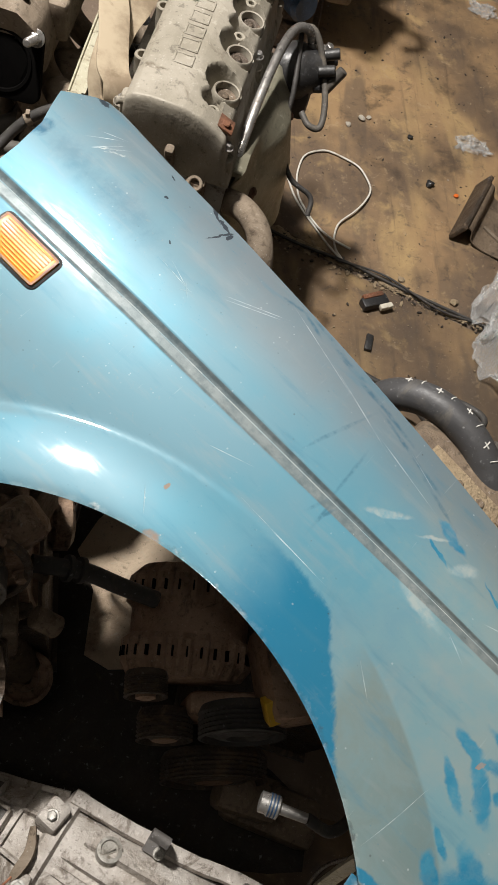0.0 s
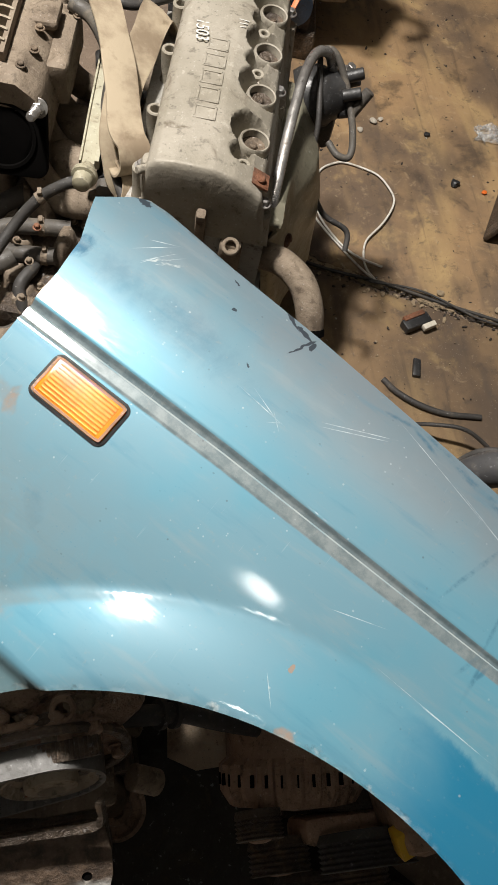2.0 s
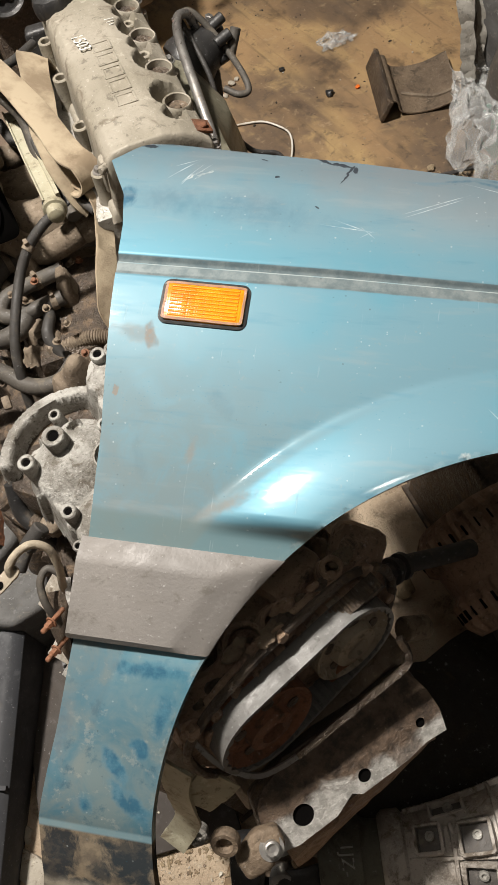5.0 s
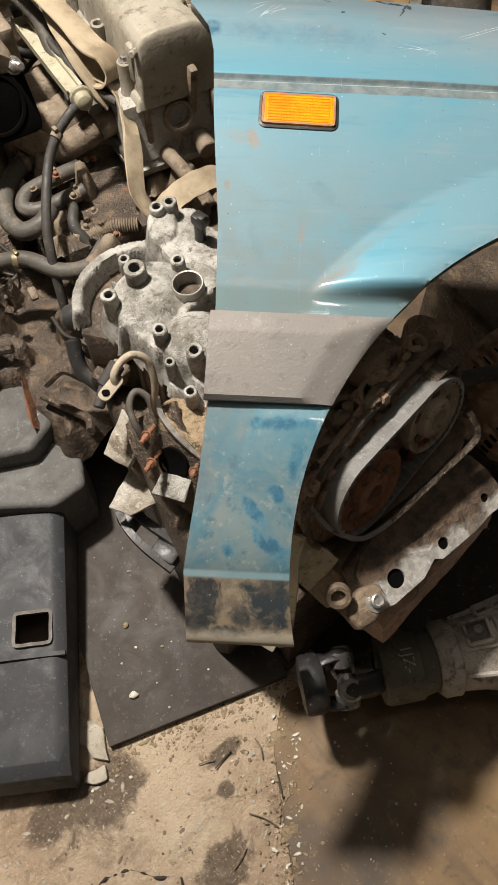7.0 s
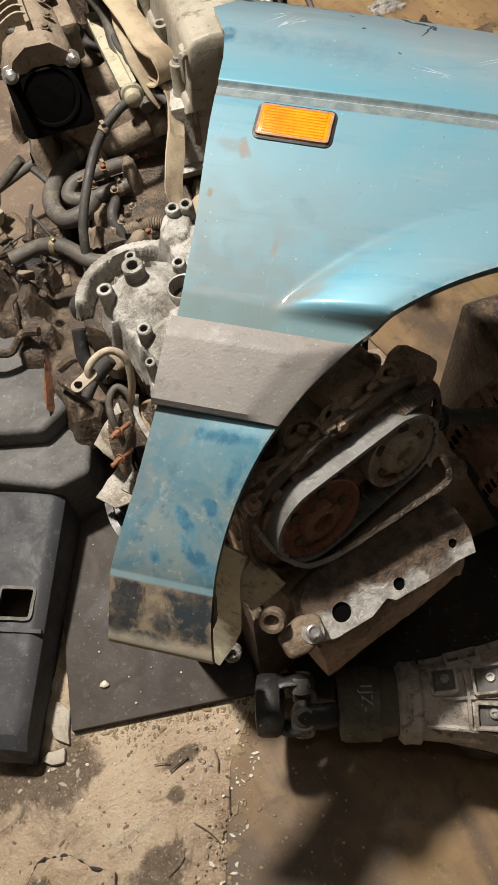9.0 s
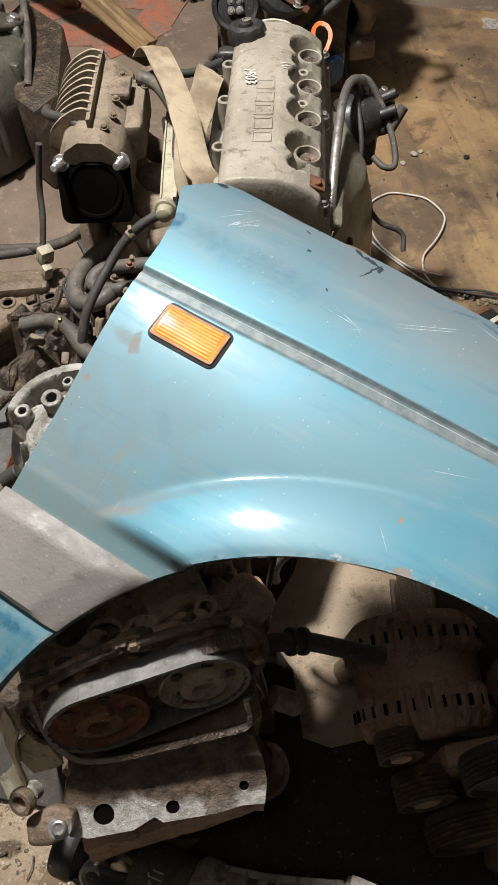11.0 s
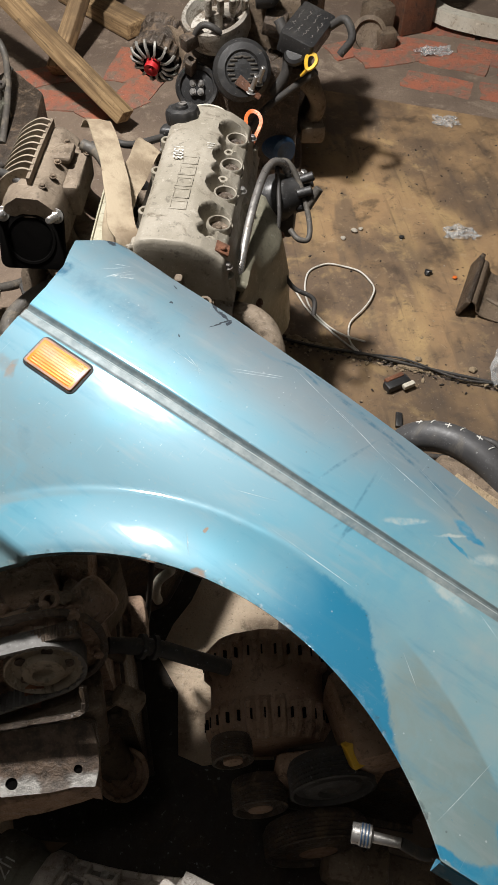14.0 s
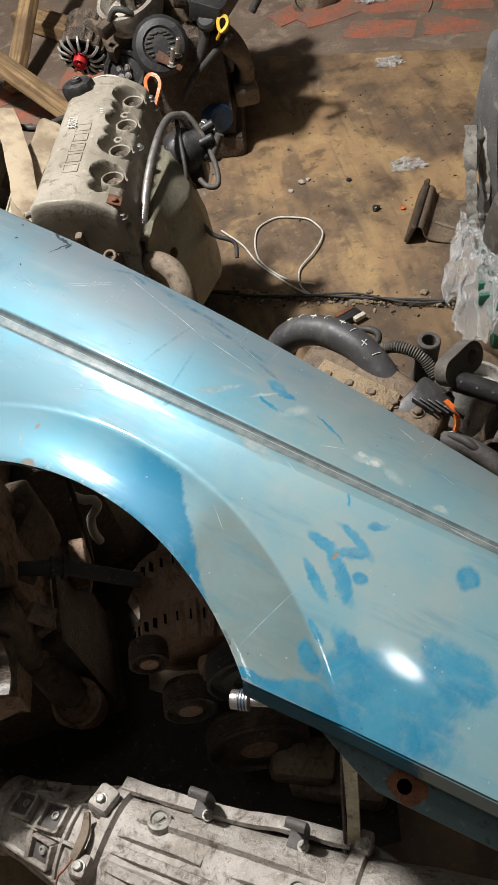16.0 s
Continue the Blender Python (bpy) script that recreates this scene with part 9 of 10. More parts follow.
for pts in ([(-0.55, 1.72, 0.34), (-0.48, 1.78, 0.34), (-0.44, 1.90, 0.33), (-0.40, 2.02, 0.34), (-0.37, 2.00, 0.30), (-0.36, 1.86, 0.26), (-0.37, 1.70, 0.22)], [(-0.62, 1.60, 0.24), (-0.52, 1.68, 0.33), (-0.46, 1.76, 0.33), (-0.38, 1.86, 0.28), (-0.36, 1.98, 0.27)], [(-0.75, 1.75, 0.31), (-0.62, 1.80, 0.335), (-0.52, 1.88, 0.335), (-0.44, 2.04, 0.32)]):
    bm = mesh()
    hose(bm, pts, 0.009)
    part("breather_hose", bm, M_HOSE, drum, "grey breather hose")
bm = mesh()
bolt(bm, (-0.385, 1.87, 0.285), (0.4, 0, 1), 0.012, 0.012)
box(bm, (-0.40, 1.85, 0.27), (0.05, 0.04, 0.03), 0.006)
part("pipe_clip", bm, M_STEEL, drum, "small bright pipe clip")


def timber(a, b, wide, deep, roll=0.0):
    bm = mesh()
    a, b = Vector(a), Vector(b)
    piece = mesh()
    bmesh.ops.create_cube(piece, size=1.0)
    bmesh.ops.subdivide_edges(piece, edges=piece.edges[:], cuts=3, use_grid_fill=True)
    piece.transform(Matrix.Diagonal((wide, deep, (b - a).length, 1)))
    for v in piece.verts:
        v.co += noise.noise_vector(v.co * 9) * 0.004
    bevel_edges = [e for e in piece.edges if e.is_manifold and e.calc_face_angle(0) > 0.8]
    bmesh.ops.bevel(piece, geom=bevel_edges, offset=0.004, segments=2, affect="EDGES", profile=0.5, clamp_overlap=True)
    merge(bm, piece)
    ob = new("timber_beam", bpy.data.meshes.new("timber_beam"))
    ob.matrix_world = aim((a + b) / 2, b - a) @ pose(0, 0, 0, 0, 0, roll)
    finish(ob, bm, M_WOODB)
    return tagged(ob, "rough sawn brown timber beam on the floor", "timber", "timber beams")


timber((-0.072, 2.10, 0.05), (-0.62, 2.62, 0.42), 0.062, 0.045, 20)
timber((-0.30, 2.44, 0.03), (-0.10, 2.95, 0.30), 0.055, 0.045, -10)
timber((-0.02, 2.72, 0.03), (-0.28, 3.05, 0.03), 0.10, 0.05, 0)
timber((0.30, 3.05, 0.03), (0.95, 3.00, 0.03), 0.06, 0.06, 0)

frame_part = thing("subframe", (-0.40, 1.0, 0), "rusty pressed steel subframe piece with black bracket", "subframe")
bm = mesh()
prism(bm, [(-0.60, 1.16), (-0.30, 1.13), (-0.29, 1.03), (-0.40, 1.02), (-0.45, 0.98), (-0.62, 1.0)], 0.14, 0.19, None, 0.012, 3)
box(bm, (-0.45, 1.08, 0.195), (0.22, 0.03, 0.03), 0.008, (0, 0, -4))
for x, y in ((-0.36, 1.09), (-0.42, 1.05), (-0.34, 1.05)):
    lathe(bm, (x, y, 0.19), (0, 0, 1), [(0.016, 0), (0.015, 0.003), (0.010, 0.003), (0.009, 0.0)], 20)
part("pressed_rail", bm, M_BROWN, frame_part, "brown dusty pressed rail")
bm = mesh()
for x in (-0.58, -0.32):
    box(bm, (x, 1.06, 0.07), (0.05, 0.06, 0.14), 0.008)
part_each("rail_foot", bm, M_IRON, frame_part)
bm = mesh()
prism(bm, [(-0.40, 0.965), (-0.31, 0.985), (-0.305, 0.93), (-0.39, 0.92)], 0.205, 0.211, None, 0.002)
box(bm, (-0.35, 0.97, 0.19), (0.09, 0.006, 0.05), 0.002, (0, 0, 10))
lathe(bm, (-0.355, 0.952, 0.211), (0, 0, 1), [(0.010, 0), (0.009, 0.001), (0.007, 0.001), (0.006, 0.0002)], 16)
part("black_bracket", bm, M_BLACK, frame_part, "black painted bracket with a hole")
bm = mesh()
prism(bm, [(-0.60, 0.93), (-0.33, 0.92), (-0.30, 0.83), (-0.60, 0.80)], 0.10, 0.135, None, 0.01)
box(bm, (-0.42, 0.90, 0.15), (0.20, 0.02, 0.03), 0.006, (0, 0, -5))
part("lower_tray", bm, M_SAND, frame_part, "sandy brown tray")
bm = mesh()
for x, y in ((-0.56, 0.87), (-0.36, 0.87)):
    box(bm, (x, y, 0.05), (0.04, 0.04, 0.10), 0.004)
part_each("tray_foot", bm, M_IRON, frame_part)
bm = mesh()
box(bm, (-0.335, 1.105, 0.245), (0.028, 0.022, 0.036), 0.004, (15, 10, 30))
box(bm, (-0.338, 1.085, 0.222), (0.018, 0.016, 0.03), 0.003, (15, 10, 30))
conn = solo("white_plug", bm, M_CREAM, "dirty white wiring plug", "plug")
bm = mesh()
hose(bm, [(-0.335, 1.115, 0.26), (-0.325, 1.15, 0.30), (-0.32, 1.18, 0.34), (-0.30, 1.19, 0.42)], 0.006)
part("plug_lead", bm, M_RUBBER, conn, "taped black lead")
for pts in ([(-0.62, 1.33, 0.10), (-0.45, 1.28, 0.12), (-0.33, 1.25, 0.14), (-0.24, 1.24, 0.20)], [(-0.62, 1.22, 0.16), (-0.48, 1.24, 0.14), (-0.36, 1.27, 0.12), (-0.20, 1.30, 0.14)]):
    bm = mesh()
    hose(bm, pts, 0.010)
    rod(bm, (pts[0][0], pts[0][1], 0.0), pts[0], 0.012)
    solo("loose_hose", bm, M_HOSE, "grey dusty hose lying among parts", "hose", "loose hoses")

# ---- the charcoal bumper and the board under the wing's foot ----
bumper = thing("plastic_bumper", (-0.66, 0.50, 0), "charcoal plastic bumper lying on the floor", "bumper")
along = Vector((0.545, 0.838, 0)).normalized()
side = Vector((-along.y, along.x, 0))


def bump(s, c, z):
    """A place on the bumper: s along its right edge, c across to the left."""
    p = Vector((-0.665, 0.238, 0)) + along * s + side * c
    return (p.x, p.y, z)


bm = mesh()
rows = []
for s in [0.0, 0.012, 0.03, 0.06] + [0.233 if k == 10 else 0.06 + 0.018 * k for k in range(1, 19)]:
    top = 0.088 + 0.10 * s - (0.05 if s < 0.005 else 0.012 if s < 0.02 else 0)
    sec = [(0.0, 0.0), (-0.004, 0.03), (-0.002, top - 0.012), (0.010, top - 0.001), (0.018, top + 0.001), (0.070, top), (0.125, top - 0.001), (0.18, top - 0.004), (0.26, top - 0.012), (0.34, top - 0.03)]
    rows.append([bm.verts.new(bump(s, c, z)) for c, z in sec])
for i in range(len(rows) - 1):
    for k in range(len(rows[0]) - 1):
        if not (k == 4 and 10 <= i <= 12):
            bm.faces.new((rows[i][k], rows[i + 1][k], rows[i + 1][k + 1], rows[i][k + 1]))
bmesh.ops.recalc_face_normals(bm, faces=bm.faces)
shell = part("bumper_shell", bm, M_BUMPER, bumper, angle=50)
sm = shell.modifiers.new("thickness", "SOLIDIFY")
sm.thickness, sm.offset = 0.004, -1
bv = shell.modifiers.new("edge", "BEVEL")
bv.width, bv.segments, bv.limit_method = 0.0012, 2, "ANGLE"
bm = mesh()
strip(bm, [bump(0.170, -0.002, 0.104), bump(0.170, 0.10, 0.1065), bump(0.170, 0.2, 0.101), bump(0.170, 0.30, 0.09)], 0.006, 0.008, (0, 0, 1), 6)
part("moulded_rib", bm, M_BUMPER, bumper)
bm = mesh()
strip(bm, [bump(0.2095 + 0.0235 * dx, 0.044 + 0.026 * dy, 0.1095) for dx, dy in ((-1, -0.8), (-1, 0), (-1, 0.8), (-0.8, 1), (0, 1), (0.8, 1), (1, 0.8), (1, 0), (1, -0.8), (0.8, -1), (0, -1), (-0.8, -1))], 0.005, 0.006, (0, 0, 1), 4, True)
part("opening_rim", bm, M_HOSE, bumper, "paler rounded rim of the opening")
bm = mesh()
prism(bm, [(-0.46, 0.56), (-0.405, 0.56), (-0.385, 0.60), (-0.345, 0.74), (-0.36, 0.86), (-0.44, 0.92), (-0.62, 0.90), (-0.64, 0.70)], 0.0, 0.15, None, 0.009, 3)
prism(bm, [(-0.44, 0.64), (-0.39, 0.66), (-0.36, 0.74), (-0.37, 0.86), (-0.46, 0.90), (-0.60, 0.86), (-0.60, 0.72)], 0.14, 0.19, None, 0.009, 3)
part_each("bumper_corner", bm, M_LINER, bumper, "rounded dusty bumper corner")
bm = mesh()
strip(bm, [(-0.415, 0.66, 0.195), (-0.385, 0.74, 0.205), (-0.365, 0.80, 0.21), (-0.355, 0.85, 0.215), (-0.36, 0.88, 0.22)], 0.020, 0.003, (1, -0.3, 0.5), 8)
part("torn_edge", roughen(bm, 0.003, 60, 0.012), M_RUST, bumper, "torn brown taped edge")

board = mesh()
prism(board, [(-0.600, 0.255), (-0.335, 0.165), (-0.20, 0.62), (-0.44, 0.74)], 0.0005, 0.018, None, 0.002)
solo("dark_board", board, M_BOARD, "dark grey worn board flat on the floor", "board")

# ---- right side: pressed plate, torn liner, film, green casting ----
plate = thing("pressed_plate", (0.85, 1.28, 0), "dark arched pressed steel plate on the plywood", "steel plate")
PP = Matrix.Translation((0.79, 1.28, 0.009)) @ Euler((0, 0, radians(-28))).to_matrix().to_4x4()
bm = mesh()
strip(bm, [(0.0, 0, 0.046), (0.022, 0, 0.040), (0.034, 0, 0.014), (0.07, 0, 0.005), (0.12, 0, 0.010), (0.17, 0, 0.030)], 0.17, 0.003, (0, 0, 1), 8)
part("arched_skin", bm, M_BROWN, plate, "", PP)
bm = mesh()
box(bm, (-0.004, 0, 0.030), (0.012, 0.20, 0.052), 0.003, (0, 22, 0))
part("flanged_edge", bm, M_IRON, plate, "dark folded edge", PP)
for y in (-0.09, 0.085):
    bm = mesh()
    rod(bm, (0.002, y, 0.050), (0.004, y, 0.056), 0.007)
    part("edge_rivet", bm, M_IRON, plate, "", PP)
bm = mesh()
strip(bm, [(0.045, -0.02, 0.012), (0.08, -0.03, 0.009), (0.12, -0.045, 0.013), (0.16, -0.05, 0.028)], 0.008, 0.006, (0, 0, 1), 6)
part("curved_rib", bm, M_TAN, plate, "", PP)

liner = thing("wing_liner", (0.93, 1.12, 0), "torn grey and black plastic wheel arch liner standing up", "wheel arch liner")
bm = mesh()
strip(bm, [(0.895, 1.06, 0.01), (0.885, 1.07, 0.15), (0.872, 1.09, 0.28), (0.887, 1.15, 0.40), (0.94, 1.23, 0.48)], 0.085, 0.006, (-0.95, -0.15, 0.35), 10)
part("liner_sheet", roughen(bm, 0.006, 18, 0.022), M_LINER, liner, "dusty dark sheet")
for q, (dx, wide) in enumerate(((-0.010, 0.030), (0.022, 0.018))):
    bm = mesh()
    strip(bm, [(0.862 + dx, 1.055, 0.05), (0.852 + dx, 1.062, 0.15), (0.846 + dx, 1.085, 0.26 + 0.02 * q), (0.852 + dx, 1.12, 0.345)], wide, 0.003, (-0.8, -0.5, 0.35), 10)
    part("torn_flap", roughen(bm, 0.008, 26, 0.014), M_TORN, liner, "pale torn flap of the sheet")
bm = mesh()
lathe(bm, (0.90, 0.98, 0.02), (0.02, 0.02, 1), [(0.05, 0), (0.065, 0.05), (0.062, 0.16), (0.05, 0.22), (0.03, 0.235)], 30)
part("rubber_boot", bm, M_HOSE, liner, "grey rubber boot")


def crumple(centre, size, seed, height, cuts=9):
    bm = mesh()
    bmesh.ops.create_grid(bm, x_segments=cuts, y_segments=cuts, size=0.5)
    for v in bm.verts:
        p = v.co.copy()
        q = noise.noise_vector(p * 3.1 + Vector((seed, seed * 2, 0))) + 0.45 * noise.noise_vector(p * 11 + Vector((seed, 0, 2))) + 0.25 * noise.noise_vector(p * 23 + Vector((0, seed, 5)))
        edge = 1 + 0.4 * noise.noise(Vector((math.atan2(p.y, p.x) * 1.5, seed, 0)))
        v.co = Vector((p.x * size[0] * edge + q.x * 0.25 * size[0], p.y * size[1] * edge + q.y * 0.25 * size[1], abs(q.z) * height + 0.002))
    bm.transform(Matrix.Translation(centre))
    return bm


for k, (c, s, h) in enumerate((((0.829, 1.515, 0.009), (0.085, 0.055), 0.02), ((0.946, 2.077, 0.009), (0.07, 0.06), 0.015), ((1.02, 2.53, 0.006), (0.10, 0.06), 0.02))):
    solo("plastic_scrap", crumple(c, s, 3.3 * k + 1, h, 22), M_FILM, "crumpled scrap of clear plastic film on the floor", "plastic film", "film scraps", angle=15)
green = thing("green_casting", (0.90, 0.86, 0), "green painted machine casting partly wrapped in film", "machine part")
bm = mesh()
prism(bm, [(0.80, 0.80), (0.98, 0.76), (1.02, 0.98), (0.86, 1.02)], 0.0, 0.11, None, 0.012)
for k in range(5):
    box(bm, (0.83 + 0.012 * k, 0.84 + 0.035 * k, 0.115), (0.10, 0.010, 0.03), 0.003, (0, 0, -12))
part("green_body", bm, M_GREEN, green)
bm = mesh()
rod(bm, (0.84, 0.80, 0.08), (0.80, 0.79, 0.085), 0.02)
rod(bm, (0.85, 0.88, 0.11), (0.85, 0.87, 0.15), 0.016)
part("green_stub", bm, M_ALU, green, "dirty alloy pipe stub")
bm = crumple((0.83, 0.95, 0.125), (0.13, 0.26), 8.2, 0.05, 44)
for v in bm.verts:
    if v.co.x < 0.81:
        v.co.z = max(0.012, v.co.z - (0.81 - v.co.x) * 2.2)
solo("film_wrap", bm, M_FILM, "crumpled clear plastic wrap over green casting", "plastic film", angle=15)

# far right: hub carrier and pale arm
bm = mesh()
lathe(bm, (0.80, 2.62, 0.03), (-0.2, -0.9, 0.45), [(0.055, 0), (0.065, 0.006), (0.065, 0.03), (0.05, 0.036), (0.045, 0.02), (0.02, 0.018)], 30)
box(bm, (0.84, 2.68, 0.06), (0.10, 0.10, 0.12), 0.02, (0, 0, 20))
box(bm, (0.86, 2.60, 0.03), (0.07, 0.06, 0.06), 0.012, (0, 0, 10))
solo("hub_carrier", bm, M_BROWN, "rusty brown hub carrier lying on brick floor", "hub carrier")
bm = mesh()
strip(bm, [(1.05, 2.85, 0.05), (1.10, 2.72, 0.05), (1.20, 2.64, 0.05), (1.32, 2.60, 0.04)], 0.05, 0.05, (0, 0, 1), 8)
solo("suspension_arm", bm, M_WHITE, "pale grey pressed suspension arm", "suspension arm")
bm = mesh()
prism(bm, [(0.93, 2.66), (1.06, 2.70), (1.04, 3.0), (0.90, 2.96)], 0.0, 0.35, None, 0.01)
solo("rusty_box", bm, M_RUST, "tall rusty brown steel box", "steel box")

# ---- on the floor ----
bm = mesh()
hose(bm, [(0.293, 1.41, 0.018), (0.338, 1.331, 0.016), (0.364, 1.249, 0.014), (0.408, 1.17, 0.014), (0.440, 1.122, 0.013), (0.465, 1.093, 0.013), (0.452, 1.118, 0.014), (0.449, 1.150, 0.015), (0.462, 1.193, 0.016), (0.500, 1.232, 0.018), (0.528, 1.268, 0.018), (0.545, 1.305, 0.017), (0.541, 1.338, 0.016), (0.522, 1.378, 0.015), (0.487, 1.401, 0.014), (0.45, 1.415, 0.014), (0.423, 1.411, 0.014), (0.395, 1.395, 0.014), (0.379, 1.367, 0.014), (0.368, 1.315, 0.014), (0.369, 1.257, 0.019), (0.385, 1.215, 0.019), (0.409, 1.176, 0.018), (0.44, 1.145, 0.019), (0.486, 1.127, 0.013)], 0.0023, 8, 5)
solo("white_wire", bm, M_WIRE, "loop of white wire on the plywood", "wire")
bm = mesh()
hose(bm, [(0.22, 1.19, 0.012), (0.36, 1.125, 0.012), (0.48, 1.085, 0.014), (0.60, 1.035, 0.012), (0.75, 0.975, 0.012), (0.95, 0.89, 0.012)], 0.0035, 8)
hose(bm, [(0.45, 1.09, 0.014), (0.56, 1.06, 0.018), (0.68, 0.99, 0.014), (0.80, 0.96, 0.012)], 0.0025, 8)
solo("floor_cable", bm, M_RUBBER, "dark cable lying along the joint of the sheets", "cable")
bm = mesh()
hose(bm, [(0.44, 0.86, 0.010), (0.46, 0.83, 0.014), (0.50, 0.80, 0.014), (0.55, 0.78, 0.012), (0.62, 0.77, 0.011)], 0.006, 10)
hose(bm, [(0.46, 0.76, 0.012), (0.50, 0.74, 0.05), (0.56, 0.72, 0.06), (0.62, 0.68, 0.03), (0.66, 0.64, 0.012)], 0.004, 8)
solo("black_cable", bm, M_RUBBER, "loose black cable coiled on the floor", "cable")
relay = thing("relay_plug", (0.535, 0.985, 0.007), "small orange and black relay with white plug", "relay")
bm = mesh()
box(bm, (0.53, 0.985, 0.017), (0.062, 0.026, 0.02), 0.004, (0, 0, 22))
part("relay_body", bm, M_BLACK, relay)
bm = mesh()
box(bm, (0.525, 0.996, 0.024), (0.05, 0.012, 0.012), 0.003, (0, 0, 22))
part("relay_stripe", bm, M_RUST, relay, "orange stripe")
bm = mesh()
box(bm, (0.555, 0.975, 0.02), (0.03, 0.012, 0.012), 0.002, (0, 0, 22))
part("relay_socket", bm, M_WHITE, relay, "white plug")
bm = mesh()
prism(bm, [(0.50, 0.865), (0.515, 0.862), (0.524, 0.90), (0.51, 0.905)], 0.007, 0.016, None, 0.002)
solo("black_clip", bm, M_BLACK, "small black plastic clip on the floor", "clip")
rngc = random.Random(77)


def pebble(x, y, z, r, material, label, category="pebble", group="floor crumbs"):
    bm = mesh()
    bmesh.ops.create_icosphere(bm, subdivisions=2, radius=r)
    for v in bm.verts:
        v.co *= 1 + 0.45 * noise.noise(v.co * (1.2 / r) + Vector((x * 50, y * 50, 0)))
        v.co.z *= 0.6
    bm.transform(Matrix.Translation((x, y, z + r * 0.5)))
    low = min(v.co.z for v in bm.verts)
    bm.transform(Matrix.Translation((0, 0, z - low)))
    return solo(category.replace(" ", "_"), bm, material, label, category, group)


pebble(0.766, 1.336, 0.009, 0.006, M_ORANGE, "tiny orange plastic crumb on plywood", "crumb")
pebble(0.541, 1.547, 0.009, 0.009, M_STONE, "small pale pebble on plywood")
pebble(0.505, 1.52, 0.009, 0.007, M_STONE, "small pale pebble on plywood")
pebble(0.56, 1.555, 0.009, 0.006, M_STONE, "small pale pebble on plywood")
pebble(0.70, 1.36, 0.009, 0.010, M_BLACK, "small black plastic crumb on plywood", "crumb")
pebble(0.665, 1.51, 0.009, 0.007, M_BLACK, "small black plastic crumb on plywood", "crumb")
pebble(0.60, 1.06, 0.007, 0.008, M_SAND, "yellowish clod in the joint", "clod")
pebble(0.72, 1.015, 0.009, 0.009, M_SAND, "yellowish clod in the joint", "clod")
pebble(0.073, 0.312, 0.003, 0.019, M_SAND, "pale chip lying on concrete", "chip")
for k in range(70):
    x, y = rngc.uniform(-0.66, -0.30), rngc.uniform(-0.12, 0.20)
    if y < 0.16 + (-0.335 - x) * 0.34 - 0.02:
        pebble(x, y, 0.003 if x < -0.5 else 0.006, rngc.uniform(0.0008, 0.0022), rngc.choice((M_STONE, M_STONE, M_SAND)), "bit of grit on the dirty floor", "grit", "floor grit")
for k in range(40):
    pebble(rngc.uniform(0.3, 1.0), rngc.uniform(0.8, 2.0), 0.009, rngc.uniform(0.001, 0.0026), rngc.choice((M_STONE, M_SAND, M_BROWN)), "bit of grit on the plywood", "grit", "floor grit")
for x, y, w, d in ((-0.615, 0.285, 0.05, 0.085), (-0.635, 0.235, 0.04, 0.035), (-0.60, 0.335, 0.02, 0.03)):
    bm = mesh()
    a = [(x + w / 2 * math.cos(t) * (0.8 + 0.3 * math.sin(3 * t + x * 40)), y + d / 2 * math.sin(t) * (0.8 + 0.3 * math.cos(2 * t + y * 30))) for t in (2 * math.pi * k / 9 for k in range(9))]
    prism(bm, a, 0.0, 0.012, None, 0.003)
    solo("concrete_flake", bm, M_STONE, "loose pale flake of concrete", "flake", "concrete flakes")
for a, b in (((-0.435, 0.075), (-0.45, 0.045)), ((-0.50, 0.135), (-0.47, 0.14)), ((-0.62, 0.06), (-0.64, 0.02))):
    bm = mesh()
    rod(bm, (*a, 0.0085), (*b, 0.0085), 0.0011, seg=8)
    rod(bm, (*b, 0.0065), (*b, 0.0105), 0.0022, seg=10)
    solo("old_nail", bm, M_IRON, "rusty nail lying on the floor", "nail", "nails")
for k in range(34):
    x, y = rngc.uniform(-0.56, -0.30), rngc.uniform(0.22, 0.62)
    if y > 0.165 - 0.34 * (x + 0.335) + 0.02 and x > -0.575 + 0.40 * (y - 0.255) and x < -0.335 + 0.30 * (y - 0.165):
        pebble(x, y, 0.018, rngc.uniform(0.0009, 0.0026), rngc.choice((M_STONE, M_WHITE, M_SAND)), "pale crumb on the dark board", "crumb", "board crumbs")
pebble(-0.530, 0.290, 0.018, 0.006, M_WHITE, "white flake on the dark board", "crumb", "board crumbs")
pebble(-0.478, 0.385, 0.018, 0.0045, M_SAND, "yellowish chip on the dark board", "crumb", "board crumbs")
# crumbled edge along the plywood, and clods in the long joint
for pts, wide in (([(-0.40, 0.12, 0.0), (-0.44, 0.06, 0.0), (-0.48, -0.01, 0.0), (-0.53, -0.08, 0.0), (-0.60, -0.20, 0.0)], 0.022), ([(0.30, 1.165, 0.004), (0.42, 1.115, 0.004), (0.55, 1.06, 0.004), (0.68, 1.005, 0.004), (0.80, 0.955, 0.004), (0.95, 0.89, 0.004)], 0.018)):
    bm = mesh()
    line = curve(pts, 14)
    sweep(bm, line, lambda t: [(wide * (0.5 + 0.3 * math.sin(31 * t)) * math.cos(a), 0.007 * (0.6 + 0.4 * math.sin(47 * t)) * math.sin(a)) for a in (2 * math.pi * k / 10 for k in range(10))], False, (0, 0, 1))
    roughen(bm, 0.005, 60, 0.008)
    solo("joint_dirt", bm, M_SAND, "crumbly brown dirt along a plywood edge", "dirt", "joint dirt", kind="stuff")
bm = mesh()
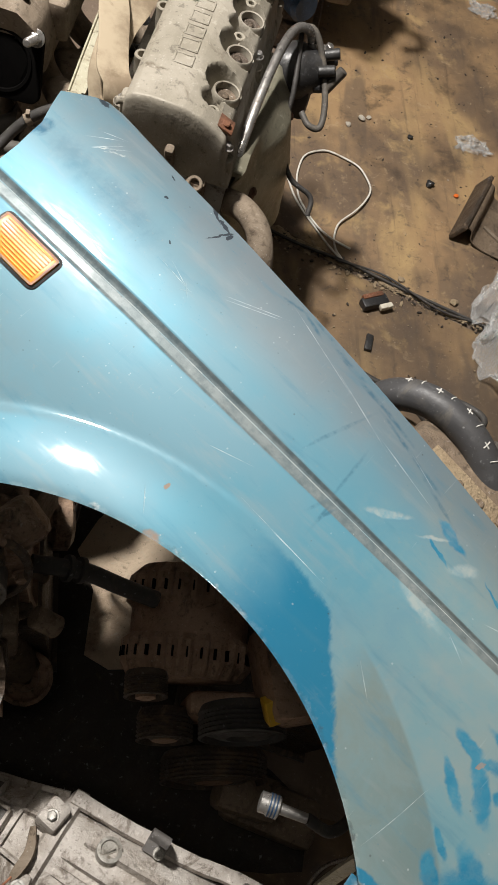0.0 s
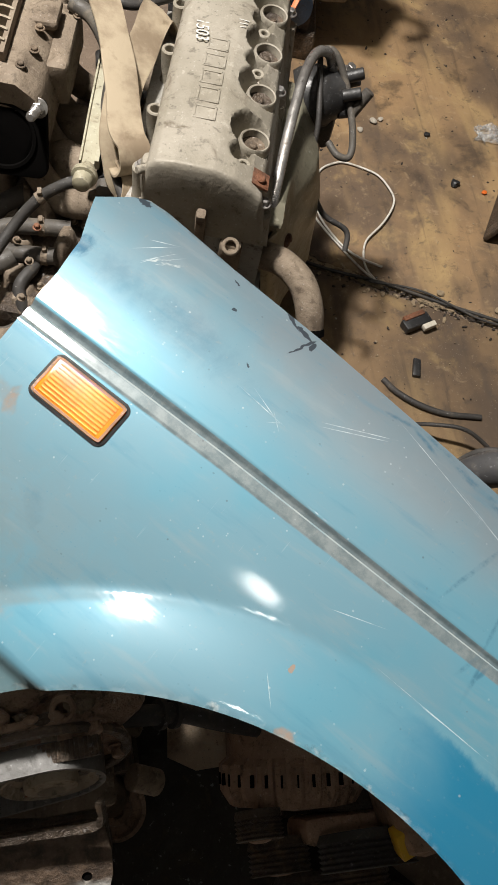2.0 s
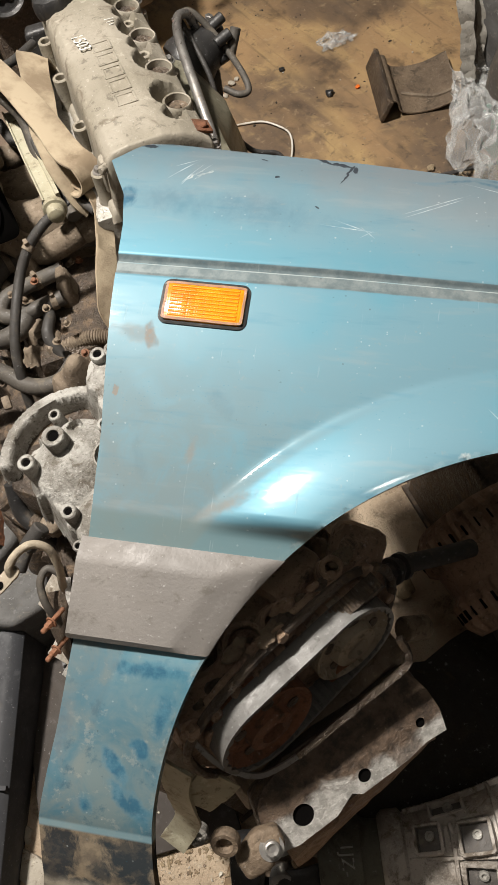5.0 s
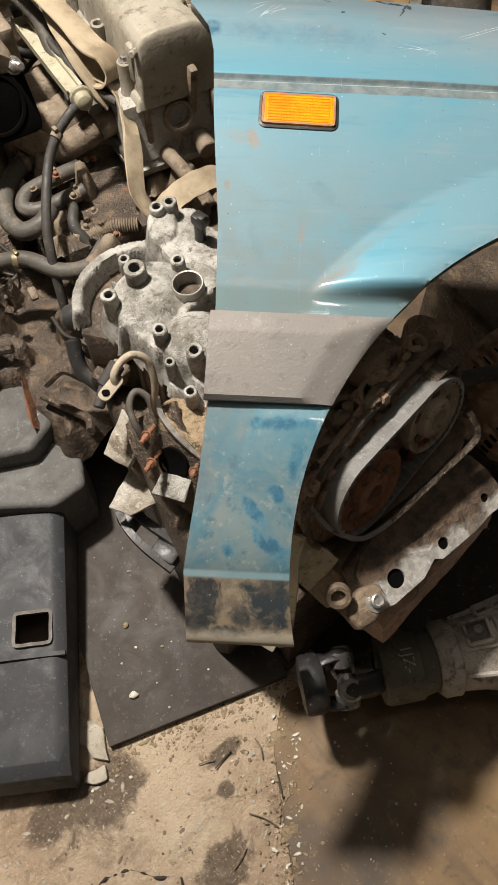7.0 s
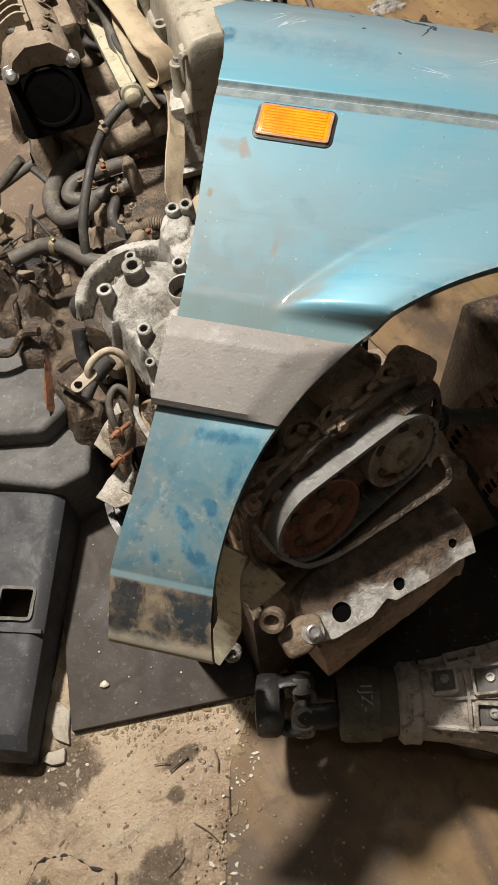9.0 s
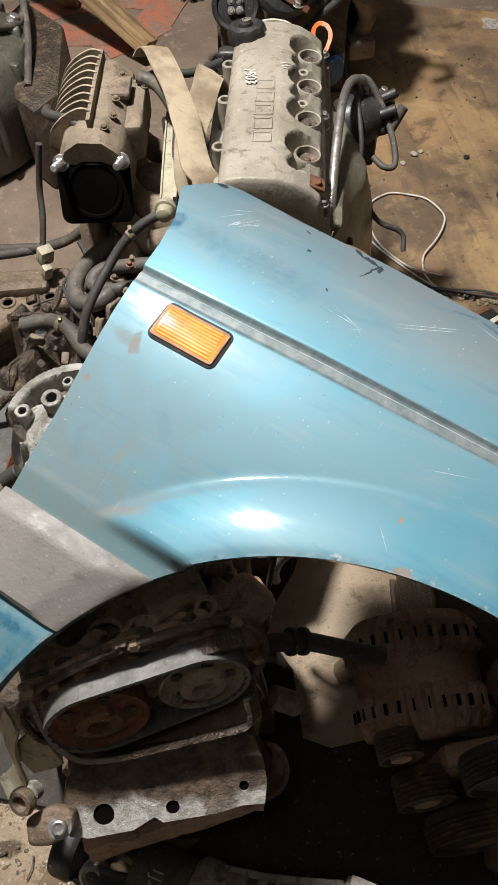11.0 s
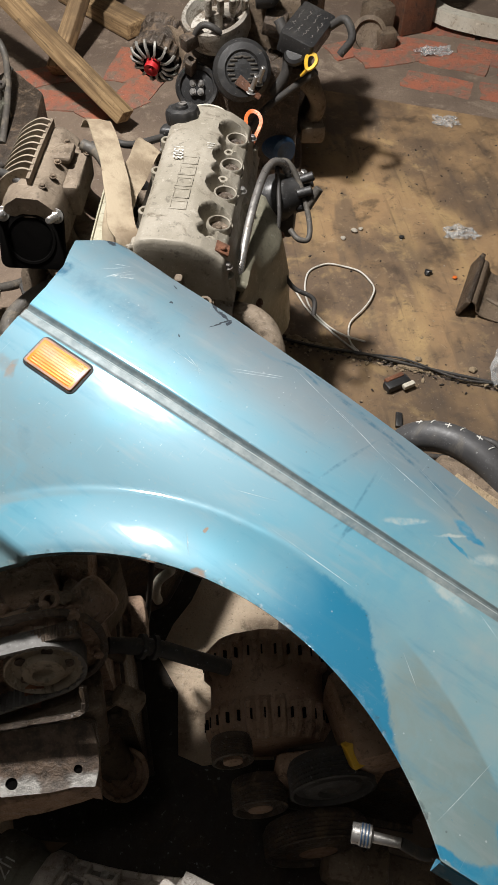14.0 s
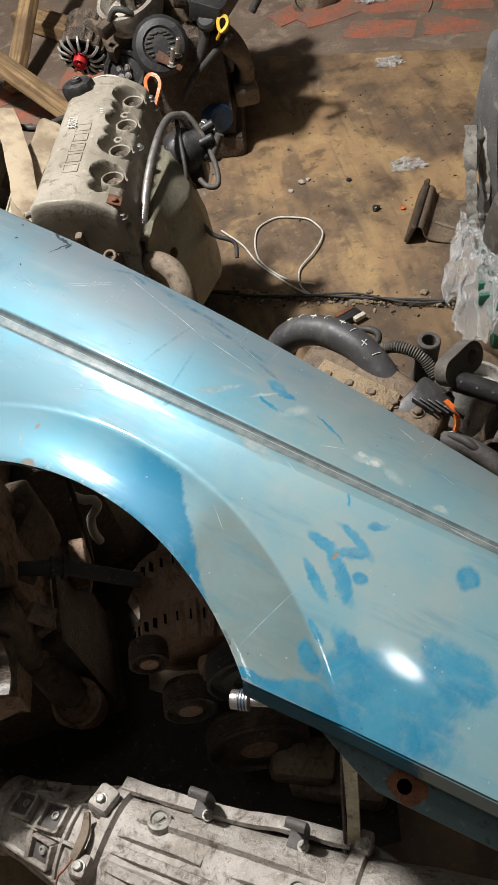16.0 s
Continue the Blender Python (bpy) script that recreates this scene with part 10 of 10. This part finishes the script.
sweep(bm, curve([Vector(p) for p in ((-0.745, 0.095, 0.003), (-0.722, 0.115, 0.003), (-0.708, 0.124, 0.003), (-0.685, 0.118, 0.003), (-0.665, 0.107, 0.003), (-0.645, 0.078, 0.003), (-0.632, 0.070, 0.003))], 6), lambda t: [(0.0011 * (1 + 0.6 * math.sin(23 * t)) * math.cos(a), 0.0008 * math.sin(a)) for a in (0, 1.57, 3.14, 4.71)], False, (0, 0, 1))
roughen(bm, 0.003, 70, 0.004)
solo("floor_crack", bm, M_SHADE_DIRT, "fine dark curved crack in the concrete", "crack", kind="structure")
for a, b in (((-0.515, 0.155), (-0.495, 0.145)), ((-0.44, 0.10), (-0.43, 0.13)), ((-0.56, 0.02), (-0.53, 0.03)), ((-0.48, 0.02), (-0.50, 0.06))):
    bm = mesh()
    hose(bm, [(*a, 0.0075), ((a[0] + b[0]) / 2 + 0.003, (a[1] + b[1]) / 2, 0.009), (*b, 0.0075)], 0.0009, 6)
    solo("straw_bit", bm, M_BROWN, "short brown straw on the dirty floor", "straw", "straws")
for x, y, r in ((-0.60, 0.205, 0.0024), (-0.652, 0.225, 0.002), (-0.565, 0.185, 0.002), (-0.445, 0.115, 0.0032), (-0.452, 0.123, 0.003), (-0.475, 0.128, 0.002), (-0.625, 0.165, 0.002)):
    pebble(x, y, 0.003, r, M_WHITE if r < 0.0028 else M_STONE, "whitish chip lying on concrete", "chip", "floor chips")


def litter(name, count, spread, material, label, seed, low=0.0008, high=0.0035):
    """Many small flat crumbs in one mesh; spread gives the place (x, y, z) of each."""
    rng = random.Random(seed)
    verts, faces = [], []
    for _ in range(count):
        x, y, z = spread(rng)
        r = low + (high - low) * rng.random() ** 3
        turn, tall, long = rng.uniform(0, math.pi), rng.uniform(0.25, 0.7), rng.uniform(0.8, 2.4)
        c, q = math.cos(turn), math.sin(turn)
        ring = [(rng.uniform(0.7, 1.2) * long * math.cos(a), rng.uniform(0.7, 1.2) * math.sin(a)) for a in (2 * math.pi * k / 5 for k in range(5))]
        base = len(verts)
        for grow, up in ((1.0, 0.0), (0.75, tall)):
            verts += [(x + r * grow * (c * a - q * b), y + r * grow * (q * a + c * b), z + r * up) for a, b in ring]
        faces += [tuple(base + 5 + k for k in range(5))] + [(base + k, base + (k + 1) % 5, base + 5 + (k + 1) % 5, base + 5 + k) for k in range(5)]
    bm = mesh()
    made = [bm.verts.new(p) for p in verts]
    for f in faces:
        bm.faces.new([made[k] for k in f])
    return solo(name, bm, material, label, "litter", "floor litter", kind="stuff")


def on_concrete(rng):
    return rng.uniform(-0.80, -0.36), rng.uniform(-0.10, 0.24), 0.003


def by_board(rng):
    t = rng.random()
    return -0.60 + 0.27 * t + rng.gauss(0, 0.012), 0.255 - 0.095 * t - abs(rng.gauss(0.012, 0.014)), 0.0035


def by_edge(rng):
    t = rng.random()
    return -0.37 - 0.16 * t + rng.gauss(0, 0.016), 0.13 - 0.19 * t + rng.gauss(0, 0.014), 0.0065


def on_plywood(rng):
    return rng.uniform(0.28, 1.15), rng.uniform(0.80, 2.05), 0.009


def on_front_plywood(rng):
    return rng.uniform(-0.45, 0.2), rng.uniform(-0.3, 0.08), 0.006


def on_joint(rng):
    t = rng.random()
    return 0.27 + 0.70 * t + rng.gauss(0, 0.012), 1.165 - 0.29 * t + rng.gauss(0, 0.014), 0.009


litter("pale_litter", 260, on_concrete, M_STONE, "pale crumbs scattered on the concrete", 1)
litter("dark_litter", 240, on_concrete, M_BROWN, "dark brown crumbs scattered on the concrete", 2)
litter("brown_litter", 320, by_board, M_SAND, "sandy crumbs swept against the dark board", 3)
litter("edge_litter", 260, by_edge, M_SAND, "sandy crumbs along the plywood's broken edge", 4, 0.0006, 0.003)
litter("white_litter", 60, by_edge, M_WHITE, "white flakes by the plywood's edge", 5, 0.001, 0.0035)
litter("plywood_litter", 420, on_plywood, M_SAND, "sandy crumbs strewn over the plywood", 6, 0.0007, 0.003)
litter("plywood_dirt", 300, on_plywood, M_SHADE_DIRT, "black crumbs strewn over the plywood", 7, 0.0007, 0.0035)
litter("front_litter", 220, on_front_plywood, M_SAND, "sandy crumbs on the brown plywood", 8, 0.0008, 0.003)
litter("joint_litter", 420, on_joint, M_SAND, "yellowish crumbs along the joint of the sheets", 9, 0.0008, 0.005)
litter("joint_dirt", 260, on_joint, M_SHADE_DIRT, "black dirt along the joint of the sheets", 10, 0.0008, 0.005)
